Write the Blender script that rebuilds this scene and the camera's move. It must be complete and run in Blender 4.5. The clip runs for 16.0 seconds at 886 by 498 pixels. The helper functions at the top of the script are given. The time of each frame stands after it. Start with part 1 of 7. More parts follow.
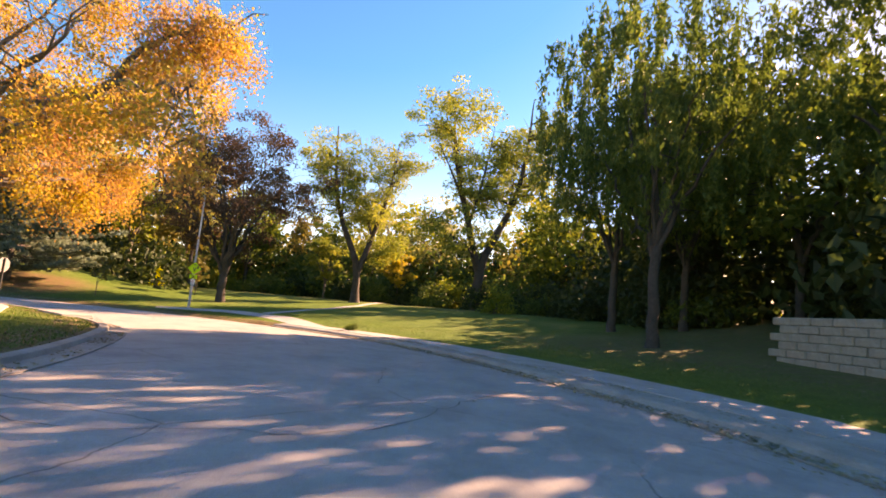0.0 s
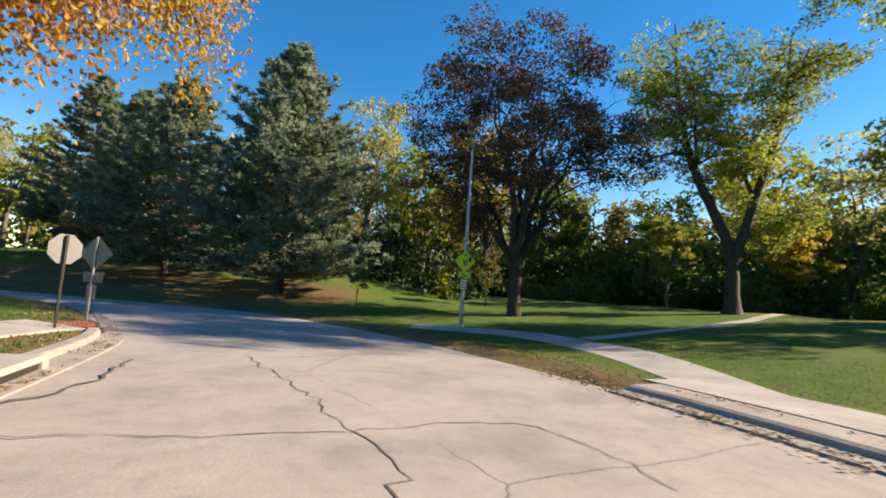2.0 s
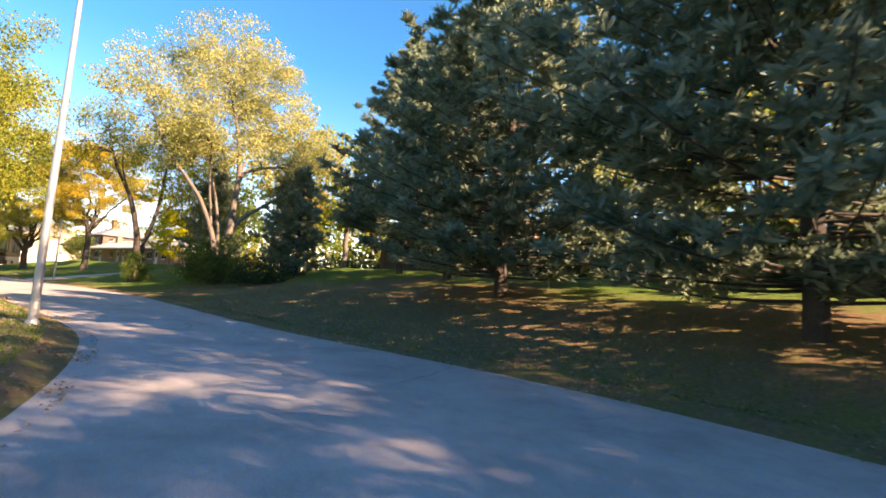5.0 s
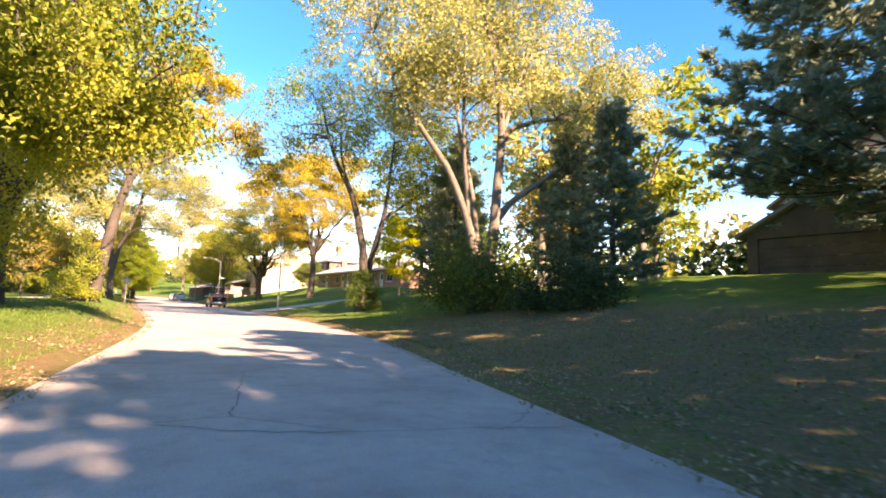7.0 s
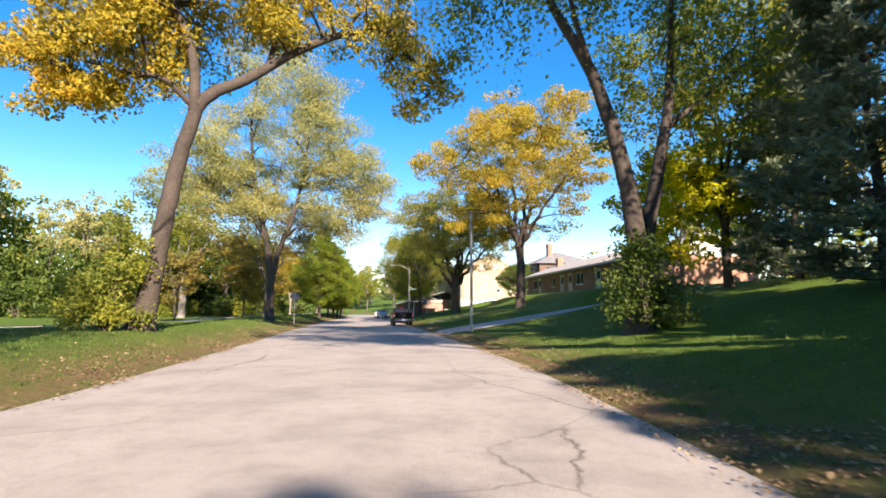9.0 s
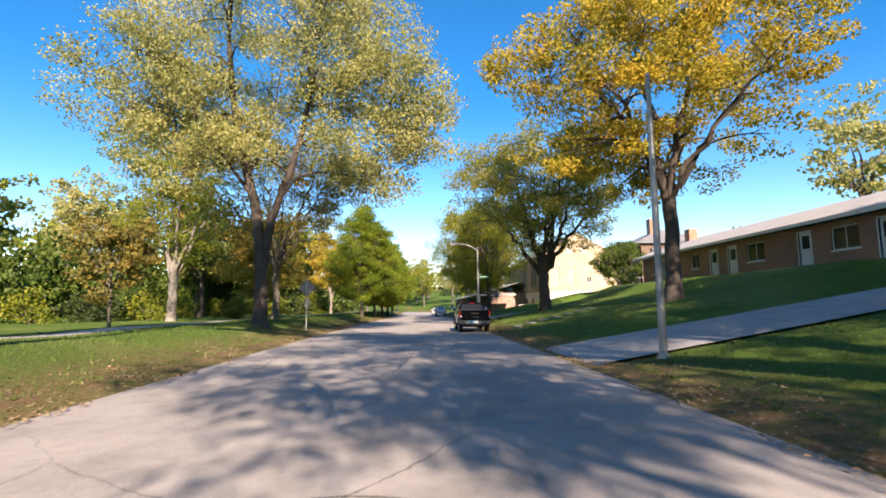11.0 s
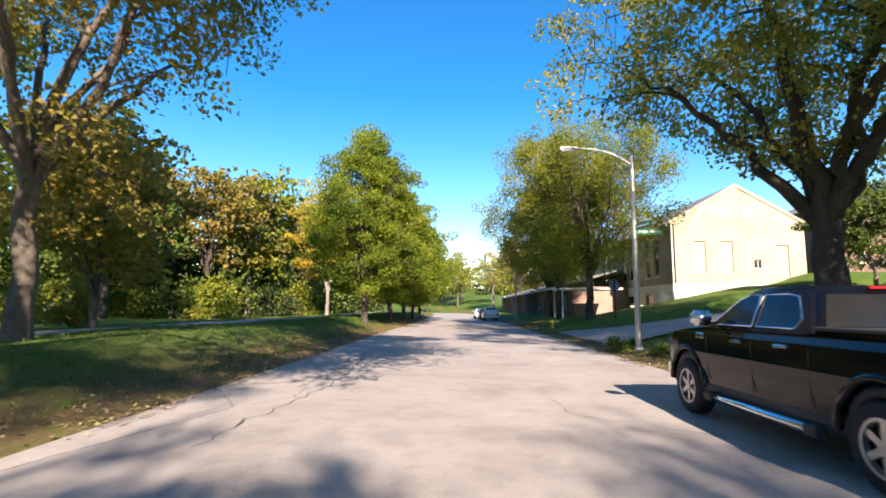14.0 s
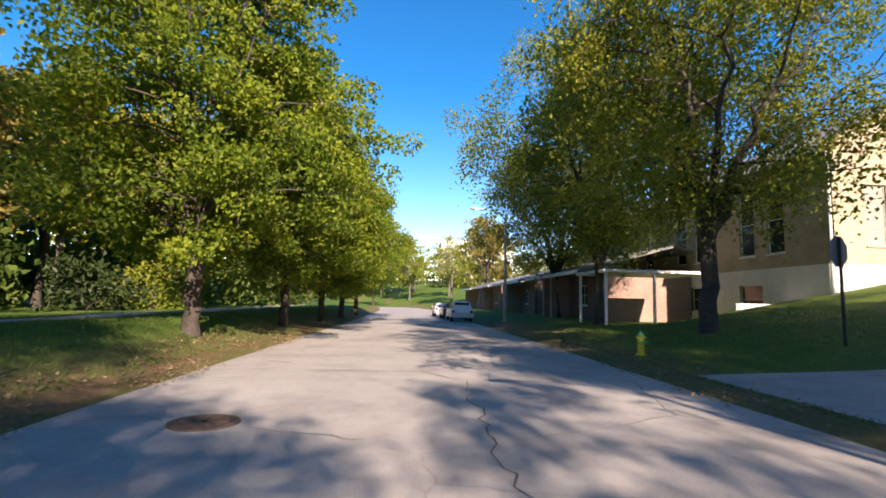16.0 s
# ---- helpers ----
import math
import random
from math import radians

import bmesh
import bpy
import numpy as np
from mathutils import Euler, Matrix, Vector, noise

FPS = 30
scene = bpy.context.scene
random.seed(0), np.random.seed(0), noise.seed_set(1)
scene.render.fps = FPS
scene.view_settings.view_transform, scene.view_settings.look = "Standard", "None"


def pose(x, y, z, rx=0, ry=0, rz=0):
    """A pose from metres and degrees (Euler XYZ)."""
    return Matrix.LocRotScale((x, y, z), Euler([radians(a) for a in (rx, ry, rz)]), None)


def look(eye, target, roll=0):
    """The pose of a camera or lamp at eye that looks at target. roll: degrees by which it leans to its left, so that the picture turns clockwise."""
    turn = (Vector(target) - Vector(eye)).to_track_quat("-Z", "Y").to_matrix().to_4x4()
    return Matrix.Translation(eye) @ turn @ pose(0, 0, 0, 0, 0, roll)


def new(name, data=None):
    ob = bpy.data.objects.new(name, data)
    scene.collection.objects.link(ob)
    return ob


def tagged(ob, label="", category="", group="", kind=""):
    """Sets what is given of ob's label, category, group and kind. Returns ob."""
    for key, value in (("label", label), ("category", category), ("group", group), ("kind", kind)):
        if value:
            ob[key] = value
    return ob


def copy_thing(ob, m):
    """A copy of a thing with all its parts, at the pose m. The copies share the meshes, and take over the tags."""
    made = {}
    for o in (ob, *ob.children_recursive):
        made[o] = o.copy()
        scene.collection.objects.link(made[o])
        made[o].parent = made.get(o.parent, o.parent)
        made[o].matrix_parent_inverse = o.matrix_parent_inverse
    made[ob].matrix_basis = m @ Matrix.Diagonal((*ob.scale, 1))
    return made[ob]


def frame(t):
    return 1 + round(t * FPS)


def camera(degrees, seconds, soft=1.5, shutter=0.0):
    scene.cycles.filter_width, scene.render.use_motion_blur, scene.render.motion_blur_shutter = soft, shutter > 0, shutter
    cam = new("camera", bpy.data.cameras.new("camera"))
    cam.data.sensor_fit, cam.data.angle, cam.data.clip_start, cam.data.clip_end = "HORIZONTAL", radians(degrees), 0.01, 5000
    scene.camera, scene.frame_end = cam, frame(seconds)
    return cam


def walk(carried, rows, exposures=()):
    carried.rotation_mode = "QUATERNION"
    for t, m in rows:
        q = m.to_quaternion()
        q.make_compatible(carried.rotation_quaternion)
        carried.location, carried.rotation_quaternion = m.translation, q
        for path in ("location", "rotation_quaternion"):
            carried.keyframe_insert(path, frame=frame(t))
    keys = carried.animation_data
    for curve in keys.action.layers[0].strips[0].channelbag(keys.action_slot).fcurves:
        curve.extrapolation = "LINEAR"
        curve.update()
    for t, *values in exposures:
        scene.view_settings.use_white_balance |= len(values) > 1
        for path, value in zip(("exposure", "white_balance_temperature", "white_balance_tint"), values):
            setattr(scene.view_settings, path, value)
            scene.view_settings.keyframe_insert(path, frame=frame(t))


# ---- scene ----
cam = camera(82.0, 16.0, 1.7, 0.12)
PATH = [
    (0.0, (-50.303, -27.987, 1.595), (-41.850, -33.175, 2.872), 5.07),
    (0.5, (-45.418, -30.540, 1.611), (-36.497, -34.890, 2.836), 5.45),
    (1.0, (-40.072, -32.525, 1.651), (-30.618, -35.569, 2.809), 5.32),
    (1.5, (-34.109, -33.036, 1.664), (-24.260, -34.403, 2.728), 4.60),
    (2.0, (-28.713, -32.501, 1.607), (-18.767, -32.171, 2.596), 4.32),
    (2.5, (-24.112, -31.229, 1.523), (-14.295, -29.560, 2.437), 4.32),
    (3.0, (-20.195, -29.489, 1.563), (-10.602, -26.805, 2.448), 4.11),
    (3.5, (-16.855, -27.329, 1.597), (-7.551, -23.752, 2.400), 4.09),
    (4.0, (-12.770, -25.702, 1.585), (-3.976, -21.015, 2.419), 4.59),
    (4.2, (-11.157, -24.926, 1.584), (-2.543, -19.918, 2.434), 4.43),
    (6.3, (-0.091, -4.679, 1.631), (6.573, 2.700, 2.700), 3.76),
    (6.5, (0.675, -2.564, 1.628), (7.001, 5.106, 2.700), 3.37),
    (7.0, (2.869, 3.189, 1.602), (8.101, 11.641, 2.693), 2.49),
    (7.5, (4.856, 8.883, 1.619), (8.852, 17.983, 2.722), 1.69),
    (8.0, (6.876, 14.234, 1.623), (9.805, 23.727, 2.766), 1.14),
    (8.5, (8.464, 19.512, 1.564), (10.594, 29.211, 2.743), 0.50),
    (9.0, (9.476, 24.765, 1.543), (11.036, 34.569, 2.745), 0.18),
    (9.5, (9.953, 29.638, 1.538), (11.118, 39.499, 2.726), -0.05),
    (9.7, (10.133, 31.607, 1.543), (11.146, 41.485, 2.729), -0.20),
    (11.8, (10.121, 50.953, 1.624), (10.390, 60.888, 2.729), -0.92),
    (12.0, (10.123, 52.848, 1.622), (10.324, 62.784, 2.741), -1.06),
    (12.5, (9.960, 57.641, 1.597), (9.972, 67.576, 2.731), -1.24),
    (13.0, (9.591, 62.401, 1.567), (9.430, 72.330, 2.741), -0.98),
    (13.5, (9.134, 67.222, 1.585), (8.952, 77.153, 2.747), -0.30),
    (14.0, (8.918, 72.028, 1.587), (8.805, 81.963, 2.724), 0.19),
    (14.5, (8.947, 77.385, 1.581), (9.064, 87.319, 2.722), 0.38),
    (15.0, (9.031, 82.767, 1.524), (9.437, 92.697, 2.639), 0.81),
    (15.5, (9.025, 87.875, 1.552), (9.683, 97.796, 2.621), 1.69),
    (16.0, (9.000, 93.000, 1.586), (9.826, 102.913, 2.610), 1.30),
]
EXPOSURES = [
    (0.0, 2.0, 17000, 44), (1.0, 2.15, 16000, 42), (1.6, 1.85, 12500, 32), (2.0, 1.1, 9200, 18), (2.5, 0.8, 8000, 14), (3.0, 0.85, 7900, 16),
    (3.5, 1.6, 10000, 26), (4.0, 2.0, 12000, 32), (6.5, 2.15, 11600, 34), (7.0, 2.4, 11600, 34), (7.7, 2.1, 10000, 29), (8.5, 1.7, 8600, 24),
    (9.5, 1.3, 8200, 22), (12.0, 1.45, 8800, 24), (12.5, 1.55, 8900, 24), (13.5, 1.7, 8600, 24), (14.5, 1.25, 7900, 20), (15.5, 1.25, 7800, 20), (16.0, 1.25, 8300, 23),
]
walk(cam, [(t, look(eye, target, roll)) for t, eye, target, roll in PATH], EXPOSURES)

# ---- world and sun ----
SUN_AZ, SUN_EL = 171.0, 28.5
world = bpy.data.worlds.new("autumn_sky")
world.use_nodes = True
scene.world = world
wn = world.node_tree
sky = wn.nodes.new("ShaderNodeTexSky")
sky.sky_type = "NISHITA"
sky.sun_disc = False
sky.sun_elevation, sky.sun_rotation = radians(SUN_EL), radians(SUN_AZ)
sky.altitude = 900
sky.air_density, sky.dust_density, sky.ozone_density = 1.0, 0.2, 1.6
wn.nodes["Background"].inputs["Strength"].default_value = 0.125
rich = wn.nodes.new("ShaderNodeHueSaturation")
rich.inputs["Saturation"].default_value, rich.inputs["Hue"].default_value = 1.52, 0.505
wn.links.new(sky.outputs["Color"], rich.inputs["Color"])
wn.links.new(rich.outputs["Color"], wn.nodes["Background"].inputs["Color"])
sun_data = bpy.data.lights.new("sun", "SUN")
sun_data.energy, sun_data.angle, sun_data.color = 5.0, radians(0.53), (1.0, 0.965, 0.915)
sun = new("sun", sun_data)
sun_dir = Vector((math.sin(radians(SUN_AZ)) * math.cos(radians(SUN_EL)), math.cos(radians(SUN_AZ)) * math.cos(radians(SUN_EL)), math.sin(radians(SUN_EL))))
sun.matrix_world = look(tuple(sun_dir * 200), (0, 0, 0))

# ---- materials ----
def material(name):
    m = bpy.data.materials.new(name)
    m.use_nodes = True
    return m, m.node_tree, m.node_tree.nodes["Principled BSDF"]


def ramp(nt, stops):
    r = nt.nodes.new("ShaderNodeValToRGB")
    el = r.color_ramp.elements
    while len(el) < len(stops):
        el.new(0.5)
    for e, (p, c) in zip(el, stops):
        e.position, e.color = p, (*c, 1)
    return r


def noise_tex(nt, scale, detail=4.0, rough=0.6, coord="Object"):
    tc = nt.nodes.new("ShaderNodeTexCoord")
    n = nt.nodes.new("ShaderNodeTexNoise")
    n.inputs["Scale"].default_value, n.inputs["Detail"].default_value, n.inputs["Roughness"].default_value = scale, detail, rough
    nt.links.new(tc.outputs[coord], n.inputs["Vector"])
    return n


def mix_rgb(nt, fac, a, b, mode="MIX"):
    x = nt.nodes.new("ShaderNodeMix")
    x.data_type, x.blend_type = "RGBA", mode
    for sock, v in ((x.inputs["Factor"], fac), (x.inputs["A"], a), (x.inputs["B"], b)):
        if isinstance(v, bpy.types.NodeSocket):
            nt.links.new(v, sock)
        elif isinstance(v, (int, float)):
            sock.default_value = v
        else:
            sock.default_value = (*v, 1)
    return x.outputs["Result"]


def add_bump(nt, bsdf, height, strength, distance):
    b = nt.nodes.new("ShaderNodeBump")
    b.inputs["Strength"].default_value, b.inputs["Distance"].default_value = strength, distance
    nt.links.new(height, b.inputs["Height"])
    nt.links.new(b.outputs["Normal"], bsdf.inputs["Normal"])


def rough_mat(name, low, high, fine, coarse, roughness=0.85, bump=0.3, dist=0.01, metallic=0.0):
    """Two scales of variation between two colours, with fine relief."""
    m, nt, p = material(name)
    a, b = noise_tex(nt, fine, 6), noise_tex(nt, coarse, 5)
    c1 = ramp(nt, [(0.3, low), (0.7, high)])
    nt.links.new(a.outputs["Fac"], c1.inputs["Fac"])
    c2 = ramp(nt, [(0.3, [v * 0.72 for v in low]), (0.7, [min(1, v * 1.08) for v in high])])
    nt.links.new(b.outputs["Fac"], c2.inputs["Fac"])
    nt.links.new(mix_rgb(nt, 0.5, c1.outputs["Color"], c2.outputs["Color"]), p.inputs["Base Color"])
    p.inputs["Roughness"].default_value, p.inputs["Metallic"].default_value = roughness, metallic
    if bump:
        add_bump(nt, p, a.outputs["Fac"], bump, dist)
    return m


def leaf_mat(name, stops, translucency=0.45, rough=0.55):
    """Leaves whose colour varies leaf by leaf and patch by patch."""
    m, nt, p = material(name)
    geo = nt.nodes.new("ShaderNodeNewGeometry")
    patch = noise_tex(nt, 0.35, 3)
    ma = nt.nodes.new("ShaderNodeMath")
    ma.operation = "MULTIPLY_ADD"
    ma.inputs[1].default_value = 0.45
    nt.links.new(geo.outputs["Random Per Island"], ma.inputs[0])
    sc = nt.nodes.new("ShaderNodeMath")
    sc.operation = "MULTIPLY_ADD"
    sc.inputs[1].default_value, sc.inputs[2].default_value = 1.3, -0.38
    nt.links.new(patch.outputs["Fac"], sc.inputs[0])
    nt.links.new(sc.outputs[0], ma.inputs[2])
    c = ramp(nt, stops)
    nt.links.new(ma.outputs[0], c.inputs["Fac"])
    nt.links.new(c.outputs["Color"], p.inputs["Base Color"])
    p.inputs["Roughness"].default_value = rough
    p.inputs["Specular IOR Level"].default_value = 0.35
    tr = nt.nodes.new("ShaderNodeBsdfTranslucent")
    nt.links.new(c.outputs["Color"], tr.inputs["Color"])
    mx = nt.nodes.new("ShaderNodeMixShader")
    mx.inputs["Fac"].default_value = translucency
    nt.links.new(p.outputs["BSDF"], mx.inputs[1])
    nt.links.new(tr.outputs["BSDF"], mx.inputs[2])
    nt.links.new(mx.outputs["Shader"], nt.nodes["Material Output"].inputs["Surface"])
    return m


def plain_mat(name, colour, roughness=0.5, metallic=0.0, vary=0.12, scale=3.0, bump=0.0):
    m, nt, p = material(name)
    n = noise_tex(nt, scale, 5)
    c = ramp(nt, [(0.3, [v * (1 - vary) for v in colour]), (0.7, [min(1, v * (1 + vary * 0.5)) for v in colour])])
    nt.links.new(n.outputs["Fac"], c.inputs["Fac"])
    nt.links.new(c.outputs["Color"], p.inputs["Base Color"])
    p.inputs["Roughness"].default_value, p.inputs["Metallic"].default_value = roughness, metallic
    if bump:
        add_bump(nt, p, n.outputs["Fac"], bump, 0.01)
    return m


def brick_mat(name, a, b, mortar, width=0.21, row=0.075):
    m, nt, p = material(name)
    tc = nt.nodes.new("ShaderNodeTexCoord")
    sep = nt.nodes.new("ShaderNodeSeparateXYZ")
    nt.links.new(tc.outputs["Object"], sep.inputs[0])
    add = nt.nodes.new("ShaderNodeMath")
    nt.links.new(sep.outputs["X"], add.inputs[0])
    nt.links.new(sep.outputs["Y"], add.inputs[1])
    comb = nt.nodes.new("ShaderNodeCombineXYZ")
    nt.links.new(add.outputs[0], comb.inputs["X"])
    nt.links.new(sep.outputs["Z"], comb.inputs["Y"])
    br = nt.nodes.new("ShaderNodeTexBrick")
    nt.links.new(comb.outputs[0], br.inputs["Vector"])
    br.inputs["Color1"].default_value, br.inputs["Color2"].default_value, br.inputs["Mortar"].default_value = (*a, 1), (*b, 1), (*mortar, 1)
    br.inputs["Scale"].default_value, br.inputs["Mortar Size"].default_value = 1.0, 0.008
    br.inputs["Brick Width"].default_value, br.inputs["Row Height"].default_value = width, row
    n = noise_tex(nt, 0.6, 5)
    st = ramp(nt, [(0.35, (0.8, 0.78, 0.76)), (0.65, (1.05, 1.03, 1.0))])
    nt.links.new(n.outputs["Fac"], st.inputs["Fac"])
    nt.links.new(mix_rgb(nt, 1.0, br.outputs["Color"], st.outputs["Color"], "MULTIPLY"), p.inputs["Base Color"])
    p.inputs["Roughness"].default_value = 0.88
    add_bump(nt, p, br.outputs["Fac"], -0.3, 0.006)
    return m


def road_mat():
    m, nt, p = material("worn_concrete_road")
    speck, patch, stain = noise_tex(nt, 60, 6, 0.7), noise_tex(nt, 0.55, 5), noise_tex(nt, 3.0, 6, 0.7)
    base = ramp(nt, [(0.3, (0.24, 0.222, 0.208)), (0.5, (0.335, 0.312, 0.293)), (0.7, (0.44, 0.41, 0.385))])
    nt.links.new(speck.outputs["Fac"], base.inputs["Fac"])
    big = ramp(nt, [(0.32, (0.74, 0.73, 0.73)), (0.5, (0.97, 0.96, 0.95)), (0.68, (1.08, 1.07, 1.06))])
    nt.links.new(patch.outputs["Fac"], big.inputs["Fac"])
    c = mix_rgb(nt, 1.0, base.outputs["Color"], big.outputs["Color"], "MULTIPLY")
    spot = ramp(nt, [(0.3, (0.8, 0.79, 0.78)), (0.52, (1, 1, 1))])
    nt.links.new(stain.outputs["Fac"], spot.inputs["Fac"])
    c = mix_rgb(nt, 0.8, c, mix_rgb(nt, 1.0, c, spot.outputs["Color"], "MULTIPLY"))
    tc = nt.nodes.new("ShaderNodeTexCoord")
    warp = mix_rgb(nt, 0.6, tc.outputs["Object"], noise_tex(nt, 0.5, 5, 0.7).outputs["Color"], "ADD")
    vo = nt.nodes.new("ShaderNodeTexVoronoi")
    vo.feature = "DISTANCE_TO_EDGE"
    vo.inputs["Scale"].default_value = 0.16
    nt.links.new(warp, vo.inputs["Vector"])
    crack = ramp(nt, [(0.0, (0.35, 0.34, 0.33)), (0.0022, (0.6, 0.59, 0.58)), (0.004, (1, 1, 1))])
    nt.links.new(vo.outputs["Distance"], crack.inputs["Fac"])
    gate = ramp(nt, [(0.45, (0, 0, 0)), (0.55, (1, 1, 1))])
    nt.links.new(noise_tex(nt, 0.09, 3).outputs["Fac"], gate.inputs["Fac"])
    c = mix_rgb(nt, gate.outputs["Color"], c, mix_rgb(nt, 1.0, c, crack.outputs["Color"], "MULTIPLY"))
    nt.links.new(c, p.inputs["Base Color"])
    p.inputs["Roughness"].default_value = 0.9
    add_bump(nt, p, speck.outputs["Fac"], 0.45, 0.008)
    return m


def ground_mat():
    m, nt, p = material("autumn_lawn")
    fine, mid, big, litter = noise_tex(nt, 30, 6, 0.75), noise_tex(nt, 1.3, 5), noise_tex(nt, 0.11, 4), noise_tex(nt, 9, 6, 0.8)
    g = ramp(nt, [(0.3, (0.035, 0.075, 0.014)), (0.55, (0.085, 0.16, 0.028)), (0.75, (0.165, 0.24, 0.055))])
    nt.links.new(fine.outputs["Fac"], g.inputs["Fac"])
    t = ramp(nt, [(0.3, (0.75, 0.8, 0.7)), (0.7, (1.25, 1.15, 1.1))])
    nt.links.new(mid.outputs["Fac"], t.inputs["Fac"])
    c = mix_rgb(nt, 1.0, g.outputs["Color"], t.outputs["Color"], "MULTIPLY")
    dry = ramp(nt, [(0.52, (0, 0, 0)), (0.66, (1, 1, 1))])
    nt.links.new(big.outputs["Fac"], dry.inputs["Fac"])
    c = mix_rgb(nt, dry.outputs["Color"], c, mix_rgb(nt, 0.25, c, (0.28, 0.25, 0.10)))
    lf = ramp(nt, [(0.60, (0, 0, 0)), (0.64, (1, 1, 1))])
    nt.links.new(litter.outputs["Fac"], lf.inputs["Fac"])
    att = nt.nodes.new("ShaderNodeAttribute")
    att.attribute_name = "bare"
    edge = nt.nodes.new("ShaderNodeMath")
    edge.operation = "MULTIPLY"
    nt.links.new(att.outputs["Fac"], edge.inputs[0])
    rg = ramp(nt, [(0.3, (0.35, 0.35, 0.35)), (0.6, (1, 1, 1))])
    nt.links.new(noise_tex(nt, 2.2, 5).outputs["Fac"], rg.inputs["Fac"])
    nt.links.new(rg.outputs["Color"], edge.inputs[1])
    soil = ramp(nt, [(0.3, (0.10, 0.062, 0.036)), (0.55, (0.20, 0.125, 0.07)), (0.75, (0.36, 0.22, 0.115))])
    nt.links.new(litter.outputs["Fac"], soil.inputs["Fac"])
    c = mix_rgb(nt, edge.outputs[0], c, soil.outputs["Color"])
    nt.links.new(c, p.inputs["Base Color"])
    p.inputs["Roughness"].default_value = 0.95
    p.inputs["Specular IOR Level"].default_value = 0.15
    add_bump(nt, p, fine.outputs["Fac"], 0.8, 0.05)
    return m


MAT_ROAD, MAT_GROUND = road_mat(), ground_mat()
MAT_CONC = rough_mat("pale_concrete", (0.29, 0.275, 0.255), (0.41, 0.39, 0.365), 40, 0.8, 0.9)
MAT_KERB = rough_mat("weathered_kerb_concrete", (0.22, 0.205, 0.185), (0.37, 0.345, 0.305), 25, 1.2, 0.92, 0.5)
MAT_CRACK = rough_mat("dark_crack_filler", (0.05, 0.047, 0.044), (0.13, 0.122, 0.115), 30, 2, 0.9)
MAT_BARK = rough_mat("grey_brown_bark", (0.078, 0.064, 0.052), (0.205, 0.172, 0.14), 9, 1.0, 0.95, 0.9, 0.05)
MAT_BARK_PALE = rough_mat("pale_grey_bark", (0.13, 0.115, 0.10), (0.31, 0.28, 0.245), 7, 1.0, 0.95, 0.8, 0.05)
# Dark bark, its colour lowered further to carry the shade under the crowns.
MAT_BARK_DARK = rough_mat("dark_bark_with_crown_shade", (0.032, 0.026, 0.022), (0.10, 0.08, 0.065), 9, 1.0, 0.95, 0.9, 0.05)
LEAF_ORANGE = leaf_mat("orange_oak_leaves", [(0.0, (0.34, 0.33, 0.035)), (0.28, (0.60, 0.45, 0.06)), (0.52, (0.56, 0.31, 0.08)), (0.8, (0.42, 0.19, 0.075)), (1.0, (0.28, 0.12, 0.06))], 0.55)
LEAF_OLIVE = leaf_mat("olive_gold_leaves", [(0.0, (0.11, 0.145, 0.03)), (0.4, (0.28, 0.30, 0.06)), (0.75, (0.50, 0.42, 0.09)), (1.0, (0.62, 0.44, 0.11))], 0.6)
LEAF_RUST = leaf_mat("rust_gold_leaves", [(0.0, (0.13, 0.145, 0.035)), (0.4, (0.31, 0.26, 0.055)), (0.75, (0.50, 0.34, 0.065)), (1.0, (0.60, 0.32, 0.065))], 0.55)
LEAF_LEMON = leaf_mat("lemon_green_leaves", [(0.0, (0.09, 0.14, 0.028)), (0.4, (0.21, 0.26, 0.045)), (0.75, (0.40, 0.40, 0.065)), (1.0, (0.56, 0.46, 0.07))], 0.55)
LEAF_MAROON = leaf_mat("maroon_brown_leaves", [(0.0, (0.035, 0.035, 0.02)), (0.4, (0.085, 0.05, 0.03)), (0.75, (0.16, 0.075, 0.035)), (1.0, (0.25, 0.14, 0.05))], 0.35)
LEAF_YELGREEN = leaf_mat("yellow_green_leaves", [(0.0, (0.075, 0.12, 0.02)), (0.45, (0.20, 0.25, 0.03)), (0.8, (0.36, 0.34, 0.045)), (1.0, (0.50, 0.40, 0.05))], 0.5)
LEAF_YELLOW = leaf_mat("golden_yellow_leaves", [(0.0, (0.20, 0.21, 0.035)), (0.4, (0.40, 0.34, 0.045)), (0.75, (0.56, 0.39, 0.045)), (1.0, (0.56, 0.28, 0.045))], 0.5)
LEAF_PALE = leaf_mat("pale_yellow_olive_leaves", [(0.0, (0.17, 0.20, 0.06)), (0.4, (0.34, 0.35, 0.12)), (0.8, (0.52, 0.48, 0.19)), (1.0, (0.58, 0.46, 0.16))], 0.5)
LEAF_GREEN = leaf_mat("green_leaves", [(0.0, (0.035, 0.07, 0.014)), (0.5, (0.095, 0.155, 0.028)), (0.85, (0.19, 0.24, 0.045)), (1.0, (0.34, 0.32, 0.06))], 0.5)
LEAF_MAPLE = leaf_mat("green_gold_maple_leaves", [(0.0, (0.05, 0.10, 0.014)), (0.45, (0.16, 0.24, 0.024)), (0.8, (0.34, 0.38, 0.035)), (1.0, (0.54, 0.44, 0.045))], 0.55)
LEAF_BRONZE = leaf_mat("bronze_green_leaves", [(0.0, (0.085, 0.10, 0.028)), (0.4, (0.20, 0.18, 0.045)), (0.75, (0.35, 0.25, 0.055)), (1.0, (0.46, 0.29, 0.06))], 0.5)
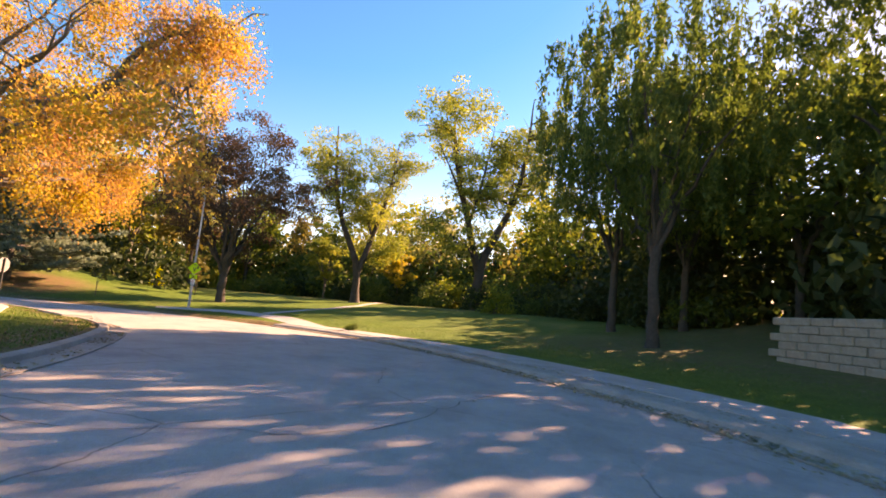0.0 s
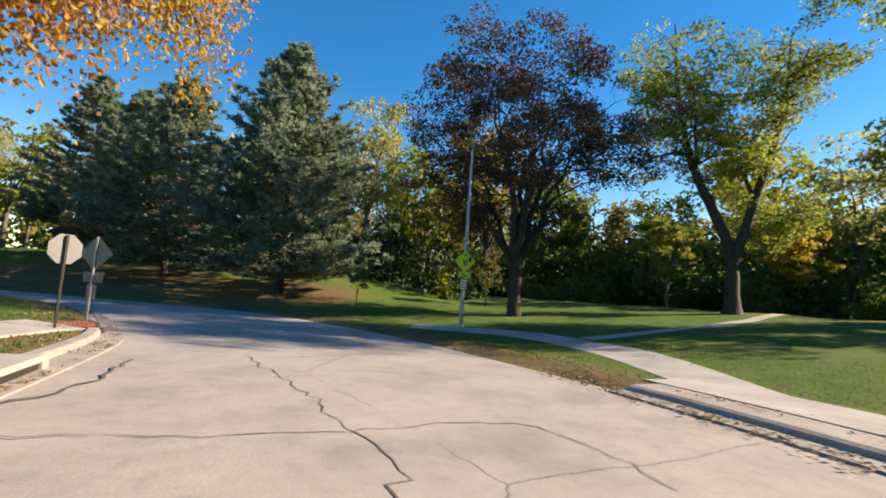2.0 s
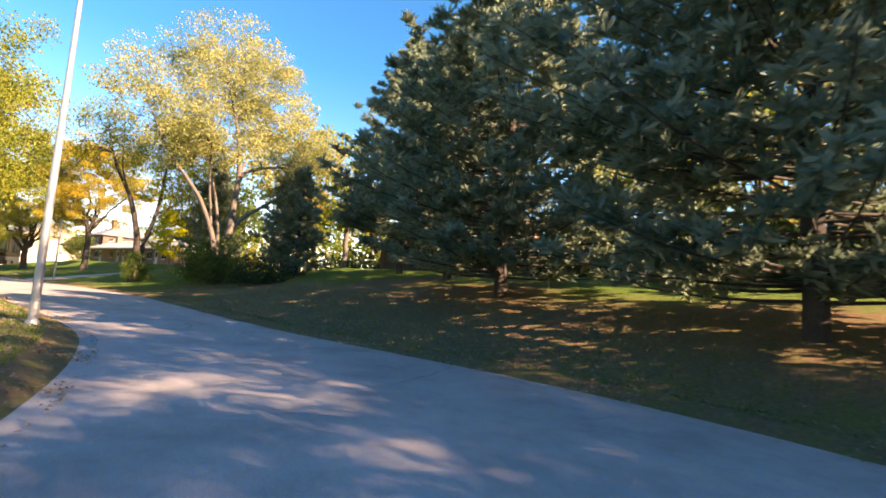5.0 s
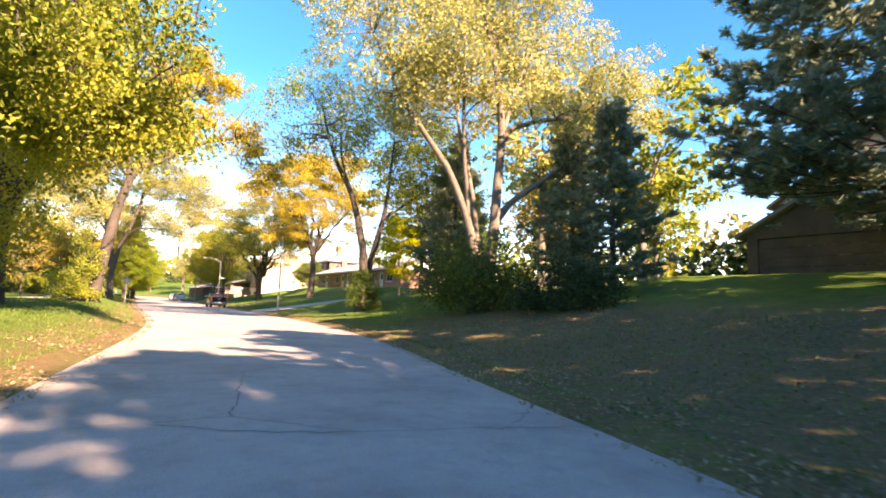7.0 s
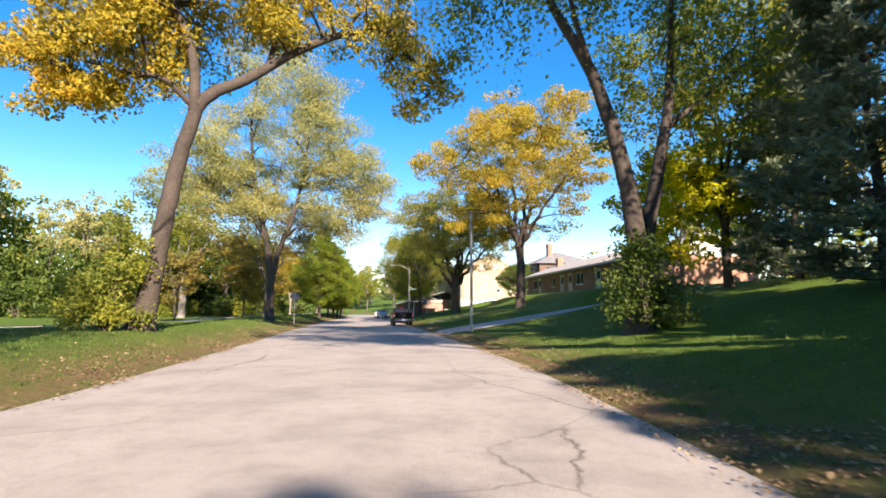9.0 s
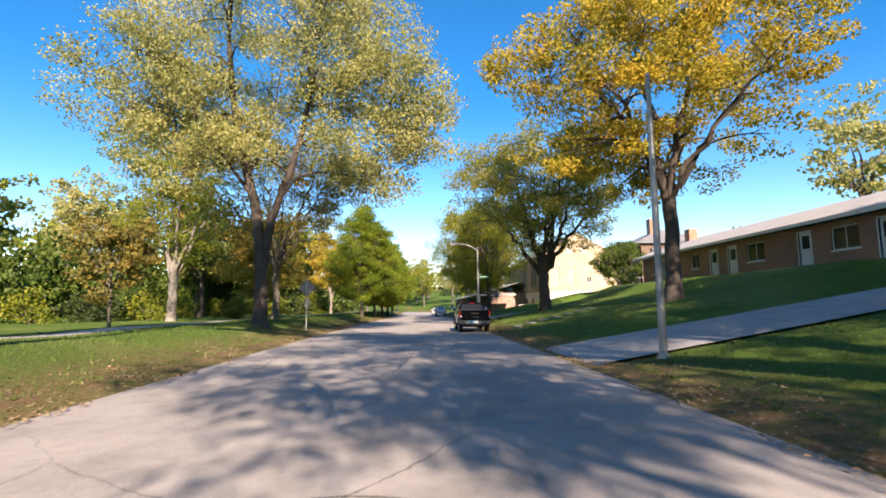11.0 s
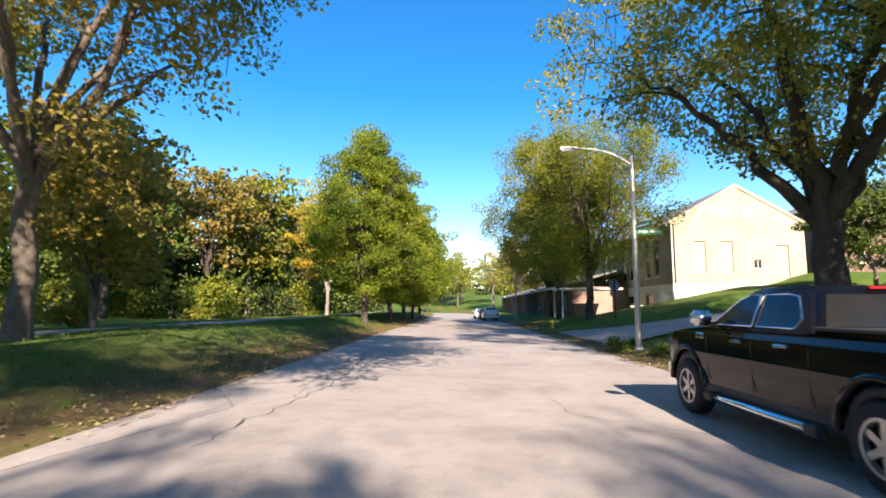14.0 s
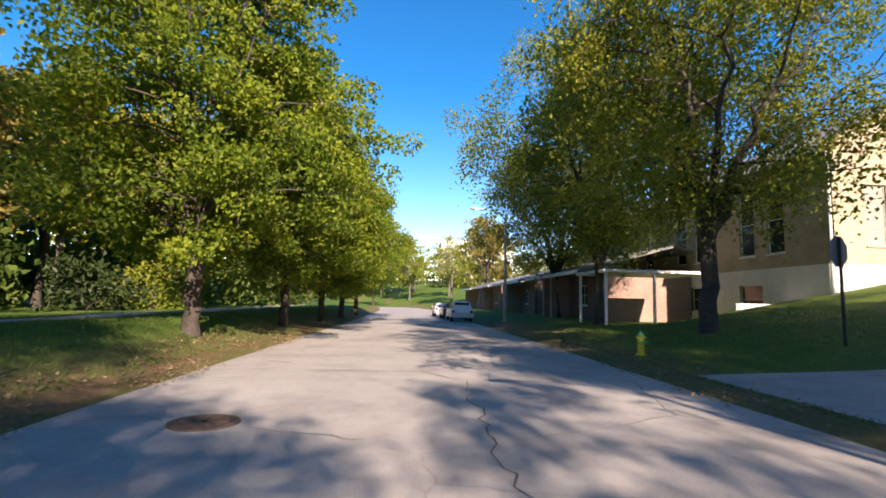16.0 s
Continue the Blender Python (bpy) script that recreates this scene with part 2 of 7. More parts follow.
# Green leaves darkened in colour to stand for the shade within the woods.
LEAF_SHADED = leaf_mat("shade_darkened_leaves", [(0.0, (0.015, 0.03, 0.01)), (0.6, (0.04, 0.07, 0.018)), (1.0, (0.11, 0.13, 0.03))], 0.35)
LEAF_LIME = leaf_mat("bright_yellow_leaves", [(0.0, (0.35, 0.42, 0.02)), (1.0, (0.75, 0.66, 0.03))], 0.55)
NEEDLES = leaf_mat("blue_green_pine_needles", [(0.0, (0.075, 0.11, 0.065)), (0.5, (0.205, 0.265, 0.175)), (1.0, (0.40, 0.47, 0.33))], 0.55, 0.6)
FALLEN = leaf_mat("fallen_dry_leaves", [(0.0, (0.13, 0.085, 0.05)), (0.5, (0.27, 0.19, 0.11)), (1.0, (0.44, 0.35, 0.21))], 0.1, 0.85)
GRASS = leaf_mat("grass_blades", [(0.0, (0.04, 0.085, 0.015)), (0.5, (0.095, 0.175, 0.03)), (0.85, (0.18, 0.25, 0.06)), (1.0, (0.30, 0.27, 0.11))], 0.4, 0.7)
MAT_STEEL = plain_mat("galvanised_steel", (0.44, 0.44, 0.43), 0.5, 0.6, 0.2)
MAT_SIGNBACK = plain_mat("bare_aluminium_sign_back", (0.22, 0.22, 0.22), 0.5, 0.5, 0.1)
MAT_FLUO = plain_mat("fluorescent_yellow_green_sheeting", (0.55, 0.85, 0.02), 0.4, 0, 0.05)
MAT_BLACK = plain_mat("black_paint", (0.02, 0.02, 0.02), 0.45)
MAT_WHITE = plain_mat("white_paint", (0.78, 0.77, 0.74), 0.6, 0, 0.1, 1.5)
MAT_GREENSIGN = plain_mat("green_sign_sheeting", (0.01, 0.24, 0.13), 0.4)
MAT_RED = plain_mat("red_sign_sheeting", (0.45, 0.03, 0.03), 0.4)
MAT_TACTILE = rough_mat("brick_red_tactile_paving", (0.30, 0.085, 0.05), (0.42, 0.14, 0.08), 30, 2)
MAT_YELLOW = plain_mat("yellow_paint", (0.70, 0.50, 0.03), 0.5)
MAT_HYGREEN = plain_mat("green_paint", (0.02, 0.22, 0.06), 0.5)
MAT_TAN = brick_mat("tan_brick", (0.47, 0.365, 0.24), (0.54, 0.43, 0.295), (0.45, 0.39, 0.30))
MAT_BRICK = brick_mat("red_brown_brick", (0.34, 0.15, 0.09), (0.42, 0.20, 0.12), (0.40, 0.33, 0.28))
MAT_BRICK_BROWN = brick_mat("dark_brown_brick", (0.13, 0.075, 0.055), (0.18, 0.10, 0.07), (0.2, 0.17, 0.15))
MAT_BRICK_DARK = brick_mat("dark_red_brick", (0.20, 0.09, 0.065), (0.27, 0.12, 0.085), (0.28, 0.23, 0.2))
MAT_BRICK_PINK = brick_mat("pinkish_brick", (0.30, 0.165, 0.13), (0.40, 0.235, 0.19), (0.42, 0.36, 0.32))
MAT_ROOF_PALE = rough_mat("pale_grey_shingles", (0.34, 0.325, 0.31), (0.47, 0.455, 0.435), 14, 1.0, 0.9)
MAT_ROOF_GREY = rough_mat("grey_shingles", (0.13, 0.13, 0.135), (0.25, 0.25, 0.25), 14, 1.0, 0.9)
MAT_ROOF_RED = rough_mat("clay_coping", (0.42, 0.18, 0.10), (0.52, 0.25, 0.15), 14, 1.0, 0.9)
MAT_TIMBER = rough_mat("weathered_brown_boards", (0.085, 0.058, 0.042), (0.17, 0.12, 0.085), 12, 1.0, 0.9)
MAT_STUCCO = rough_mat("off_white_stucco", (0.58, 0.55, 0.50), (0.70, 0.67, 0.62), 30, 0.8, 0.9)
MAT_STONE = rough_mat("tan_limestone_block", (0.30, 0.23, 0.17), (0.46, 0.37, 0.28), 18, 1.5, 0.9, 0.6, 0.02)
MAT_CAST = rough_mat("rusty_cast_iron", (0.10, 0.065, 0.05), (0.20, 0.13, 0.10), 25, 3, 0.7, 0.5, 0.005, 0.4)


def glass_mat():
    m, nt, p = material("window_glass")
    p.inputs["Base Color"].default_value = (0.03, 0.035, 0.04, 1)
    p.inputs["Roughness"].default_value = 0.06
    p.inputs["IOR"].default_value = 1.5
    return m


MAT_GLASS = glass_mat()

# ---- building helpers ----
def mesh_from(name, verts, faces, mats, smooth=False, face_mat=None):
    me = bpy.data.meshes.new(name)
    me.from_pydata([tuple(v) for v in verts] if not isinstance(verts, np.ndarray) else verts.tolist(), [], faces if isinstance(faces, list) else faces.tolist())
    for m in (mats if isinstance(mats, (list, tuple)) else [mats]):
        me.materials.append(m)
    if smooth:
        me.polygons.foreach_set("use_smooth", [True] * len(me.polygons))
    if face_mat is not None:
        me.polygons.foreach_set("material_index", face_mat)
    me.update()
    return me


def part(name, data, mat, parent, label="", smooth=False):
    """Links a bmesh or mesh as one mesh object under a thing or part."""
    if isinstance(data, bmesh.types.BMesh):
        me = bpy.data.meshes.new(name)
        data.normal_update()
        data.to_mesh(me)
        data.free()
        if smooth:
            me.polygons.foreach_set("use_smooth", [True] * len(me.polygons))
    else:
        me = data
    if mat is not None and not me.materials:
        me.materials.append(mat)
    ob = new(name, me)
    if parent is not None:
        ob.parent = parent
    return tagged(ob, label)


def thing(name, m, label, category, group="", kind=""):
    ob = new(name)
    ob.matrix_world = m
    ob.empty_display_size = 0.2
    return tagged(ob, label, category, group, kind)


def box(bm, x0, y0, z0, x1, y1, z1, m=None):
    r = bmesh.ops.create_cube(bm, size=1.0)
    bmesh.ops.transform(bm, matrix=(m or Matrix()) @ Matrix.Translation(((x0 + x1) / 2, (y0 + y1) / 2, (z0 + z1) / 2)) @ Matrix.Diagonal((abs(x1 - x0), abs(y1 - y0), abs(z1 - z0), 1)), verts=r["verts"])
    return r["verts"]


def bevelled(*a, w=0.01, seg=1):
    bm = bmesh.new()
    box(bm, *a)
    bmesh.ops.bevel(bm, geom=bm.edges[:], offset=w, segments=seg, affect="EDGES")
    return bm


def cyl(bm, p0, p1, r0, r1=None, n=12):
    p0, p1 = Vector(p0), Vector(p1)
    d = p1 - p0
    r = bmesh.ops.create_cone(bm, cap_ends=True, segments=n, radius1=r0, radius2=r0 if r1 is None else r1, depth=d.length)
    bmesh.ops.transform(bm, matrix=Matrix.Translation((p0 + p1) / 2) @ d.to_track_quat("Z", "Y").to_matrix().to_4x4(), verts=r["verts"])
    return r["verts"]


def cyl_bm(*a, **k):
    bm = bmesh.new()
    cyl(bm, *a, **k)
    return bm


def prism(bm, pts, y0, y1, m=None):
    """A profile in x and z, drawn out from y0 to y1."""
    m = m or Matrix()
    a = [bm.verts.new(m @ Vector((x, y0, z))) for x, z in pts]
    b = [bm.verts.new(m @ Vector((x, y1, z))) for x, z in pts]
    n = len(pts)
    bm.faces.new(a[::-1])
    bm.faces.new(b)
    for i in range(n):
        bm.faces.new((a[i], a[(i + 1) % n], b[(i + 1) % n], b[i]))
    bmesh.ops.recalc_face_normals(bm, faces=bm.faces[:])


def tubes(polys, sides=7):
    """Tapered tubes round polylines: lists of (points, radii)."""
    V, F, base = [], [], 0
    ang = np.arange(sides) / sides * 2 * np.pi
    for pts, rad in polys:
        pts, rad = np.asarray(pts, float), np.asarray(rad, float)
        n = len(pts)
        tan = np.gradient(pts, axis=0)
        tan /= np.linalg.norm(tan, axis=1)[:, None] + 1e-9
        ref = np.where(np.abs(tan[:, 2:3]) > 0.9, np.array([[1.0, 0, 0]]), np.array([[0, 0, 1.0]]))
        u = np.cross(tan, ref)
        u /= np.linalg.norm(u, axis=1)[:, None] + 1e-9
        for i in range(1, n):
            if u[i] @ u[i - 1] < 0:
                u[i] = -u[i]
        w = np.cross(tan, u)
        ring = pts[:, None] + rad[:, None, None] * (np.cos(ang)[None, :, None] * u[:, None] + np.sin(ang)[None, :, None] * w[:, None])
        V.append(ring.reshape(-1, 3))
        i, j = np.meshgrid(np.arange(n - 1), np.arange(sides), indexing="ij")
        k = (j + 1) % sides
        F.append((np.stack([i * sides + j, i * sides + k, (i + 1) * sides + k, (i + 1) * sides + j], -1) + base).reshape(-1, 4))
        base += n * sides
    return np.concatenate(V), np.concatenate(F)


def kites(rng, centres, length, width, axis=None, spread=1.0, fold=0.25):
    """Folded leaves: two triangles each, at the given centres."""
    n = len(centres)
    d = rng.normal(size=(n, 3)) * spread
    if axis is not None:
        d = d + axis
    d /= np.linalg.norm(d, axis=1)[:, None] + 1e-9
    s = np.cross(d, rng.normal(size=(n, 3)))
    s /= np.linalg.norm(s, axis=1)[:, None] + 1e-9
    nn = np.cross(d, s)
    L = length * rng.uniform(0.65, 1.35, (n, 1))
    W = width * rng.uniform(0.7, 1.3, (n, 1))
    v = np.stack([centres - d * L / 2, centres + s * W / 2 + nn * W * fold, centres + d * L / 2, centres - s * W / 2 + nn * W * fold], 1).reshape(-1, 3)
    i = np.arange(n)[:, None] * 4
    f = np.concatenate([i + np.array([[0, 1, 2]]), i + np.array([[0, 2, 3]])], 1).reshape(-1, 3)
    return v, f


# ---- the lie of the land ----
LEFT = np.array([(-140, 26), (-95, 2), (-75, -9), (-55, -19.5), (-45, -24), (-38.2, -26.5), (-33.4, -27.4), (-28.5, -27.9), (-25, -27.4), (-18.8, -25), (-15.6, -23.5), (-12.5, -21), (-9, -18.3), (-6.4, -15.5),
                 (-4.2, -12), (-2.3, -8), (-0.7, -3.5), (0.1, 1), (0.6, 5), (1, 9), (1.5, 13.7), (2.2, 18.4), (3.1, 25), (3.8, 32), (4.1, 40), (4.0, 55), (3.8, 70), (4.2, 85), (4.4, 100), (4.8, 115), (5.6, 140), (6, 185), (3, 215), (-8, 240), (-30, 262), (-80, 290)], float)
RIGHT = np.array([(-147, 14), (-102, -10), (-82, -20.5), (-62, -30.5), (-47.2, -36.8), (-44, -37.9), (-40, -38.7), (-35.6, -39.3), (-31, -39.5), (-26.5, -39.2), (-22, -38), (-17.8, -36.3), (-14.4, -34.4), (-8, -30.6),
                  (-5.1, -28), (-2, -25.3), (0.4, -23.2), (2.2, -20.8), (3.8, -16.8), (4.8, -12), (5.4, -7), (6.0, -2.7), (6.7, -0.2), (7.5, 3.3), (8.7, 8), (10, 13.5), (11.6, 19), (12.8, 25), (13.6, 31), (14.3, 38), (14.7, 50),
                  (14.7, 91), (14.8, 104), (15, 115), (15.2, 140), (15.4, 185), (13.5, 222), (2, 251), (-22, 275), (-75, 305)], float)


def smooth_line(p, it=2):
    for _ in range(it):
        q = np.empty((2 * len(p) - 2, 2))
        q[0::2], q[1::2] = 0.75 * p[:-1] + 0.25 * p[1:], 0.25 * p[:-1] + 0.75 * p[1:]
        p = np.concatenate([p[:1], q, p[-1:]])
    return p


LEFT, RIGHT = smooth_line(LEFT), smooth_line(RIGHT)


def line_distance(P, line):
    """Distance from points to a polyline, and how far along it the nearest place lies."""
    best, along = np.full(len(P), 1e9), np.zeros(len(P))
    s = 0.0
    for a, b in zip(line[:-1], line[1:]):
        d = b - a
        L = np.linalg.norm(d)
        t = np.clip(((P - a) @ d) / (L * L), 0, 1)
        e = np.linalg.norm(P - (a + t[:, None] * d), axis=1)
        m = e < best
        best[m], along[m] = e[m], (s + t * L)[m]
        s += L
    return best, along


def inside(P, poly):
    c = np.zeros(len(P), bool)
    for (x0, y0), (x1, y1) in zip(poly, np.roll(poly, -1, 0)):
        m = (y0 > P[:, 1]) != (y1 > P[:, 1])
        with np.errstate(divide="ignore", invalid="ignore"):
            c ^= m & (P[:, 0] < (x1 - x0) * (P[:, 1] - y0) / (y1 - y0 + 1e-12) + x0)
    return c


ROAD_POLY = np.concatenate([LEFT, RIGHT[::-1]])
PADS = [(31.0, 61, 43, 95, 3.55), (38.5, 112, 54, 126, 4.4), (19.5, 117.5, 31, 182, 0.65), (33.5, 7, 53, 22, 4.05)]


def sstep(a, b, x):
    t = np.clip((x - a) / (b - a), 0, 1)
    return t * t * (3 - 2 * t)


def land(P):
    """Height of the ground at points in plan, the distance from the road, and whether it lies left of it."""
    P = np.asarray(P, float).reshape(-1, 2)
    dl, _ = line_distance(P, LEFT)
    dr, _ = line_distance(P, RIGHT)
    d = np.minimum(dl, dr)
    d = np.where(inside(P, ROAD_POLY), -d, d)
    left = dl < dr
    x, y = P[:, 0], P[:, 1]
    e = np.maximum(d, 0)
    rim = np.clip(0.22 * d, -0.15, 0.13)
    w = sstep(-36, -16, y)
    bank = 0.2 * np.maximum(e - 1.0, 0)
    bank = np.where(bank > 3.2, 3.2 + (bank - 3.2) * 0.25, bank)
    bank = np.minimum(bank, 7)
    park = 0.085 * np.maximum(e - 2.8, 0)
    park = np.minimum(park, 2.2) + 6 * sstep(-20, -60, x) * sstep(6, 34, e) + 7 * sstep(45, 110, e)
    right = w * bank + (1 - w) * park
    lawn = 0.12 * sstep(0, 3, e) + (0.55 * sstep(0.3, 3.2, e) - 0.2 * sstep(5, 14, e)) * sstep(-12, 20, y)
    lawn = lawn + 9 * sstep(26, 85, e) * sstep(-10, 40, y)
    h = rim + np.where(left, lawn, right)
    h = h + 0.05 * np.sin(x * 0.7 + 1.3 * np.sin(y * 0.31)) * np.sin(y * 0.53) * np.clip(e / 4, 0, 1)
    for x0, y0, x1, y1, z in PADS:
        q = np.maximum(np.maximum(x0 - x, x - x1), np.maximum(y0 - y, y - y1))
        k = 1 - sstep(0.5, 5.0, q)
        h = h * (1 - k) + z * k
    # the side street and the drive are cut into the bank
    for f in (street_height, drive_height):
        g, k = f(x, y)
        h = h * (1 - k) + g * k
    return h, d, left


def street_span(x):
    """Centre line and half width of the side street, which flares towards the main road."""
    return 98.3 + 0.09 * (x - 15), 3.5 + 2.5 * (1 - sstep(14.4, 19.5, x))


def street_height(x, y):
    """Side street that climbs away from the main road."""
    c, half = street_span(x)
    g = np.clip((x - 15) * 0.13, -0.05, 5.6) - 0.10
    k = (1 - sstep(half, half + 2.2, np.abs(y - c))) * sstep(14.8, 16.5, x)
    return g, k


def drive_height(x, y):
    """Concrete drive to the brick houses."""
    c = 60.2 + 0.04 * (x - 14.7)
    g = np.clip((x - 14.7) * 0.155, 0, 3.5) - 0.08
    k = (1 - sstep(2.6, 4.6, np.abs(y - c))) * sstep(14.6, 15.6, x) * (1 - sstep(29, 31, x))
    return g, k


def ground_z(x, y):
    return float(land([(x, y)])[0][0])


def axis(a, b, step, far, grow=1.22):
    core = list(np.arange(a, b + 0.01, step))
    out, s = core[-1], step
    hi, lo = [], []
    while out < far:
        s *= grow
        out += s
        hi.append(out)
    out, s = core[0], step
    while out > -far:
        s *= grow
        out -= s
        lo.append(out)
    return np.array(lo[::-1] + core + hi)


def build_ground():
    xs, ys = axis(-75, 65, 0.8, 2500), axis(-75, 175, 0.8, 2500)
    X, Y = np.meshgrid(xs, ys, indexing="ij")
    P = np.stack([X.ravel(), Y.ravel()], 1)
    h, d, left = land(P)
    r = np.linalg.norm(P - np.array([0, 30]), axis=1)
    h = h + 10 * sstep(160, 500, r)
    nx, ny = len(xs), len(ys)
    i, j = np.meshgrid(np.arange(nx - 1), np.arange(ny - 1), indexing="ij")
    a = (i * ny + j).ravel()
    F = np.stack([a, a + ny, a + ny + 1, a + 1], 1)
    me = mesh_from("ground", np.column_stack([P, h]), F, MAT_GROUND, True)
    x, y = P[:, 0], P[:, 1]
    bare = np.maximum(np.exp(-((d - 0.5) / 1.15) ** 2), 1.15 * np.exp(-((d - 0.2) / 0.55) ** 2))
    # needles under the pines
    for px, py, pr in ((10, -19, 8.5), (14, -4, 8), (19.5, 5, 6)):
        bare = np.maximum(bare, 1.15 * (1 - sstep(0.45, 1.0, np.hypot(x - px, y - py) / pr)))
    # shaded leaf litter on the bank by the bend
    bare = np.maximum(bare, 1.25 * sstep(0, 1, d) * (1 - sstep(7, 13, d)) * (~left) * sstep(-22, -12, y) * (1 - sstep(22, 34, y)))
    bare = np.maximum(bare, 0.9 * sstep(24, 34, d) * (~left) * (1 - sstep(-10, 10, y)))
    bare = np.maximum(bare, 0.8 * sstep(4, 9, d) * (~left) * sstep(-24, -34, x))
    att = me.attributes.new("bare", "FLOAT", "POINT")
    att.data.foreach_set("value", bare.astype(np.float32))
    return tagged(new("ground", me), "autumn lawn with leaf litter and bare edges", "ground", kind="structure")


def resample(line, n):
    s = np.concatenate([[0], np.cumsum(np.linalg.norm(np.diff(line, axis=0), axis=1))])
    q = np.linspace(0, s[-1], n)
    return np.stack([np.interp(q, s, line[:, k]) for k in (0, 1)], 1)


def build_road():
    n, m = 420, 9
    a = resample(LEFT, n)
    # pair each place on the left edge with the nearest on the right, kept in order
    r = resample(RIGHT, 3000)
    idx = np.array([np.argmin(np.linalg.norm(r - p, axis=1)) for p in a])
    idx = np.maximum.accumulate(idx)
    idx = np.round(np.convolve(np.pad(idx, 6, mode="edge"), np.ones(13) / 13, "valid")).astype(int)
    b = r[idx]
    u = np.linspace(-0.02, 1.02, m)
    V = np.concatenate([np.column_stack([a * (1 - t) + b * t, np.full(n, -0.03 + 0.03 * (1 - (2 * t - 1) ** 2))]) for t in u])
    F = [(k * n + i, k * n + i + 1, (k + 1) * n + i + 1, (k + 1) * n + i) for k in range(m - 1) for i in range(n - 1)]
    F = [f[::-1] for f in F]
    return tagged(new("road", mesh_from("road", V, F, MAT_ROAD, True)), "worn pale concrete road with cracks and patches", "road", kind="structure")


ground = build_ground()
road = build_road()


def strip(name, pts, width, z, mat, thick=0.012):
    """A thin winding strip on a surface, with uneven width."""
    p = smooth_line(np.array(pts, float), 1)
    p = resample(p, max(8, int(np.linalg.norm(np.diff(p, axis=0), axis=1).sum() / 0.25)))
    rng = np.random.default_rng(len(pts) + int(abs(p[0, 0] * 10)))
    p = p + rng.normal(0, 0.05, p.shape)
    t = np.gradient(p, axis=0)
    t /= np.linalg.norm(t, axis=1)[:, None]
    nrm = np.stack([-t[:, 1], t[:, 0]], 1)
    w = width * rng.uniform(0.35, 1.25, (len(p), 1)) / 2
    zz = z if np.ndim(z) else np.full(len(p), z)
    V = np.concatenate([np.column_stack([p - nrm * w, zz]), np.column_stack([p + nrm * w, zz])])
    n = len(p)
    F = [(i, i + 1, n + i + 1, n + i) for i in range(n - 1)]
    return mesh_from(name, V, F, mat)


def flat_patch(name, outline, mat, lift, step=0.8):
    """A sheet that follows a height function within an outline of four corners."""
    a, b, c, d = [np.array(q, float) for q in outline]
    nu = max(2, int(max(np.linalg.norm(b - a), np.linalg.norm(c - d)) / step))
    nv = max(2, int(max(np.linalg.norm(d - a), np.linalg.norm(c - b)) / step))
    V = []
    for i in range(nu + 1):
        for j in range(nv + 1):
            s, t = i / nu, j / nv
            V.append(a * (1 - s) * (1 - t) + b * s * (1 - t) + c * s * t + d * (1 - s) * t)
    V = np.array(V)
    h = lift(V[:, 0], V[:, 1])
    F = [(i * (nv + 1) + j, (i + 1) * (nv + 1) + j, (i + 1) * (nv + 1) + j + 1, i * (nv + 1) + j + 1) for i in range(nu) for j in range(nv)]
    return mesh_from(name, np.column_stack([V, h]), F, mat, True)


def build_street():
    xs = np.concatenate([np.linspace(14.1, 22, 24), np.linspace(23, 70, 40)])
    c, half = street_span(xs)
    us = np.linspace(-1, 1, 11)
    V = np.concatenate([np.column_stack([xs, c + half * u, street_height(xs, c)[0] + 0.104 - 0.12 * (xs < 14.5)]) for u in us])
    n = len(xs)
    F = [(k * n + i, k * n + i + 1, (k + 1) * n + i + 1, (k + 1) * n + i) for k in range(len(us) - 1) for i in range(n - 1)]
    return tagged(new("side_street", mesh_from("side_street", V, F, MAT_ROAD, True)), "pale concrete side street climbing the bank", "road", kind="structure")


build_street()
tagged(new("driveway", flat_patch("driveway", [(14.4, 57.2), (30.5, 58.4), (30.5, 63.2), (14.4, 62.8)], MAT_CONC, lambda x, y: drive_height(x, y)[0] + 0.10 - 0.13 * (x < 14.6))), "pale concrete driveway up to the brick house", "driveway", kind="structure")

# ---- trees ----
def sample_ellipsoid(rng, n, hollow=0.35):
    d = rng.normal(size=(n, 3))
    d /= np.linalg.norm(d, axis=1)[:, None]
    return d * (rng.uniform(hollow ** 3, 1, (n, 1)) ** (1 / 3))


def bezier(a, b, c, n):
    t = np.linspace(0, 1, n)[:, None]
    return (1 - t) ** 2 * np.asarray(a) + 2 * t * (1 - t) * np.asarray(b) + t ** 2 * np.asarray(c)


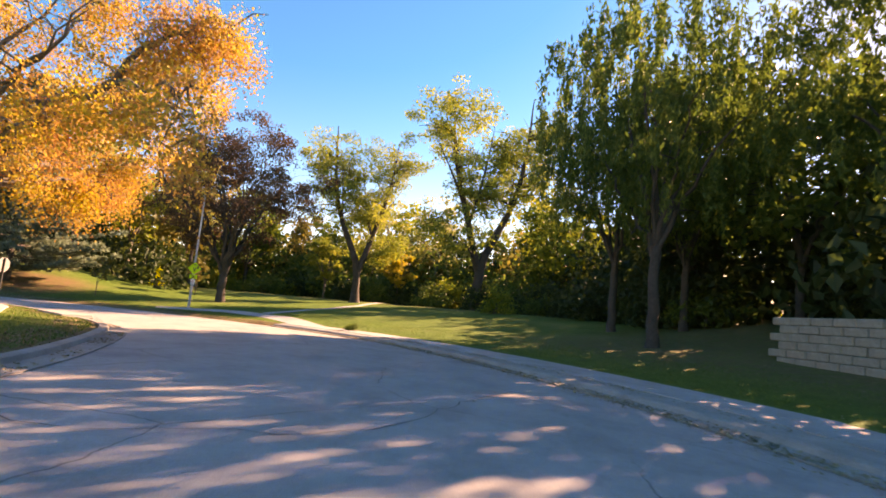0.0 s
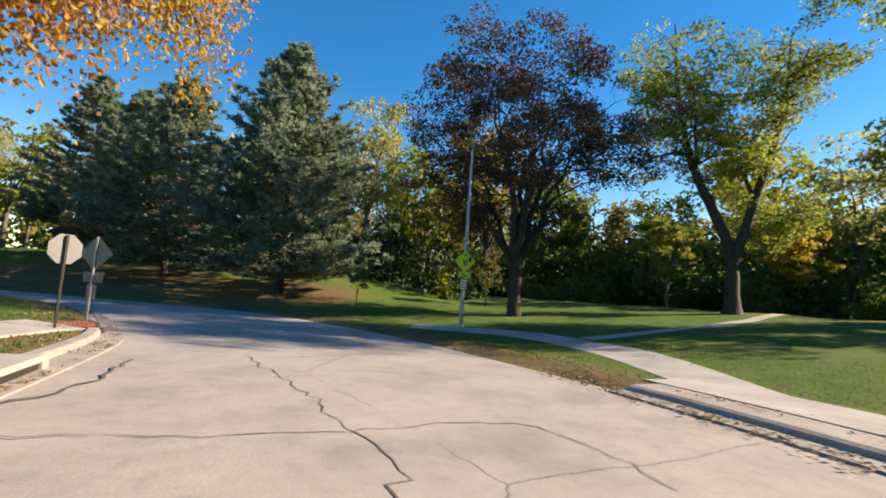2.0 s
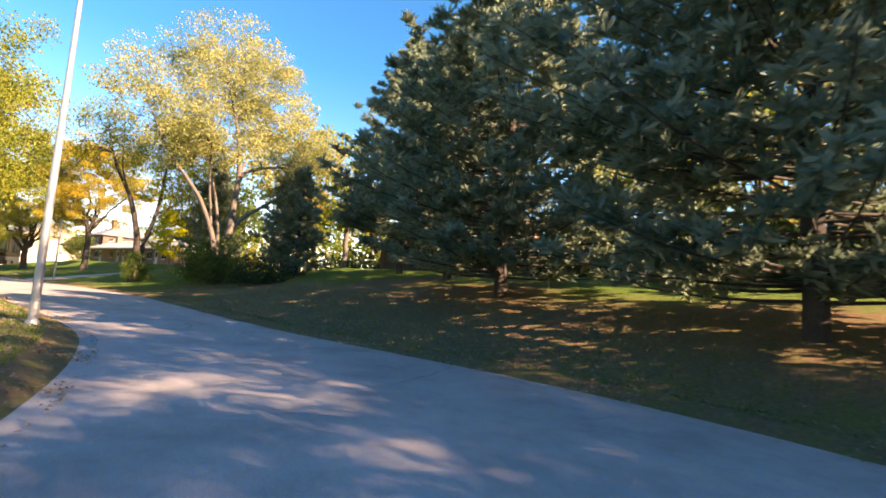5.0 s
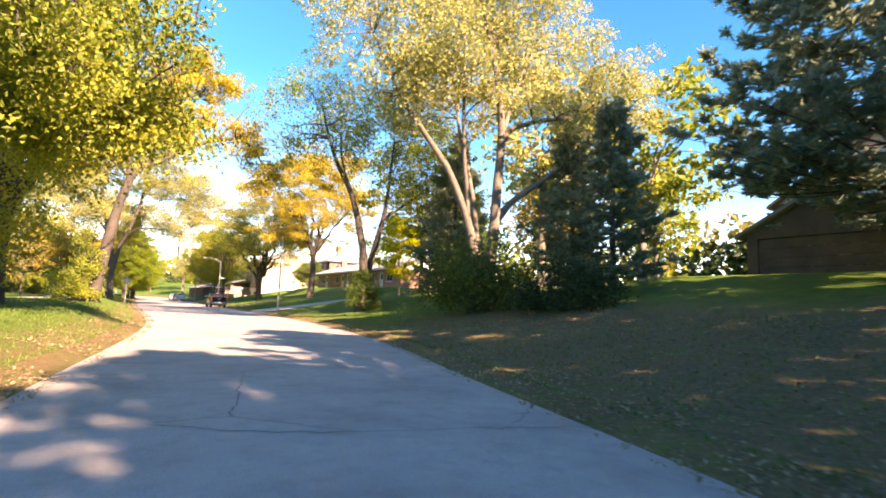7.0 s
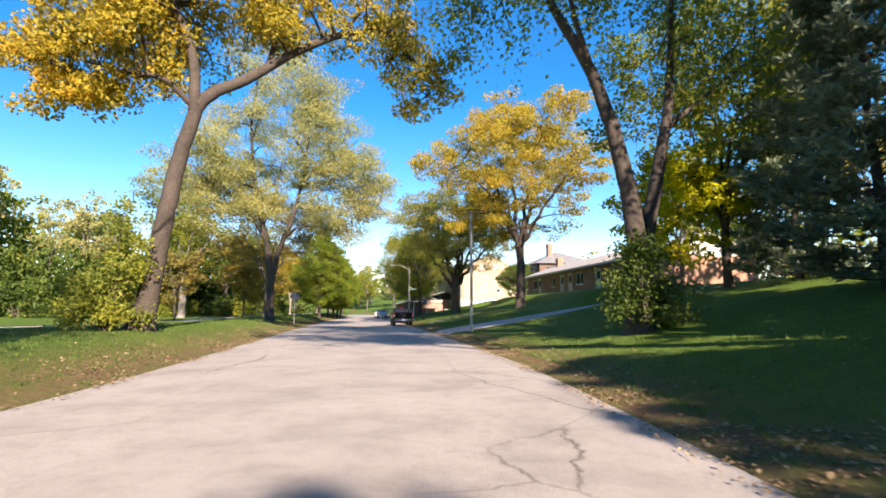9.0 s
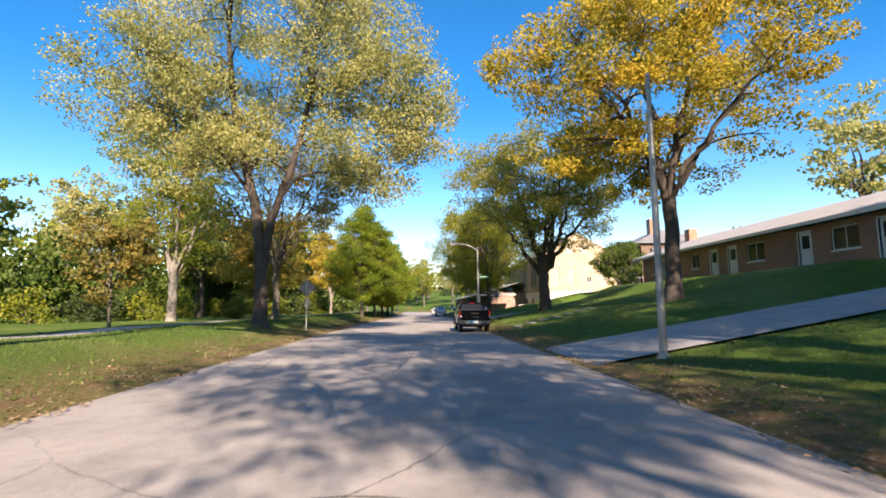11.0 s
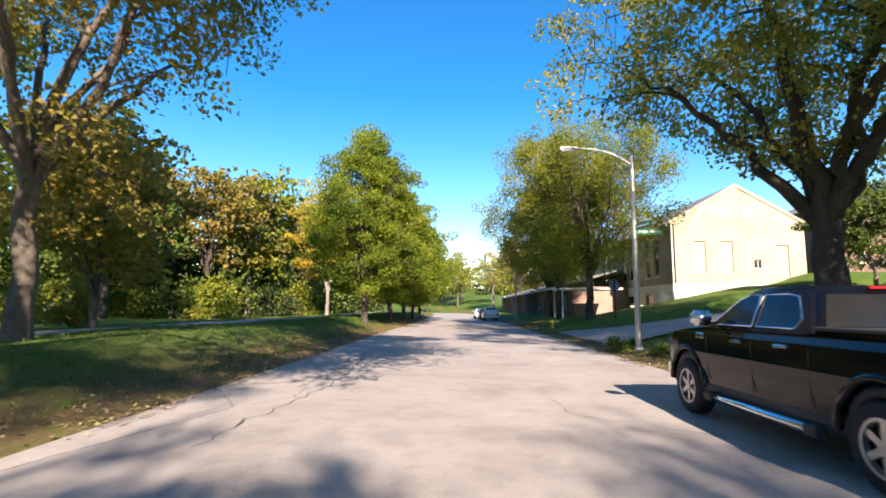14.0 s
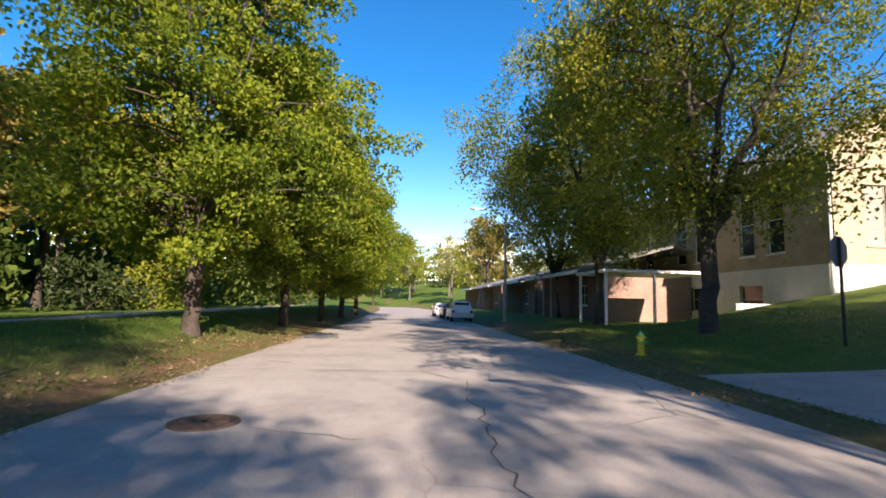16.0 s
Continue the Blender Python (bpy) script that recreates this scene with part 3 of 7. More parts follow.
def broadleaf(seed, height, radius, fork, girth, limbs=6, clumps=70, per=110, leaf=0.24, bottom=None, lean=(0, 0), droop=0.0, clump_r=None, shape=1.0, stems=1, narrow_top=0.0, shift=(0, 0), reach=(), sides=7, twigs=3, az0=None, lines=(), masses=()):
    """Wood and leaves of one broad-leaved tree, its foot at the origin. reach: extra limbs that end at given places.
    lines: stems and limbs as (thickness, points); with masses: the parts of the crown as centres and half sizes."""
    rng = np.random.default_rng(seed)
    bottom = fork * 0.9 if bottom is None else bottom
    cz, rz = (height + bottom) / 2, (height - bottom) / 2
    centre = np.array([lean[0] + shift[0], lean[1] + shift[1], cz])
    cr = clump_r or radius * 0.2
    cl = sample_ellipsoid(rng, clumps) * np.array([radius - cr * 0.6, radius - cr * 0.6, rz - cr * 0.5])
    cl[:, :2] *= (1 - narrow_top * np.clip(cl[:, 2:3] / rz, -0.2, 1))
    cl[:, :2] *= 1 + 0.18 * np.sin(3 * np.arctan2(cl[:, 1:2], cl[:, 0:1]) + seed)
    cl = cl + centre
    if masses:
        ms = np.array(masses, float)
        wt = (ms[:, 3] * ms[:, 4] * ms[:, 5]) ** 0.75
        pick = rng.choice(len(ms), clumps, p=wt / wt.sum())
        cl = ms[pick, :3] + sample_ellipsoid(rng, clumps, 0.25) * ms[pick, 3:]
    polys, limb_pts, limb_rad = [], [], []
    top = np.array([lean[0] * 0.75, lean[1] * 0.75, fork])
    if stems == 1 and not lines:
        tr = bezier((0, 0, -0.3), (lean[0] * 0.15, lean[1] * 0.15, fork * 0.55), top, 9)
        rr = girth * np.array([1.55, 1.18, 1.04, 1.0, 0.97, 0.94, 0.92, 0.92, 0.95])
        tr[1:-1, :2] += rng.normal(0, girth * 0.14, (7, 2))
        polys.append((tr, rr))
    az0 = rng.uniform(0, 6.28) if az0 is None else az0
    for k in range(limbs):
        az = az0 + k * 2.39996 + rng.normal(0, 0.2)
        up = rng.uniform(0.0, 1.0)
        end = centre + np.array([math.cos(az) * radius * 0.78 * (1 - 0.55 * up), math.sin(az) * radius * 0.78 * (1 - 0.55 * up), rz * (0.85 * up - 0.12)])
        st = top + np.array([0, 0, -rng.uniform(0, 0.16) * fork]) if stems == 1 else np.array([math.cos(az), math.sin(az), 0]) * girth * 0.8 + np.array([0, 0, -0.2])
        mid = st * 0.45 + end * 0.55 + np.array([0, 0, rng.uniform(-0.05, 0.12) * rz]) - np.array([math.cos(az), math.sin(az), 0]) * radius * 0.14
        pts = bezier(st, mid, end, 14)
        pts[2:-1] += rng.normal(0, radius * 0.018, (11, 3))
        rad = girth * (0.6 if stems == 1 else 0.8) * rng.uniform(0.75, 1.1) * np.linspace(1, 0.12, 14) ** 1.1
        polys.append((pts, rad))
        limb_pts.append(pts[3:])
        limb_rad.append(rad[3:])
    for thick, line in lines:
        q = np.array(line, float)
        for _ in range(2):
            mid = np.empty((2 * len(q) - 2, 3))
            mid[0::2], mid[1::2] = 0.75 * q[:-1] + 0.25 * q[1:], 0.25 * q[:-1] + 0.75 * q[1:]
            q = np.concatenate([q[:1], mid, q[-1:]])
        q[1:-1] += rng.normal(0, 0.018, q[1:-1].shape)
        run = np.concatenate([[0], np.cumsum(np.linalg.norm(np.diff(q, axis=0), axis=1))])
        run /= run[-1]
        rad = girth * thick * ((1 - run) ** 0.9 * 0.9 + 0.1)
        if q[0, 2] < 0.1:
            rad = rad * (1 + 0.5 * np.exp(-q[:, 2] / 0.5))
        polys.append((q, rad))
        far = run > (0.45 if q[0, 2] < 0.1 else 0.25)
        limb_pts.append(q[far])
        limb_rad.append(rad[far])
    for end in reach:
        end = np.array(end, float)
        pts = bezier(top - np.array([0, 0, 0.1 * fork]), (top * 0.4 + end * 0.6) + np.array([0, 0, 0.22 * np.linalg.norm(end[:2])]), end, 16)
        pts[2:-1] += rng.normal(0, 0.12, (13, 3))
        rad = girth * 0.55 * np.linspace(1, 0.08, 16) ** 1.1
        polys.append((pts, rad))
        limb_pts.append(pts[3:])
        limb_rad.append(rad[3:])
        k = pts[rng.integers(6, 16, 14)] + rng.normal(0, cr * 0.45, (14, 3)) - np.array([0, 0, 0.3 * droop])
        cl = np.concatenate([cl, k])
    lp, lr = np.concatenate(limb_pts), np.concatenate(limb_rad)
    leaves, axes = [], []
    for c in cl:
        dist = np.linalg.norm(lp - c, axis=1) + 0.6 * np.maximum(lp[:, 2] - c[2], 0)
        k = int(np.argmin(dist))
        a = lp[k]
        mid = (a + c) / 2 + np.array([0, 0, 0.16 * np.linalg.norm(c - a)]) + rng.normal(0, 0.12 * cr + 0.02, 3)
        pts = bezier(a, mid, c, 7)
        polys.append((pts, max(0.012, min(lr[k] * 0.6, girth * 0.2)) * np.linspace(1, 0.25, 7)))
        for _ in range(twigs):
            s = pts[rng.integers(3, 7)]
            e = s + rng.normal(0, cr * 0.42, 3) - np.array([0, 0, droop * cr * 0.4])
            polys.append((np.array([s, (s + e) / 2 + rng.normal(0, 0.08, 3), e]), np.array([0.02, 0.014, 0.006]) * (1 + girth)))
        n = int(1.3 * per * rng.uniform(0.6, 1.4))
        # three to five sprays in a clump keep gaps between them
        sp = rng.integers(4, 8)
        sc = sample_ellipsoid(rng, sp, 0.3) * cr * 1.05 * np.array([1, 1, 0.7])
        which = rng.integers(0, sp, n)
        p = c + sc[which] + sample_ellipsoid(rng, n, 0.25) * cr * 0.52 * np.array([1.15, 1.15, 0.62])
        if droop:
            p[:, 2] -= np.abs(rng.normal(0, droop, n)) * cr
        leaves.append(p)
    L = np.concatenate(leaves)
    L = L[L[:, 2] > 0.15]
    wood = tubes(polys, sides) if sides > 4 else tubes([(q[::2], r[::2]) if len(q) in (7, 9) else (q, r) for q, r in polys], sides)
    lv = kites(rng, L, leaf * 1.4, leaf * 1.0, np.array([0, 0, -0.35 - droop * 0.5]), 0.8)
    return wood, lv


def willow(seed, height, radius, fork, girth, strands=420, per=46, leaf=0.22):
    """A weeping crown: curtains of narrow leaves on hanging strands."""
    rng = np.random.default_rng(seed)
    wood, _ = broadleaf(seed, height, radius * 0.85, fork, girth, 8, 40, 2, sides=6)
    c = sample_ellipsoid(rng, strands, 0.3) * np.array([radius, radius, (height - fork) * 0.42]) + np.array([0, 0, fork + (height - fork) * 0.58])
    pts = []
    for p in c:
        ln = rng.uniform(0.8, 3.6) * (0.6 + 0.5 * np.hypot(p[0], p[1]) / radius)
        t = rng.uniform(0, 1, per)
        q = p + np.stack([rng.normal(0, 0.13, per), rng.normal(0, 0.13, per), -t * ln], 1)
        pts.append(q)
    L = np.concatenate(pts)
    L = L[L[:, 2] > 1.2]
    return wood, kites(rng, L, leaf * 1.9, leaf * 0.62, np.array([0, 0, -1.3]), 0.55)


def pine(seed, height, radius, bare, girth, whorl=0.5, per=210):
    """A broad white pine: whorls of level branches with tufts of needles."""
    rng = np.random.default_rng(seed)
    zs = np.linspace(-0.3, height, 14)
    tr = np.stack([np.cumsum(rng.normal(0, 0.03, 14)), np.cumsum(rng.normal(0, 0.03, 14)), zs], 1)
    polys = [(tr, girth * np.linspace(1.15, 0.06, 14))]
    L, A = [], []
    z = bare
    while z < height - 0.4:
        f = (z - bare) / (height - bare)
        prof = radius * min(1.0, 0.72 + 1.6 * f) * (1 - f) ** 0.8
        for k in range(rng.integers(5, 8)):
            az = rng.uniform(0, 6.28)
            ln = max(0.35, prof * rng.uniform(0.6, 1.12))
            d = np.array([math.cos(az), math.sin(az), 0])
            s = np.array([np.interp(z, zs, tr[:, 0]), np.interp(z, zs, tr[:, 1]), z + rng.uniform(-0.2, 0.2)])
            rise = ln * (0.10 + 0.45 * f)
            pts = bezier(s, s + d * ln * 0.55 + np.array([0, 0, rise * 0.25 - 0.05 * ln]), s + d * ln + np.array([0, 0, rise]), 7)
            polys.append((pts, np.linspace(1, 0.2, 7) * max(0.02, girth * 0.2 * (1 - f))))
            n = int(per * (0.35 + ln / radius))
            tufts = max(4, int(ln * 3.2))
            tt = rng.uniform(0.28, 1.0, tufts)
            tp = np.stack([np.interp(tt, np.linspace(0, 1, 7), pts[:, q]) for q in range(3)], 1)
            side = np.cross(d, [0, 0, 1.0])
            tp += side * rng.normal(0, 0.30, (tufts, 1)) * ln * (1.05 - tt[:, None]) + np.array([0, 0, 0.12])
            w = rng.integers(0, tufts, n)
            ax = rng.normal(0, 1, (n, 3)) * np.array([1, 1, 0.6]) + d * 0.8 + np.array([0, 0, 0.55])
            ax /= np.linalg.norm(ax, axis=1)[:, None]
            L.append(tp[w] + ax * rng.uniform(0.05, 0.34, (n, 1)))
            A.append(ax)
        z += whorl * rng.uniform(0.75, 1.25) * (1 - 0.35 * f)
    L, A = np.concatenate(L), np.concatenate(A)
    return tubes(polys, 5), kites(rng, L, 0.46, 0.12, A * 2.2, 0.45, 0.1)


def bush(seed, height, radius, clumps=26, per=110, leaf=0.17):
    rng = np.random.default_rng(seed)
    c = sample_ellipsoid(rng, clumps, 0.2)
    c[:, 2] = np.abs(c[:, 2])
    c = c * np.array([radius * 0.85, radius * 0.85, height * 0.85]) + np.array([0, 0, height * 0.08])
    polys = []
    for p in c:
        polys.append((bezier(rng.normal(0, 0.12, 3) * np.array([1, 1, 0]), p * np.array([0.4, 0.4, 0.7]), p, 6), np.linspace(0.035, 0.008, 6)))
    cr = radius * 0.3
    L = np.concatenate([p + rng.normal(0, cr * 0.55, (per, 3)) * np.array([1, 1, 0.8]) for p in c])
    L = L[L[:, 2] > 0.02]
    return tubes(polys, 4), kites(rng, L, leaf, leaf * 0.6, np.array([0, 0, 0.2]), 0.9)


def plant(name, made, bark, leaves, x, y, label, category, group="", turn=0.0, z=None, trunk="trunk", crown="crown"):
    """One tree or shrub: an empty at its foot with its wood and its crown."""
    (wv, wf), (lv, lf) = made
    ob = thing(name, pose(x, y, ground_z(x, y) - 0.03 if z is None else z, 0, 0, turn), label, category, group)
    part(trunk, mesh_from(trunk, wv, wf, bark, True), None, ob)
    part(crown, mesh_from(crown, lv, lf, leaves), None, ob)
    return ob


def again(ob, x, y, turn, scale, z=None):
    c = copy_thing(ob, pose(x, y, ground_z(x, y) - 0.03 if z is None else z, 0, 0, turn))
    c.scale = (scale, scale, scale)
    return c

# ---- planting: the bend and the park ----
oak = plant("pin_oak", broadleaf(11, 15, 9.6, 3.2, 0.42, 11, 120, 300, 0.085, 4.6, droop=0.7, clump_r=0.95, reach=[(-2.5, -9.5, 11.0), (-5.0, -9.5, 11.5), (7.5, -6.5, 7.5), (4.5, -5.0, 5.8), (-9.5, -7.0, 6.2)]), MAT_BARK, LEAF_ORANGE, -27, -21.5, "pin oak in orange and gold with low hanging branches", "tree")
plant("dark_leaved_tree", broadleaf(12, 19.5, 9.0, 2.8, 0.42, 13, 130, 230, 0.14, 4.4, clump_r=1.35), MAT_BARK_DARK, LEAF_MAROON, 3.9, -36.2, "broad tree with dark maroon brown leaves", "tree")
COTTON = [(1.0, [(0, 0, -0.3), (0, 0, 4.2), (0.2, 1.5, 7.5), (0.4, 2.9, 10.5), (0.5, 3.8, 14.5), (0.6, 4.2, 21)]), (0.8, [(0, 0, 3.6), (-0.1, -0.7, 5.8), (-0.2, -1.5, 8.6), (-0.45, -3.1, 14), (-0.5, -3.6, 20.5)]), (0.35, [(-0.2, -1.3, 8), (1.5, -0.8, 12), (1.8, -0.2, 17)]),
          (0.3, [(0.3, 2.4, 9.5), (-1.5, 3.5, 13), (-2.6, 4.2, 16)]), (0.28, [(-0.3, -2, 10), (1.5, -4, 12.5), (2.5, -6, 15)]), (0.25, [(0, -0.3, 4.8), (1.2, -2.2, 6), (2, -4, 6.4)])]
C1 = plant("cottonwood", broadleaf(13, 24, 8.4, 4.6, 0.5, 0, 120, 150, 0.18, 6, clump_r=1.5, stems=2, lines=COTTON, masses=[(0.4, 3.8, 16, 3.8, 3.4, 5), (-0.4, -3.6, 17, 4, 3.8, 5.4), (0, 0, 12, 3.6, 3.4, 3), (1, -2.8, 6.8, 2.8, 2.8, 2), (0.5, 5, 11, 2.6, 2.4, 2.6)]), MAT_BARK_DARK, LEAF_LEMON, 7.0, -51.4, "tall forked tree with lemon green leaves on the lawn", "tree", "park trees")
again(C1, -1.0, -63.5, 165, 1.28)
plant("young_tree", broadleaf(15, 9, 3.4, 2.2, 0.14, 5, 40, 90, 0.2, 2.4), MAT_BARK, LEAF_LEMON, 17, -51, "small tree with yellow green leaves", "tree")
plant("young_tree", broadleaf(16, 8, 3.0, 2.2, 0.12, 5, 36, 90, 0.2, 2.0), MAT_BARK, LEAF_YELLOW, 13, -60, "small golden tree at the edge of the woods", "tree")
W = plant("weeping_willow", willow(17, 19, 6.6, 5.0, 0.27, 420, 52, 0.18), MAT_BARK_DARK, LEAF_GREEN, -34.5, -50.0, "tall willow with hanging green foliage", "tree", "willows")
W2 = again(W, -31, -58, 80, 0.9)
again(W, -27.5, -55.5, 140, 0.95)
W3 = again(W, -45, -52, 200, 0.9)
for (x, y, h, r, s) in ((10.0, -19.0, 19.5, 9.6, 21), (15.0, -7.0, 18.0, 9.4, 22), (27.0, 10.0, 21.0, 8.6, 23), (21.5, 1.0, 18.0, 7.8, 27)):
    plant("white_pine", pine(s, h, r, 1.1 if y < 0 else 2.4, 0.3, 0.45, 390), MAT_BARK_DARK, NEEDLES, x, y, "broad dark blue green pine with level branches", "pine tree", "pines by the bend")
plant("sapling", broadleaf(24, 4.0, 0.9, 1.0, 0.035, 4, 16, 40, 0.11, 1.1, clump_r=0.3), MAT_BARK, LEAF_BRONZE, 4.6, -26.0, "thin staked sapling with sparse leaves", "sapling", "young plantings")
plant("sapling", broadleaf(25, 4.6, 1.5, 1.5, 0.06, 5, 24, 60, 0.13, 1.3, clump_r=0.4), MAT_BARK_DARK, LEAF_BRONZE, 13.2, -34.9, "small dark tree with bronze leaves", "sapling", "young plantings")
plant("yellow_shrub", bush(26, 2.7, 0.9, 18, 70, 0.16), MAT_BARK, LEAF_LIME, 20.5, -31.3, "upright shrub with vivid yellow leaves", "shrub")

# woods round the park and behind the bend
B1 = plant("woodland_tree", broadleaf(31, 19, 6.5, 5, 0.34, 6, 38, 50, 0.44, 4, clump_r=1.8, sides=4, twigs=1), MAT_BARK, LEAF_YELGREEN, 34, -28, "woodland tree with yellow green leaves", "tree", "woods")
B2 = plant("woodland_tree", broadleaf(32, 21, 6.0, 7, 0.36, 6, 42, 52, 0.38, 6, clump_r=1.7, sides=4, twigs=1), MAT_BARK, LEAF_PALE, 27, -22, "woodland tree with thin pale yellow crown", "tree", "woods")
B3 = plant("woodland_tree", broadleaf(33, 17, 6.5, 4, 0.32, 6, 40, 50, 0.44, 2.5, clump_r=1.8, sides=4, twigs=1), MAT_BARK_DARK, LEAF_GREEN, 40, -45, "dense green woodland tree", "tree", "woods")
B4 = plant("woodland_tree", broadleaf(34, 18, 6.0, 5, 0.32, 6, 38, 46, 0.44, 4, clump_r=1.8, sides=4, twigs=1), MAT_BARK_DARK, LEAF_BRONZE, 44, -15, "bronze and olive woodland tree", "tree", "woods")
B5 = plant("woodland_tree", broadleaf(35, 20, 6.5, 3, 0.36, 6, 40, 52, 0.46, 1.5, clump_r=1.9, sides=4, twigs=1), MAT_BARK_DARK, LEAF_SHADED, -27, -65, "dark green tree in the shade of the wood", "tree", "woods")
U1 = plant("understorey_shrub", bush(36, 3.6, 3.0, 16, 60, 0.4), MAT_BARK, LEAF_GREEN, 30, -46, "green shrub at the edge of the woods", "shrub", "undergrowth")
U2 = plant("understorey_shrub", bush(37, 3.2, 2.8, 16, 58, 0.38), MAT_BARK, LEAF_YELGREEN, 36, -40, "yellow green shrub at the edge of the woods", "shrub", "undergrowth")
U3 = plant("understorey_shrub", bush(38, 4.0, 3.2, 16, 60, 0.42), MAT_BARK_DARK, LEAF_SHADED, -28, -60, "dark shrub in the shade of the wood", "shrub", "undergrowth")
rw = np.random.default_rng(5)
WOODS = [
    (B5, -52, -58), (B5, -44, -62), (B3, -36, -60), (B5, -28, -68), (B1, -6, -74), (B5, -16, -80), (B3, -2, -78), (B1, 12, -78), (B2, 20, -70), (B1, 28, -66),
    (B3, 34, -60), (B4, 42, -56), (B1, 48, -48), (B2, 54, -38), (B4, 50, -30), (B3, 56, -22), (B1, 36, -12), (B2, 46, -4), (B4, 28, -36), (B1, 60, -8), (B2, 62, -30), (B3, 66, -42),
    (B5, -60, -52), (B5, -66, -46), (B3, -58, -66), (B5, -36, -74), (B1, -46, -76), (B4, 0, -92), (B1, 22, -90), (B2, 44, -74), (B5, -70, -60), (B2, 58, 4), (B1, 52, 40), (B4, 46, 48), (B3, 56, 56), (B2, 34, 36), (B1, 40, 30),
    (B3, 50, 70), (B1, 56, 84), (B2, 62, 98), (B4, 66, 70),
]
for src, x, y in WOODS:
    again(src, x + rw.uniform(-1.5, 1.5), y + rw.uniform(-1.5, 1.5), rw.uniform(0, 360), rw.uniform(0.8, 1.12))
for k in range(46):
    a = k / 46
    x, y = -62 + a * 125 + rw.uniform(-3, 3), -56 - 12 * math.sin(a * 3.1) + 34 * a ** 3 + rw.uniform(-4, 4)
    again((U3, U3, U1)[k % 3] if x < -8 else (U1, U2, U1, U3)[k % 4], x, y, rw.uniform(0, 360), rw.uniform(0.7, 1.25))

# ---- planting: along the straight ----
SILVER = [(0.8, [(-0.3, 0, -0.3), (-0.4, 0, 3.4), (-1.7, 0, 6.5), (-2.8, 0, 8.3), (-5.6, 0, 11), (-7.6, 0.5, 15)]), (1.0, [(0.4, 0, -0.3), (0.9, 0, 5.8), (1.3, 0, 11.5), (0.2, 0, 16.5), (-1.6, 0, 21)]),
          (0.45, [(1.3, 0, 10.4), (1.9, 0, 11.4), (4.4, -0.5, 12.4), (8.5, -1.5, 13.2), (11.5, -2, 13.8)]), (0.6, [(0.85, 0, 5.0), (1.8, 0, 6.6), (5.5, -0.5, 9.2), (9, -1, 12)]), (0.5, [(0, 0.4, -0.2), (0.3, 1.0, 6), (-1, 2.5, 13), (1, 3, 19)]),
          (0.35, [(-1.0, 0, 5), (-2.4, -1, 10), (-3, -2, 15), (-4, -2, 19)]), (0.35, [(1.3, 0, 11), (3, 0.5, 15), (4.5, 1, 20)])]
plant("silver_maple", broadleaf(41, 27, 12.0, 4.5, 0.42, 0, 190, 200, 0.15, 8, clump_r=1.7, stems=2, lines=SILVER, masses=[(-6.5, 0, 15.5, 4.6, 5, 5), (-1, 0.5, 20.5, 6, 6, 4.6), (7.5, -1.2, 14.5, 5.2, 4, 2.8), (-2, 0, 13.5, 5, 5, 3), (4, 1, 19, 4.5, 5, 4), (11, -1.5, 13.5, 3, 3, 2)]), MAT_BARK, LEAF_PALE, 20.5, 27.3, "large many-stemmed tree with pale yellow leaves", "tree")
plant("base_shrub", bush(42, 4.6, 3.4, 46, 170, 0.2), MAT_BARK, LEAF_GREEN, 19.8, 26.6, "leafy green thicket at the foot of the tree", "shrub", "thickets")
for (x, y, h, r, s) in ((25.5, 22, 11, 3.8, 43), (27.5, 27, 12.5, 4.0, 44), (26, 38.5, 14, 4.6, 66), (30.5, 46.5, 13, 4.4, 67)):
    plant("spruce", pine(s, h, r, 0.4, 0.2, 0.5, 120), MAT_BARK_DARK, NEEDLES, x, y, "dense dark spruce on the bank", "spruce", "spruces on the bank")
plant("base_shrub", bush(46, 2.6, 3.0, 34, 130, 0.18), MAT_BARK_DARK, LEAF_SHADED, 20.5, 20.5, "low dark shrub on the bank", "shrub", "thickets")
TWIN = [(1.0, [(0, 0, -0.3), (0.05, 0, 3), (0, 0.3, 4.8), (-0.5, 0.3, 7), (-1.4, 0.3, 9.8), (-3, 0.3, 12), (-4.2, 0.3, 16)]), (0.72, [(0.25, 0.3, 2.2), (0.9, 0.5, 4.6), (1.9, 0.8, 7.9), (2.2, 0.8, 10.3), (2.6, 1, 15.5)]),
        (0.3, [(1.8, 0.8, 7.6), (3.5, 0.8, 9), (6, 1, 11)]), (0.3, [(-1.3, 0.3, 9.4), (-2.8, -1, 11.5), (-3.6, -2.5, 13.5)])]
plant("honey_locust", broadleaf(47, 25, 8.5, 5.2, 0.44, 0, 78, 200, 0.14, 8.5, clump_r=1.4, droop=0.8, stems=2, lines=TWIN, masses=[(-4, 0, 16, 4.4, 5, 4), (2.6, 1, 17, 4.6, 5, 4.4), (6, 1, 11, 3, 3, 3), (-4.2, -0.5, 11.8, 1.3, 1.6, 2), (2.8, 0.8, 11, 1.6, 2, 2)]), MAT_BARK_DARK, LEAF_YELGREEN, 19.0, 41.2, "tall twin-stemmed tree with fine yellow green leaves", "tree")
plant("base_shrub", bush(48, 3.6, 1.7, 34, 150, 0.15), MAT_BARK, LEAF_GREEN, 18.9, 40.9, "ivy and scrub round the foot of the tree", "shrub", "thickets")
plant("golden_tree", broadleaf(49, 21.0, 9.8, 5.8, 0.42, 8, 135, 310, 0.15, 5.6, clump_r=1.5), MAT_BARK_DARK, LEAF_YELLOW, 24.4, 71.6, "round-headed tree in golden yellow leaf", "tree")
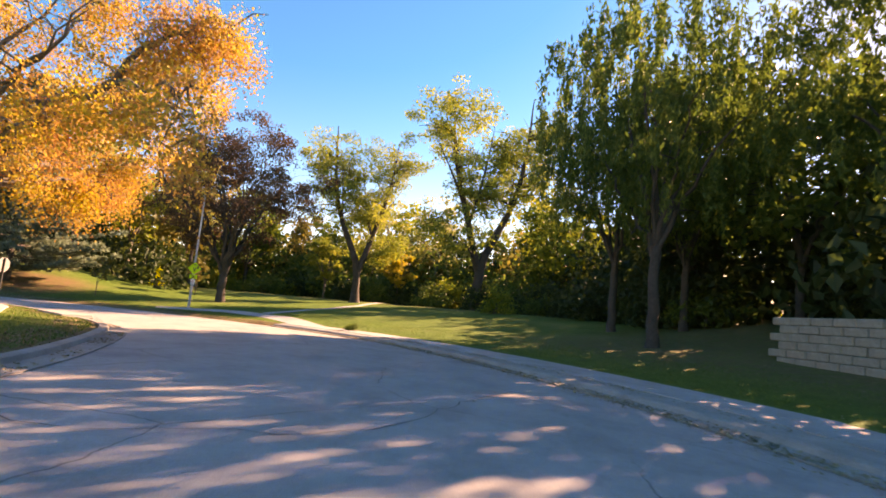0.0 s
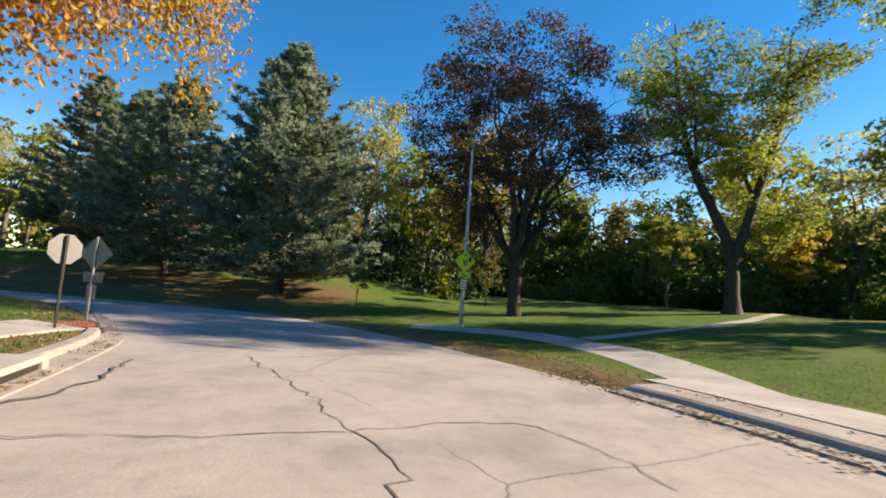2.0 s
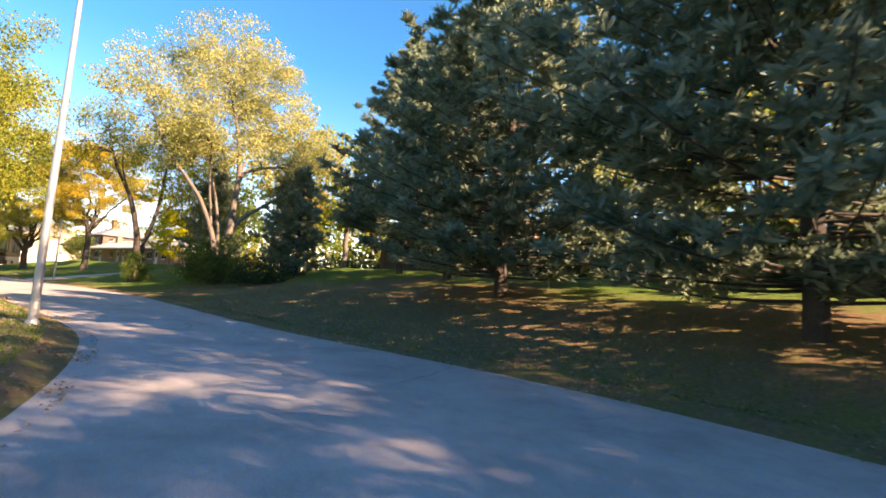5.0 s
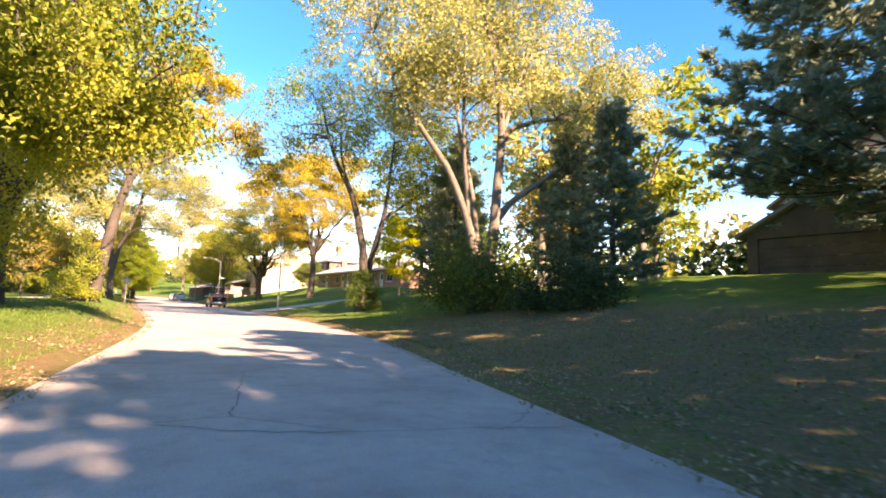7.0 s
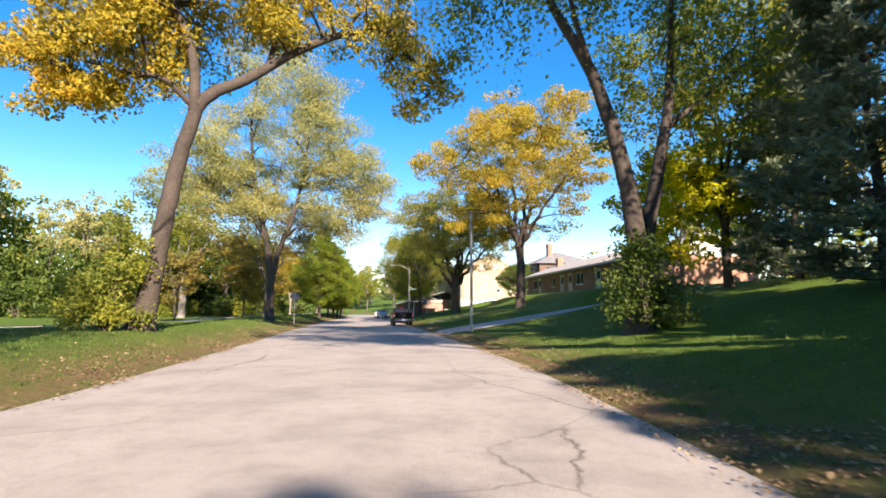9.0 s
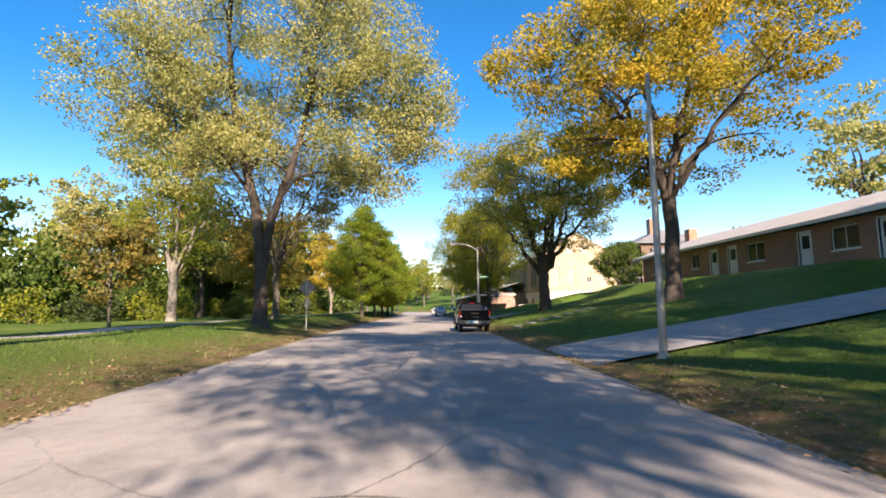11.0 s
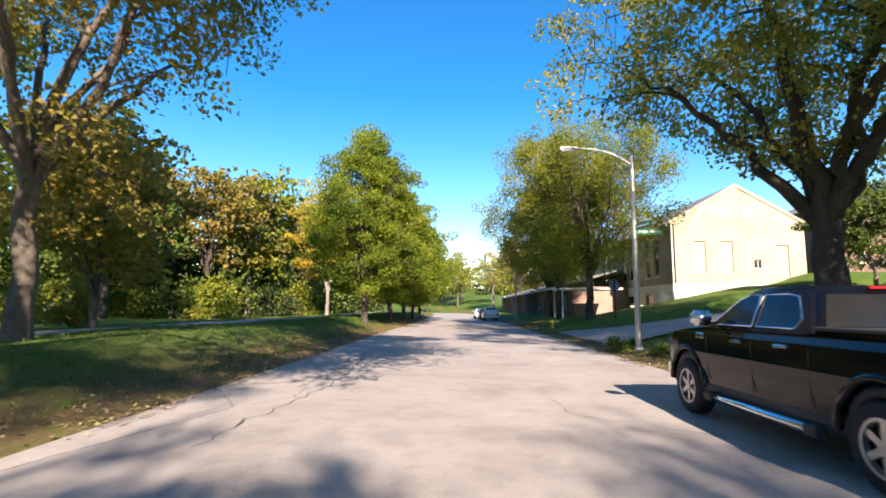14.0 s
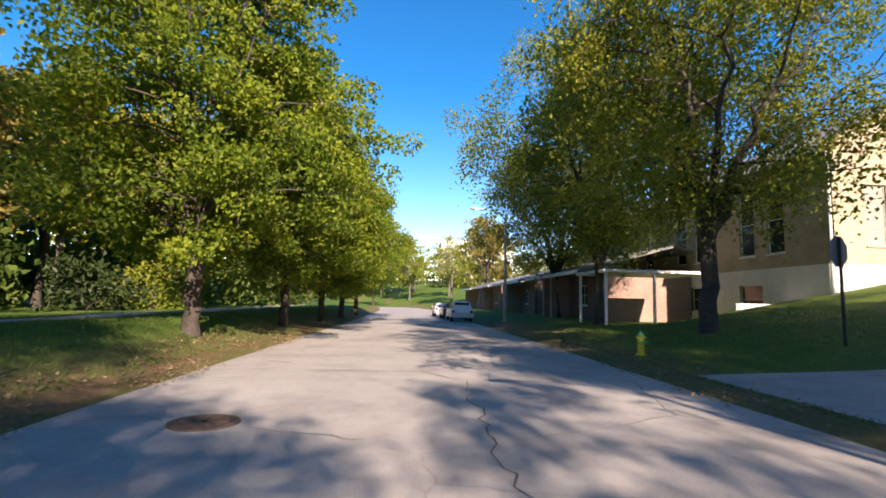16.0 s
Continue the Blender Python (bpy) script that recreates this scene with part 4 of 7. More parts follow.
plant("street_maple", broadleaf(50, 17.5, 8.6, 3.2, 0.5, 9, 125, 270, 0.14, 4.2, clump_r=1.5), MAT_BARK_DARK, LEAF_OLIVE, 21.2, 88.5, "spreading tree with olive and pale gold leaves", "tree")
LEAN = [(1.0, [(0, 0, -0.3), (0.5, 0, 3.2), (0.72, 0, 5), (1.1, 0, 7.3), (1.6, 0, 9.3), (2.2, 0.5, 10.2), (3.4, 1, 11.0), (5.3, 1, 12.5), (7.3, 1, 13.5), (9.4, 1, 14.0), (10.5, 1, 12.6), (12.1, 1, 10.9)]),
        (0.62, [(1.5, 0, 9.0), (1.4, 0, 11.5), (0.3, 0, 14), (-1, 0, 16.5)]), (0.32, [(1.4, 0, 9.2), (0.5, -0.5, 10.2), (-1.2, -0.5, 10.3), (-3.4, -0.5, 10.8)]), (0.34, [(4.2, 1, 11.8), (4.6, 1.5, 14), (5.5, 2, 17), (7, 2, 19)]), (0.25, [(7.2, 1, 13.4), (8.6, 1.5, 15.5), (10, 1.5, 18)])]
plant("leaning_tree", broadleaf(51, 18, 7.0, 9.0, 0.42, 0, 115, 280, 0.14, 9.5, clump_r=1.25, stems=2, lines=LEAN, masses=[(5.5, 1, 18, 4.0, 4, 2.0), (-2.6, 0, 11.6, 3.2, 4, 2.6), (0.6, 0, 13.6, 3.6, 4, 2.2), (4.6, 1.2, 14.6, 3.0, 3.5, 1.6), (9.4, 1, 13.6, 2, 2.4, 1.4), (11.8, 1, 11, 1.1, 1.3, 1.1)]), MAT_BARK_DARK, LEAF_YELLOW, 0.95, 46.5, "leaning tree with golden leaves and a long limb", "tree")
plant("base_shrub", bush(52, 5.6, 1.5, 44, 160, 0.16), MAT_BARK, LEAF_LEMON, 0.2, 45.6, "yellow green scrub round a leaning trunk", "shrub", "thickets")
FORKED = [(1.0, [(0, 0, -0.3), (0, 0, 3.3), (-0.15, 0, 4.6), (-0.5, 0, 7.1), (-1.6, 0, 10.8), (-2.4, 0, 17), (-2, 0, 22)]), (0.75, [(0, 0, 2.8), (0.25, 0, 4.6), (0.6, 0, 6.5), (1.8, 0, 9.6), (2.6, 0, 14), (3, 0, 20)]),
          (0.32, [(0.5, 0, 6.2), (1.0, 0, 7.2), (1.9, -0.5, 8.2), (3.7, -1, 8.4), (5.6, -1.4, 7.8), (7.5, -1.5, 8.6)]), (0.35, [(-0.5, 0, 7), (-2.5, -1, 10), (-5, -1.5, 12.5)]), (0.3, [(2.4, 0, 12.5), (4.5, 0.5, 15), (6, 1, 17)]), (0.3, [(-0.8, 0, 8.5), (0, 1.5, 12), (0.5, 2, 18)])]
plant("roadside_tree", broadleaf(53, 27.5, 9.6, 5.0, 0.37, 0, 190, 400, 0.115, 6.2, clump_r=1.7, stems=2, lines=FORKED, masses=[(7, -1, 12.3, 3.2, 3.6, 3), (0, 0, 18.5, 7, 7, 7), (-5.5, -1, 12.5, 4, 5, 4), (5.5, -0.5, 13, 4, 5, 4.5), (5.5, -1.4, 8.8, 2.6, 2.4, 1.4), (-2, 0, 9.5, 3, 4, 2)]), MAT_BARK_DARK, LEAF_PALE, 1.5, 72, "tall forked tree with pale yellow leaves", "tree")
plant("park_tree", broadleaf(54, 19, 6.5, 3.4, 0.4, 6, 80, 190, 0.16, 4.5, clump_r=1.5), MAT_BARK_PALE, LEAF_YELGREEN, -11.5, 89.5, "park tree with pale grey bark and yellow green leaves", "tree")
plant("park_tree", broadleaf(55, 18, 7.0, 4.0, 0.26, 8, 74, 230, 0.115, 2.4, clump_r=1.3, reach=[(5.0, 0, 12)], masses=[(-0.5, 0, 6.2, 4.4, 4.6, 3.2), (0.6, 0, 12.2, 5.4, 5.6, 5), (3.4, -0.8, 10.8, 3.6, 3.6, 2.8), (-3, 0, 10, 4, 4, 4)]), MAT_BARK, LEAF_RUST, -0.9, 83.6, "park tree with bronze orange leaves", "tree")
O1 = plant("overhanging_tree", broadleaf(56, 19, 11.0, 4.2, 0.36, 7, 125, 240, 0.12, 3.8, clump_r=1.35, droop=0.4, reach=[(5.6, -11.5, 6.4), (1.0, -9.0, 7.5)], masses=[(-2.0, -2.0, 10.5, 4.4, 5.0, 6.0), (4.2, -10.6, 9.0, 2.4, 3.4, 3.6), (0.6, -6.5, 9.0, 3.0, 4.0, 4.6), (-0.6, -4.0, 3.6, 2.6, 3.0, 2.2), (-4.5, -4.0, 12.0, 3.0, 3.6, 4.0), (3.2, -4.0, 10.0, 2.2, 3.0, 4.5)]), MAT_BARK_DARK, LEAF_LEMON, -1.8, 31.4, "broad tree with olive and gold leaves over the verge", "tree")
# Added second tree, trunk out of view, to shade the verge and road.
again(O1, -5.4, 13.5, 120, 0.85)
M1 = plant("maple", broadleaf(58, 14.6, 5.2, 2.2, 0.24, 9, 130, 400, 0.115, 1.6, clump_r=1.2, narrow_top=0.7), MAT_BARK_DARK, LEAF_MAPLE, 2.9, 108.8, "upright maple turning from green to gold", "maple tree", "row of maples")
again(M1, 3.7, 117.2, 130, 0.92)
again(M1, 4.3, 124.8, 230, 0.86)
again(M1, 4.7, 132.0, 20, 0.88)
again(M1, 5.0, 141.0, 90, 0.9)
plant("park_tree", broadleaf(59, 13, 4.2, 2.6, 0.2, 6, 60, 100, 0.22, 3.0, clump_r=1.2), MAT_BARK_PALE, LEAF_YELLOW, -3.9, 126, "park tree in yellow and orange leaf", "tree")
L1 = plant("street_locust", broadleaf(60, 16, 6.4, 3.0, 0.28, 9, 115, 400, 0.105, 3.0, clump_r=1.3, droop=0.5), MAT_BARK_DARK, LEAF_YELGREEN, 19.0, 108.8, "feathery street tree turning yellow", "tree", "street trees")
again(L1, 18.7, 117.2, 100, 0.95)
again(L1, 20.2, 128.5, 220, 0.85)
plant("small_leaning_tree", broadleaf(61, 6.5, 2.4, 2.0, 0.08, 5, 34, 80, 0.17, 1.2, clump_r=0.7), MAT_BARK, LEAF_BRONZE, -6.2, 71.5, "small tree with brown and orange leaves", "tree")
plant("red_shrub", bush(62, 2.2, 1.2, 20, 100, 0.17), MAT_BARK, LEAF_RUST, -7.9, 95, "small russet shrub beside the path", "shrub")
plant("park_tree", broadleaf(63, 9, 3.6, 1.4, 0.14, 6, 50, 110, 0.2, 0.8, clump_r=1.0), MAT_BARK, LEAF_RUST, -5.0, 92.0, "orange brown small tree with low branches", "tree")
plant("garden_tree", broadleaf(68, 9, 3.4, 2.0, 0.12, 6, 50, 140, 0.16, 1.6, clump_r=1.0), MAT_BARK, LEAF_LIME, 27, 50.5, "small bright yellow green tree on the bank", "tree")
# Added and sized chiefly to shade the bank; largely hidden from view.
plant("garden_tree", broadleaf(69, 18, 6.5, 3.0, 0.24, 8, 95, 150, 0.18, 3.0, clump_r=1.4), MAT_BARK_DARK, LEAF_YELGREEN, 29, 49.5, "leafy yellow green tree placed to shade the bank", "tree")
plant("garden_tree", broadleaf(64, 7.0, 3.0, 1.6, 0.12, 6, 54, 140, 0.15, 1.6, clump_r=0.9), MAT_BARK, LEAF_GREEN, 33, 101, "small clipped tree beside the brick house", "tree")
WOODS_LEFT = [(B4, -14, 121), (B3, -19, 112), (B1, -12, 129), (B4, -10, 140), (B5, -22, 126), (B3, -15, 134), (B1, -44, 70), (B4, -42, 86), (B2, -31, 108), (B2, -38, 92), (B1, -40, 104), (B1, -34, 118), (B4, -22, 122), (B4, -14, 130), (B1, -28, 136), (B2, -12, 146), (B4, -6, 156), (B1, -20, 160), (B1, -40, 80), (B3, -44, 64),
              (B2, -36, 50), (B1, -30, 40), (B4, -18, 114), (B5, -40, 132), (B2, -2, 172), (B1, 0, 190), (B2, -10, 205), (B4, 22, 172), (B1, 26, 190), (B2, 20, 210), (B3, 2, 225), (B1, 24, 235), (B4, -30, 180), (B3, -50, 110), (B1, -55, 90), (B2, -52, 135)]
for src, x, y in WOODS_LEFT:
    again(src, x + rw.uniform(-1.5, 1.5), y + rw.uniform(-1.5, 1.5), rw.uniform(0, 360), rw.uniform(0.85, 1.12) if x < -10 else rw.uniform(0.65, 0.9))
for k, (x, y) in enumerate(((12, 241), (9, 256), (3, 262), (-4, 268), (14, 262), (-12, 279), (6, 275))):
    again((B1, B2, B1, B4)[k % 4], x, y, rw.uniform(0, 360), rw.uniform(0.9, 1.15))
for k, (x, y) in enumerate(((-10, 113), (-12, 119), (-9, 124), (-8.5, 131), (-9, 138))):
    again((U2, U1, U3)[k % 3], x, y, rw.uniform(0, 360), rw.uniform(0.9, 1.3))
for k in range(24):
    x, y = -16 - 14 * rw.uniform(0, 1) + 10 * (k / 24), 84 + 86 * k / 24
    again((U1, U2, U3, U2)[k % 4], x, y, rw.uniform(0, 360), rw.uniform(0.7, 1.2))

# ---- kerbs, walks and road details ----
def offset_line(line, o):
    t = np.gradient(line, axis=0)
    t /= np.linalg.norm(t, axis=1)[:, None]
    return line + np.stack([-t[:, 1], t[:, 0]], 1) * o


def stretch(line, p0, p1, step=0.5):
    """The part of a line between the places nearest to two points, evenly divided."""
    r = resample(line, 3000)
    i, j = [int(np.argmin(np.linalg.norm(r - np.array(p), axis=1))) for p in (p0, p1)]
    q = r[min(i, j):max(i, j) + 1]
    return resample(q, max(3, int(np.linalg.norm(np.diff(q, axis=0), axis=1).sum() / step)))


def loft(name, line, profile, mat, zf=None):
    """Draws a profile of (offset to the left, height) along a line in plan."""
    rows = [np.column_stack([offset_line(line, o), np.full(len(line), z) + (0 if zf is None else zf(offset_line(line, o)))]) for o, z in profile]
    n, m = len(line), len(profile)
    V = np.concatenate(rows)
    F = [(k * n + i, k * n + i + 1, (k + 1) * n + i + 1, (k + 1) * n + i) for k in range(m - 1) for i in range(n - 1)]
    return mesh_from(name, V, F, mat)


def land_z(P):
    return land(P)[0]


kr = stretch(RIGHT, (-70, -26), (-17.6, -36.2))
tagged(new("kerb_right", loft("kerb_right", kr, [(0.45, -0.02), (0.45, 0.012), (0.0, 0.03), (-0.06, 0.10), (-0.16, 0.135), (-0.95, 0.15), (-0.95, 0.0)], MAT_KERB)), "weathered concrete kerb and apron beside the road", "kerb", kind="structure")
kl = stretch(LEFT, (-46, -23.6), (-14.9, -23.0))
tagged(new("kerb_left", loft("kerb_left", kl, [(-0.55, -0.02), (-0.55, 0.012), (0.0, 0.02), (0.03, 0.13), (0.07, 0.15), (0.30, 0.15), (0.32, 0.0)][::-1], MAT_KERB)), "weathered concrete kerb round the grass corner", "kerb", kind="structure")
kb = stretch(LEFT, (-12.0, -20.6), (-5.8, -14.6))
tagged(new("kerb_bend", loft("kerb_bend", kb, [(-0.1, -0.02), (0.0, 0.03), (0.04, 0.055), (0.15, 0.06), (0.17, 0.0)][::-1], MAT_KERB)), "low worn kerb inside the bend", "kerb", kind="structure")

# pavement slabs, each a piece of its own
pavement = thing("pavement", pose(0, 0, 0), "pale concrete pavement beside the road", "pavement", kind="structure")
slab_line = stretch(RIGHT, (-66, -28), (-17.2, -36.0), 1.5)
park_walk = smooth_line(np.array([(-18.2, -38.6), (-15.0, -38.7), (-12.2, -38.2), (-9.2, -37.6), (-6.9, -36.4), (-4.9, -34.4), (-3.7, -32.4), (-3.5, -30.4)], float))


def slab(p, q, r, s, zs, th=0.1, gap=0.012):
    c = (np.array(p) + q + r + s) / 4
    V = []
    for (x, y), z in zip((p, q, r, s), zs):
        d = np.array([x, y]) - c
        L = np.linalg.norm(d)
        o = c + d * (1 - gap * 1.4 / L)
        i = c + d * (1 - (gap + 0.015) * 1.4 / L)
        V += [(*o, z - th), (*o, z - 0.008), (*i, z)]
    F = [(2, 5, 8, 11)]
    for k in range(4):
        a, b = 3 * k, 3 * ((k + 1) % 4)
        F += [(a, b, b + 1, a + 1), (a + 1, b + 1, b + 2, a + 2)]
    return mesh_from("slab", V, F, MAT_CONC)


wa, wb = offset_line(slab_line, -0.99), offset_line(slab_line, -3.1)
for i in range(len(slab_line) - 1):
    part("slab", slab(wa[i], wa[i + 1], wb[i + 1], wb[i], [0.165] * 4), None, pavement)
pw = resample(park_walk, 16)
wa, wb = offset_line(pw, 1.0), offset_line(pw, -1.0)
for i in range(len(pw) - 1):
    quad = (wa[i], wa[i + 1], wb[i + 1], wb[i])
    part("slab", slab(*quad, [ground_z(*q) + 0.018 for q in quad]), None, pavement)
tw = resample(smooth_line(np.array([(-7.2, -38.0), (-5.2, -41), (-1.0, -46.5), (3.6, -51.2), (10, -57), (17, -62), (26, -66)], float)), 30)
wa, wb = offset_line(tw, 0.38), offset_line(tw, -0.38)
for i in range(len(tw) - 1):
    quad = (wa[i], wa[i + 1], wb[i + 1], wb[i])
    part("slab", slab(*quad, [ground_z(*q) + 0.035 for q in quad]), None, pavement)
left_walk = thing("pavement", pose(0, 0, 0), "concrete walk across the grass corner", "pavement", kind="structure")
lw = resample(np.array([(-40, -21.6), (-26, -23.6), (-19.5, -22.9), (-15.2, -21.9)], float), 18)
wa, wb = offset_line(lw, 0.75), offset_line(lw, -0.75)
for i in range(len(lw) - 1):
    quad = (wa[i], wa[i + 1], wb[i + 1], wb[i])
    part("slab", slab(*quad, [ground_z(*q) + 0.05 for q in quad]), None, left_walk)
park_path = resample(smooth_line(np.array([(-60, 40), (-34, 45), (-14, 49.5), (-4.6, 52), (-2.6, 60), (-2.9, 70), (-3.8, 80), (-3.9, 90), (-2.6, 100), (-1.6, 109), (-1.6, 120), (-3, 140), (-4, 170)], float)), 220)
tagged(new("park_path", loft("park_path", park_path, [(0.9, -0.05), (0.88, 0.035), (-0.88, 0.035), (-0.9, -0.05)], MAT_CONC, land_z)), "pale concrete path through the park lawn", "path", kind="structure")

tactile = thing("tactile_pad", pose(-14.35, -21.75, 0.155, 0, 0, 38), "brick red tactile pad at the kerb ramp", "tactile paving")
bm = bevelled(-0.75, -0.45, -0.04, 0.75, 0.45, 0.02, w=0.008)
part("base", bm, MAT_TACTILE, tactile)
dome = bpy.data.meshes.new("dome")
bm = cyl_bm((0, 0, -0.002), (0, 0, 0.008), 0.022, 0.014, n=6)
bm.to_mesh(dome)
bm.free()
dome.materials.append(MAT_TACTILE)
for i in range(14):
    for j in range(8):
        part("dome", dome, None, tactile).matrix_local = pose(-0.68 + i * 0.105, -0.38 + j * 0.108, 0.02)

inlet = thing("storm_inlet", pose(-21.9, -26.35, 0.0, 0, 0, 22), "concrete kerb inlet with a dark opening", "storm drain")
part("lid_slab", bevelled(-1.5, -0.15, 0.13, 1.5, 1.0, 0.24, w=0.02), MAT_CONC, inlet)
# A solid black block stands in for the shaded opening.
part("opening_shade", bevelled(-1.35, -0.1, -0.1, 1.35, 0.6, 0.128, w=0.005), MAT_BLACK, inlet)
for sx in (-1, 1):
    part("cheek", bevelled(sx * 1.5 - 0.13, -0.16, -0.05, sx * 1.5 + 0.13, 0.9, 0.16, w=0.02), MAT_KERB, inlet)

CRACKS = [
    [(-23.8, -28.2), (-23.4, -29.7), (-22.6, -31.4), (-21.3, -33.4), (-22.4, -34.3), (-23.7, -34.7)], [(-17, -27.8), (-20.4, -30.2), (-22.6, -31.4), (-23.7, -32.2), (-25, -32.0)],
    [(-42.6, -27), (-43.4, -27.9), (-43.5, -29.2), (-44, -30), (-43.8, -31.5), (-42, -34), (-41, -36)], [(-40, -33), (-37, -34.5), (-35.5, -36.8)], [(-9, -19.7), (-8.6, -21.2), (-6.8, -23.2), (-2.9, -25.5)],
    [(-2.5, -18.9), (-4.4, -20.4), (-6.3, -22.2), (-7.6, -24)], [(-8.2, -19), (-7, -18.9), (-6.8, -20.7), (-8.2, -21.6)], [(3.3, 10.5), (4.3, 9.6), (8.6, 8.3)], [(0.7, 4.6), (2.1, 3.6), (3, 6), (3.4, 7.2)],
    [(4.5, 1.7), (7.1, 1.2)], [(2.1, 3.6), (4.5, 1.7), (4.2, -1)], [(5.7, 38.2), (5.9, 40.1), (6.4, 41.7), (6.2, 44)], [(5.9, 56.3), (5.7, 58.7), (5.4, 61.7), (5.9, 66)], [(-14, -26), (-12, -29.6), (-11, -32)],
    [(6.8, 48.0), (9.0, 48.3), (12, 47.8)], [(6, 90), (6.6, 84), (6.0, 78)], [(5.0, 99.9), (5.6, 100.2), (6.1, 99.9)], [(7.2, 99.6), (8.6, 99.0)], [(-30, -35), (-31.5, -32), (-33, -30)], [(8.5, 20.5), (10.5, 20.0)],
]
for c in CRACKS:
    part("crack", strip("crack", c, 0.028, 0.006, MAT_CRACK), None, road)
part("patch_joint", strip("patch_joint", [(7.0, 104.8), (10.5, 104.6), (10.1, 99.5), (10.0, 96)], 0.03, 0.006, MAT_CRACK), None, road)
part("patch_joint", strip("patch_joint", [(-24, -26.9), (-21.5, -27.4), (-18.8, -26.2)], 0.06, 0.006, MAT_CRACK), None, road)

manhole = thing("manhole_cover", pose(6.6, 99.85, 0.0), "rusty round cast iron manhole cover in the road", "manhole cover")
bm = bmesh.new()
cyl(bm, (0, 0, -0.05), (0, 0, 0.012), 0.36, n=40)
part("cover", bm, MAT_CAST, manhole)
bm = bmesh.new()
for k in range(4):
    box(bm, -0.3, -0.02, 0.01, 0.3, 0.02, 0.02, pose(0, 0, 0, 0, 0, 45 * k))
for r in (0.18, 0.28):
    for k in range(24):
        box(bm, r - 0.02, -0.018, 0.01, r + 0.02, 0.018, 0.019, pose(0, 0, 0, 0, 0, 15 * k))
part("ribs", bm, MAT_CAST, manhole)
bm = bmesh.new()
bmesh.ops.create_circle(bm, segments=40, radius=0.38)
for k in range(40):
    a = 2 * math.pi * k / 40
    box(bm, 0.365, -0.032, -0.03, 0.43, 0.032, 0.014, pose(0, 0, 0, 0, 0, math.degrees(a)))
part("ring", bm, MAT_CAST, manhole)

# ---- retaining wall of stone blocks at the wood's edge ----
wall = thing("retaining_wall", pose(-42.5, -48.5, ground_z(-42.5, -48.5) - 0.1, 0, 0, -25), "low retaining wall of tan stone blocks", "wall")
block = bpy.data.meshes.new("block")
bm = bevelled(-0.43, -0.2, 0, 0.43, 0.2, 0.29, w=0.03)
bm.to_mesh(block)
bm.free()
block.materials.append(MAT_STONE)
rb = np.random.default_rng(8)
for row in range(6):
    for i in range(13):
        ob = part("block", block, None, wall)
        ob.matrix_local = pose(-9.0 + i * 0.9 + (row % 2) * 0.45 + rb.uniform(-0.01, 0.01), rb.uniform(-0.03, 0.03) - row * 0.04, row * 0.302, rb.uniform(-1, 1), 0, rb.uniform(-1.5, 1.5))


# ---- poles and signs ----
def lamp_post(x, y, h, arm=0.0, heading=180.0, base_r=0.11, label="galvanised steel street lamp post"):
    ob = thing("street_lamp", pose(x, y, ground_z(x, y), 0, 0, heading), label, "street lamp", "street lamps")
    v, f = tubes([([(0, 0, -0.3), (0, 0, h * 0.5), (0, 0, h)], [base_r, base_r * 0.8, base_r * 0.55])], 14)
    part("pole", mesh_from("pole", v, f, MAT_STEEL, True), None, ob)
    part("base_flange", cyl_bm((0, 0, -0.05), (0, 0, 0.12), base_r * 1.7, base_r * 1.25, 14), MAT_STEEL, ob)
    part("cap", cyl_bm((0, 0, h), (0, 0, h + 0.08), base_r * 0.6, base_r * 0.3, 12), MAT_STEEL, ob)
    if arm:
        v, f = tubes([(bezier((0, 0, h - 0.35), (arm * 0.4, 0, h + 0.35), (arm, 0, h + 0.32), 12), np.linspace(0.045, 0.03, 12))], 10)
        part("arm", mesh_from("arm", v, f, MAT_STEEL, True), None, ob)
        bm = bevelled(arm - 0.1, -0.13, h + 0.25, arm + 0.55, 0.13, h + 0.38, w=0.045, seg=2)
        head = part("lamp_head", bm, MAT_STEEL, ob)
        part("lens", bevelled(arm + 0.02, -0.1, h + 0.235, arm + 0.46, 0.1, h + 0.26, w=0.01), MAT_WHITE, head)
    return ob


lamp_post(-3.1, -32.8, 9.4, 2.2, 170)
lamp_post(-1.5, -3.0, 8.8)
lamp_post(16.4, 56.7, 7.6)
lamp_post(15.5, 90.0, 6.9, 2.0, 176)
lamp_post(16.2, 127.5, 7.4, 2.0, 180)


def diamond(bm, s, t, cz, y=0.0):
    box(bm, -s / 2, y - t, -s / 2, s / 2, y, s / 2, pose(0, 0, cz, 0, 45, 0))


def plate(bm, w, h, cz, y0, y1):
    box(bm, -w / 2, y0, cz - h / 2, w / 2, y1, cz + h / 2)


# pedestrian crossing signs on the lamp post; the face looks along local -y
xs = thing("crossing_sign", pose(-3.1, -32.8, ground_z(-3.1, -32.8), 0, 0, -86), "fluorescent yellow green crossing sign with arrow plaque", "traffic sign")
bm = bmesh.new()
diamond(bm, 0.76, 0.004, 3.3, -0.12)
pa = part("diamond_panel", bm, MAT_FLUO, xs)
bm = bmesh.new()
box(bm, -0.06, -0.13, 3.28, 0.07, -0.126, 3.55, pose(0, 0, 0, 0, 4, 0))
box(bm, -0.04, -0.13, 3.58, 0.06, -0.126, 3.68)
box(bm, -0.04, -0.13, 3.02, 0.02, -0.126, 3.32, pose(0.46, 0, 0.1, 0, -9, 0))
box(bm, -0.02, -0.13, 3.02, 0.04, -0.126, 3.32, pose(-0.5, 0, 0.12, 0, 10, 0))
part("symbol", bm, MAT_BLACK, pa)
bm = bmesh.new()
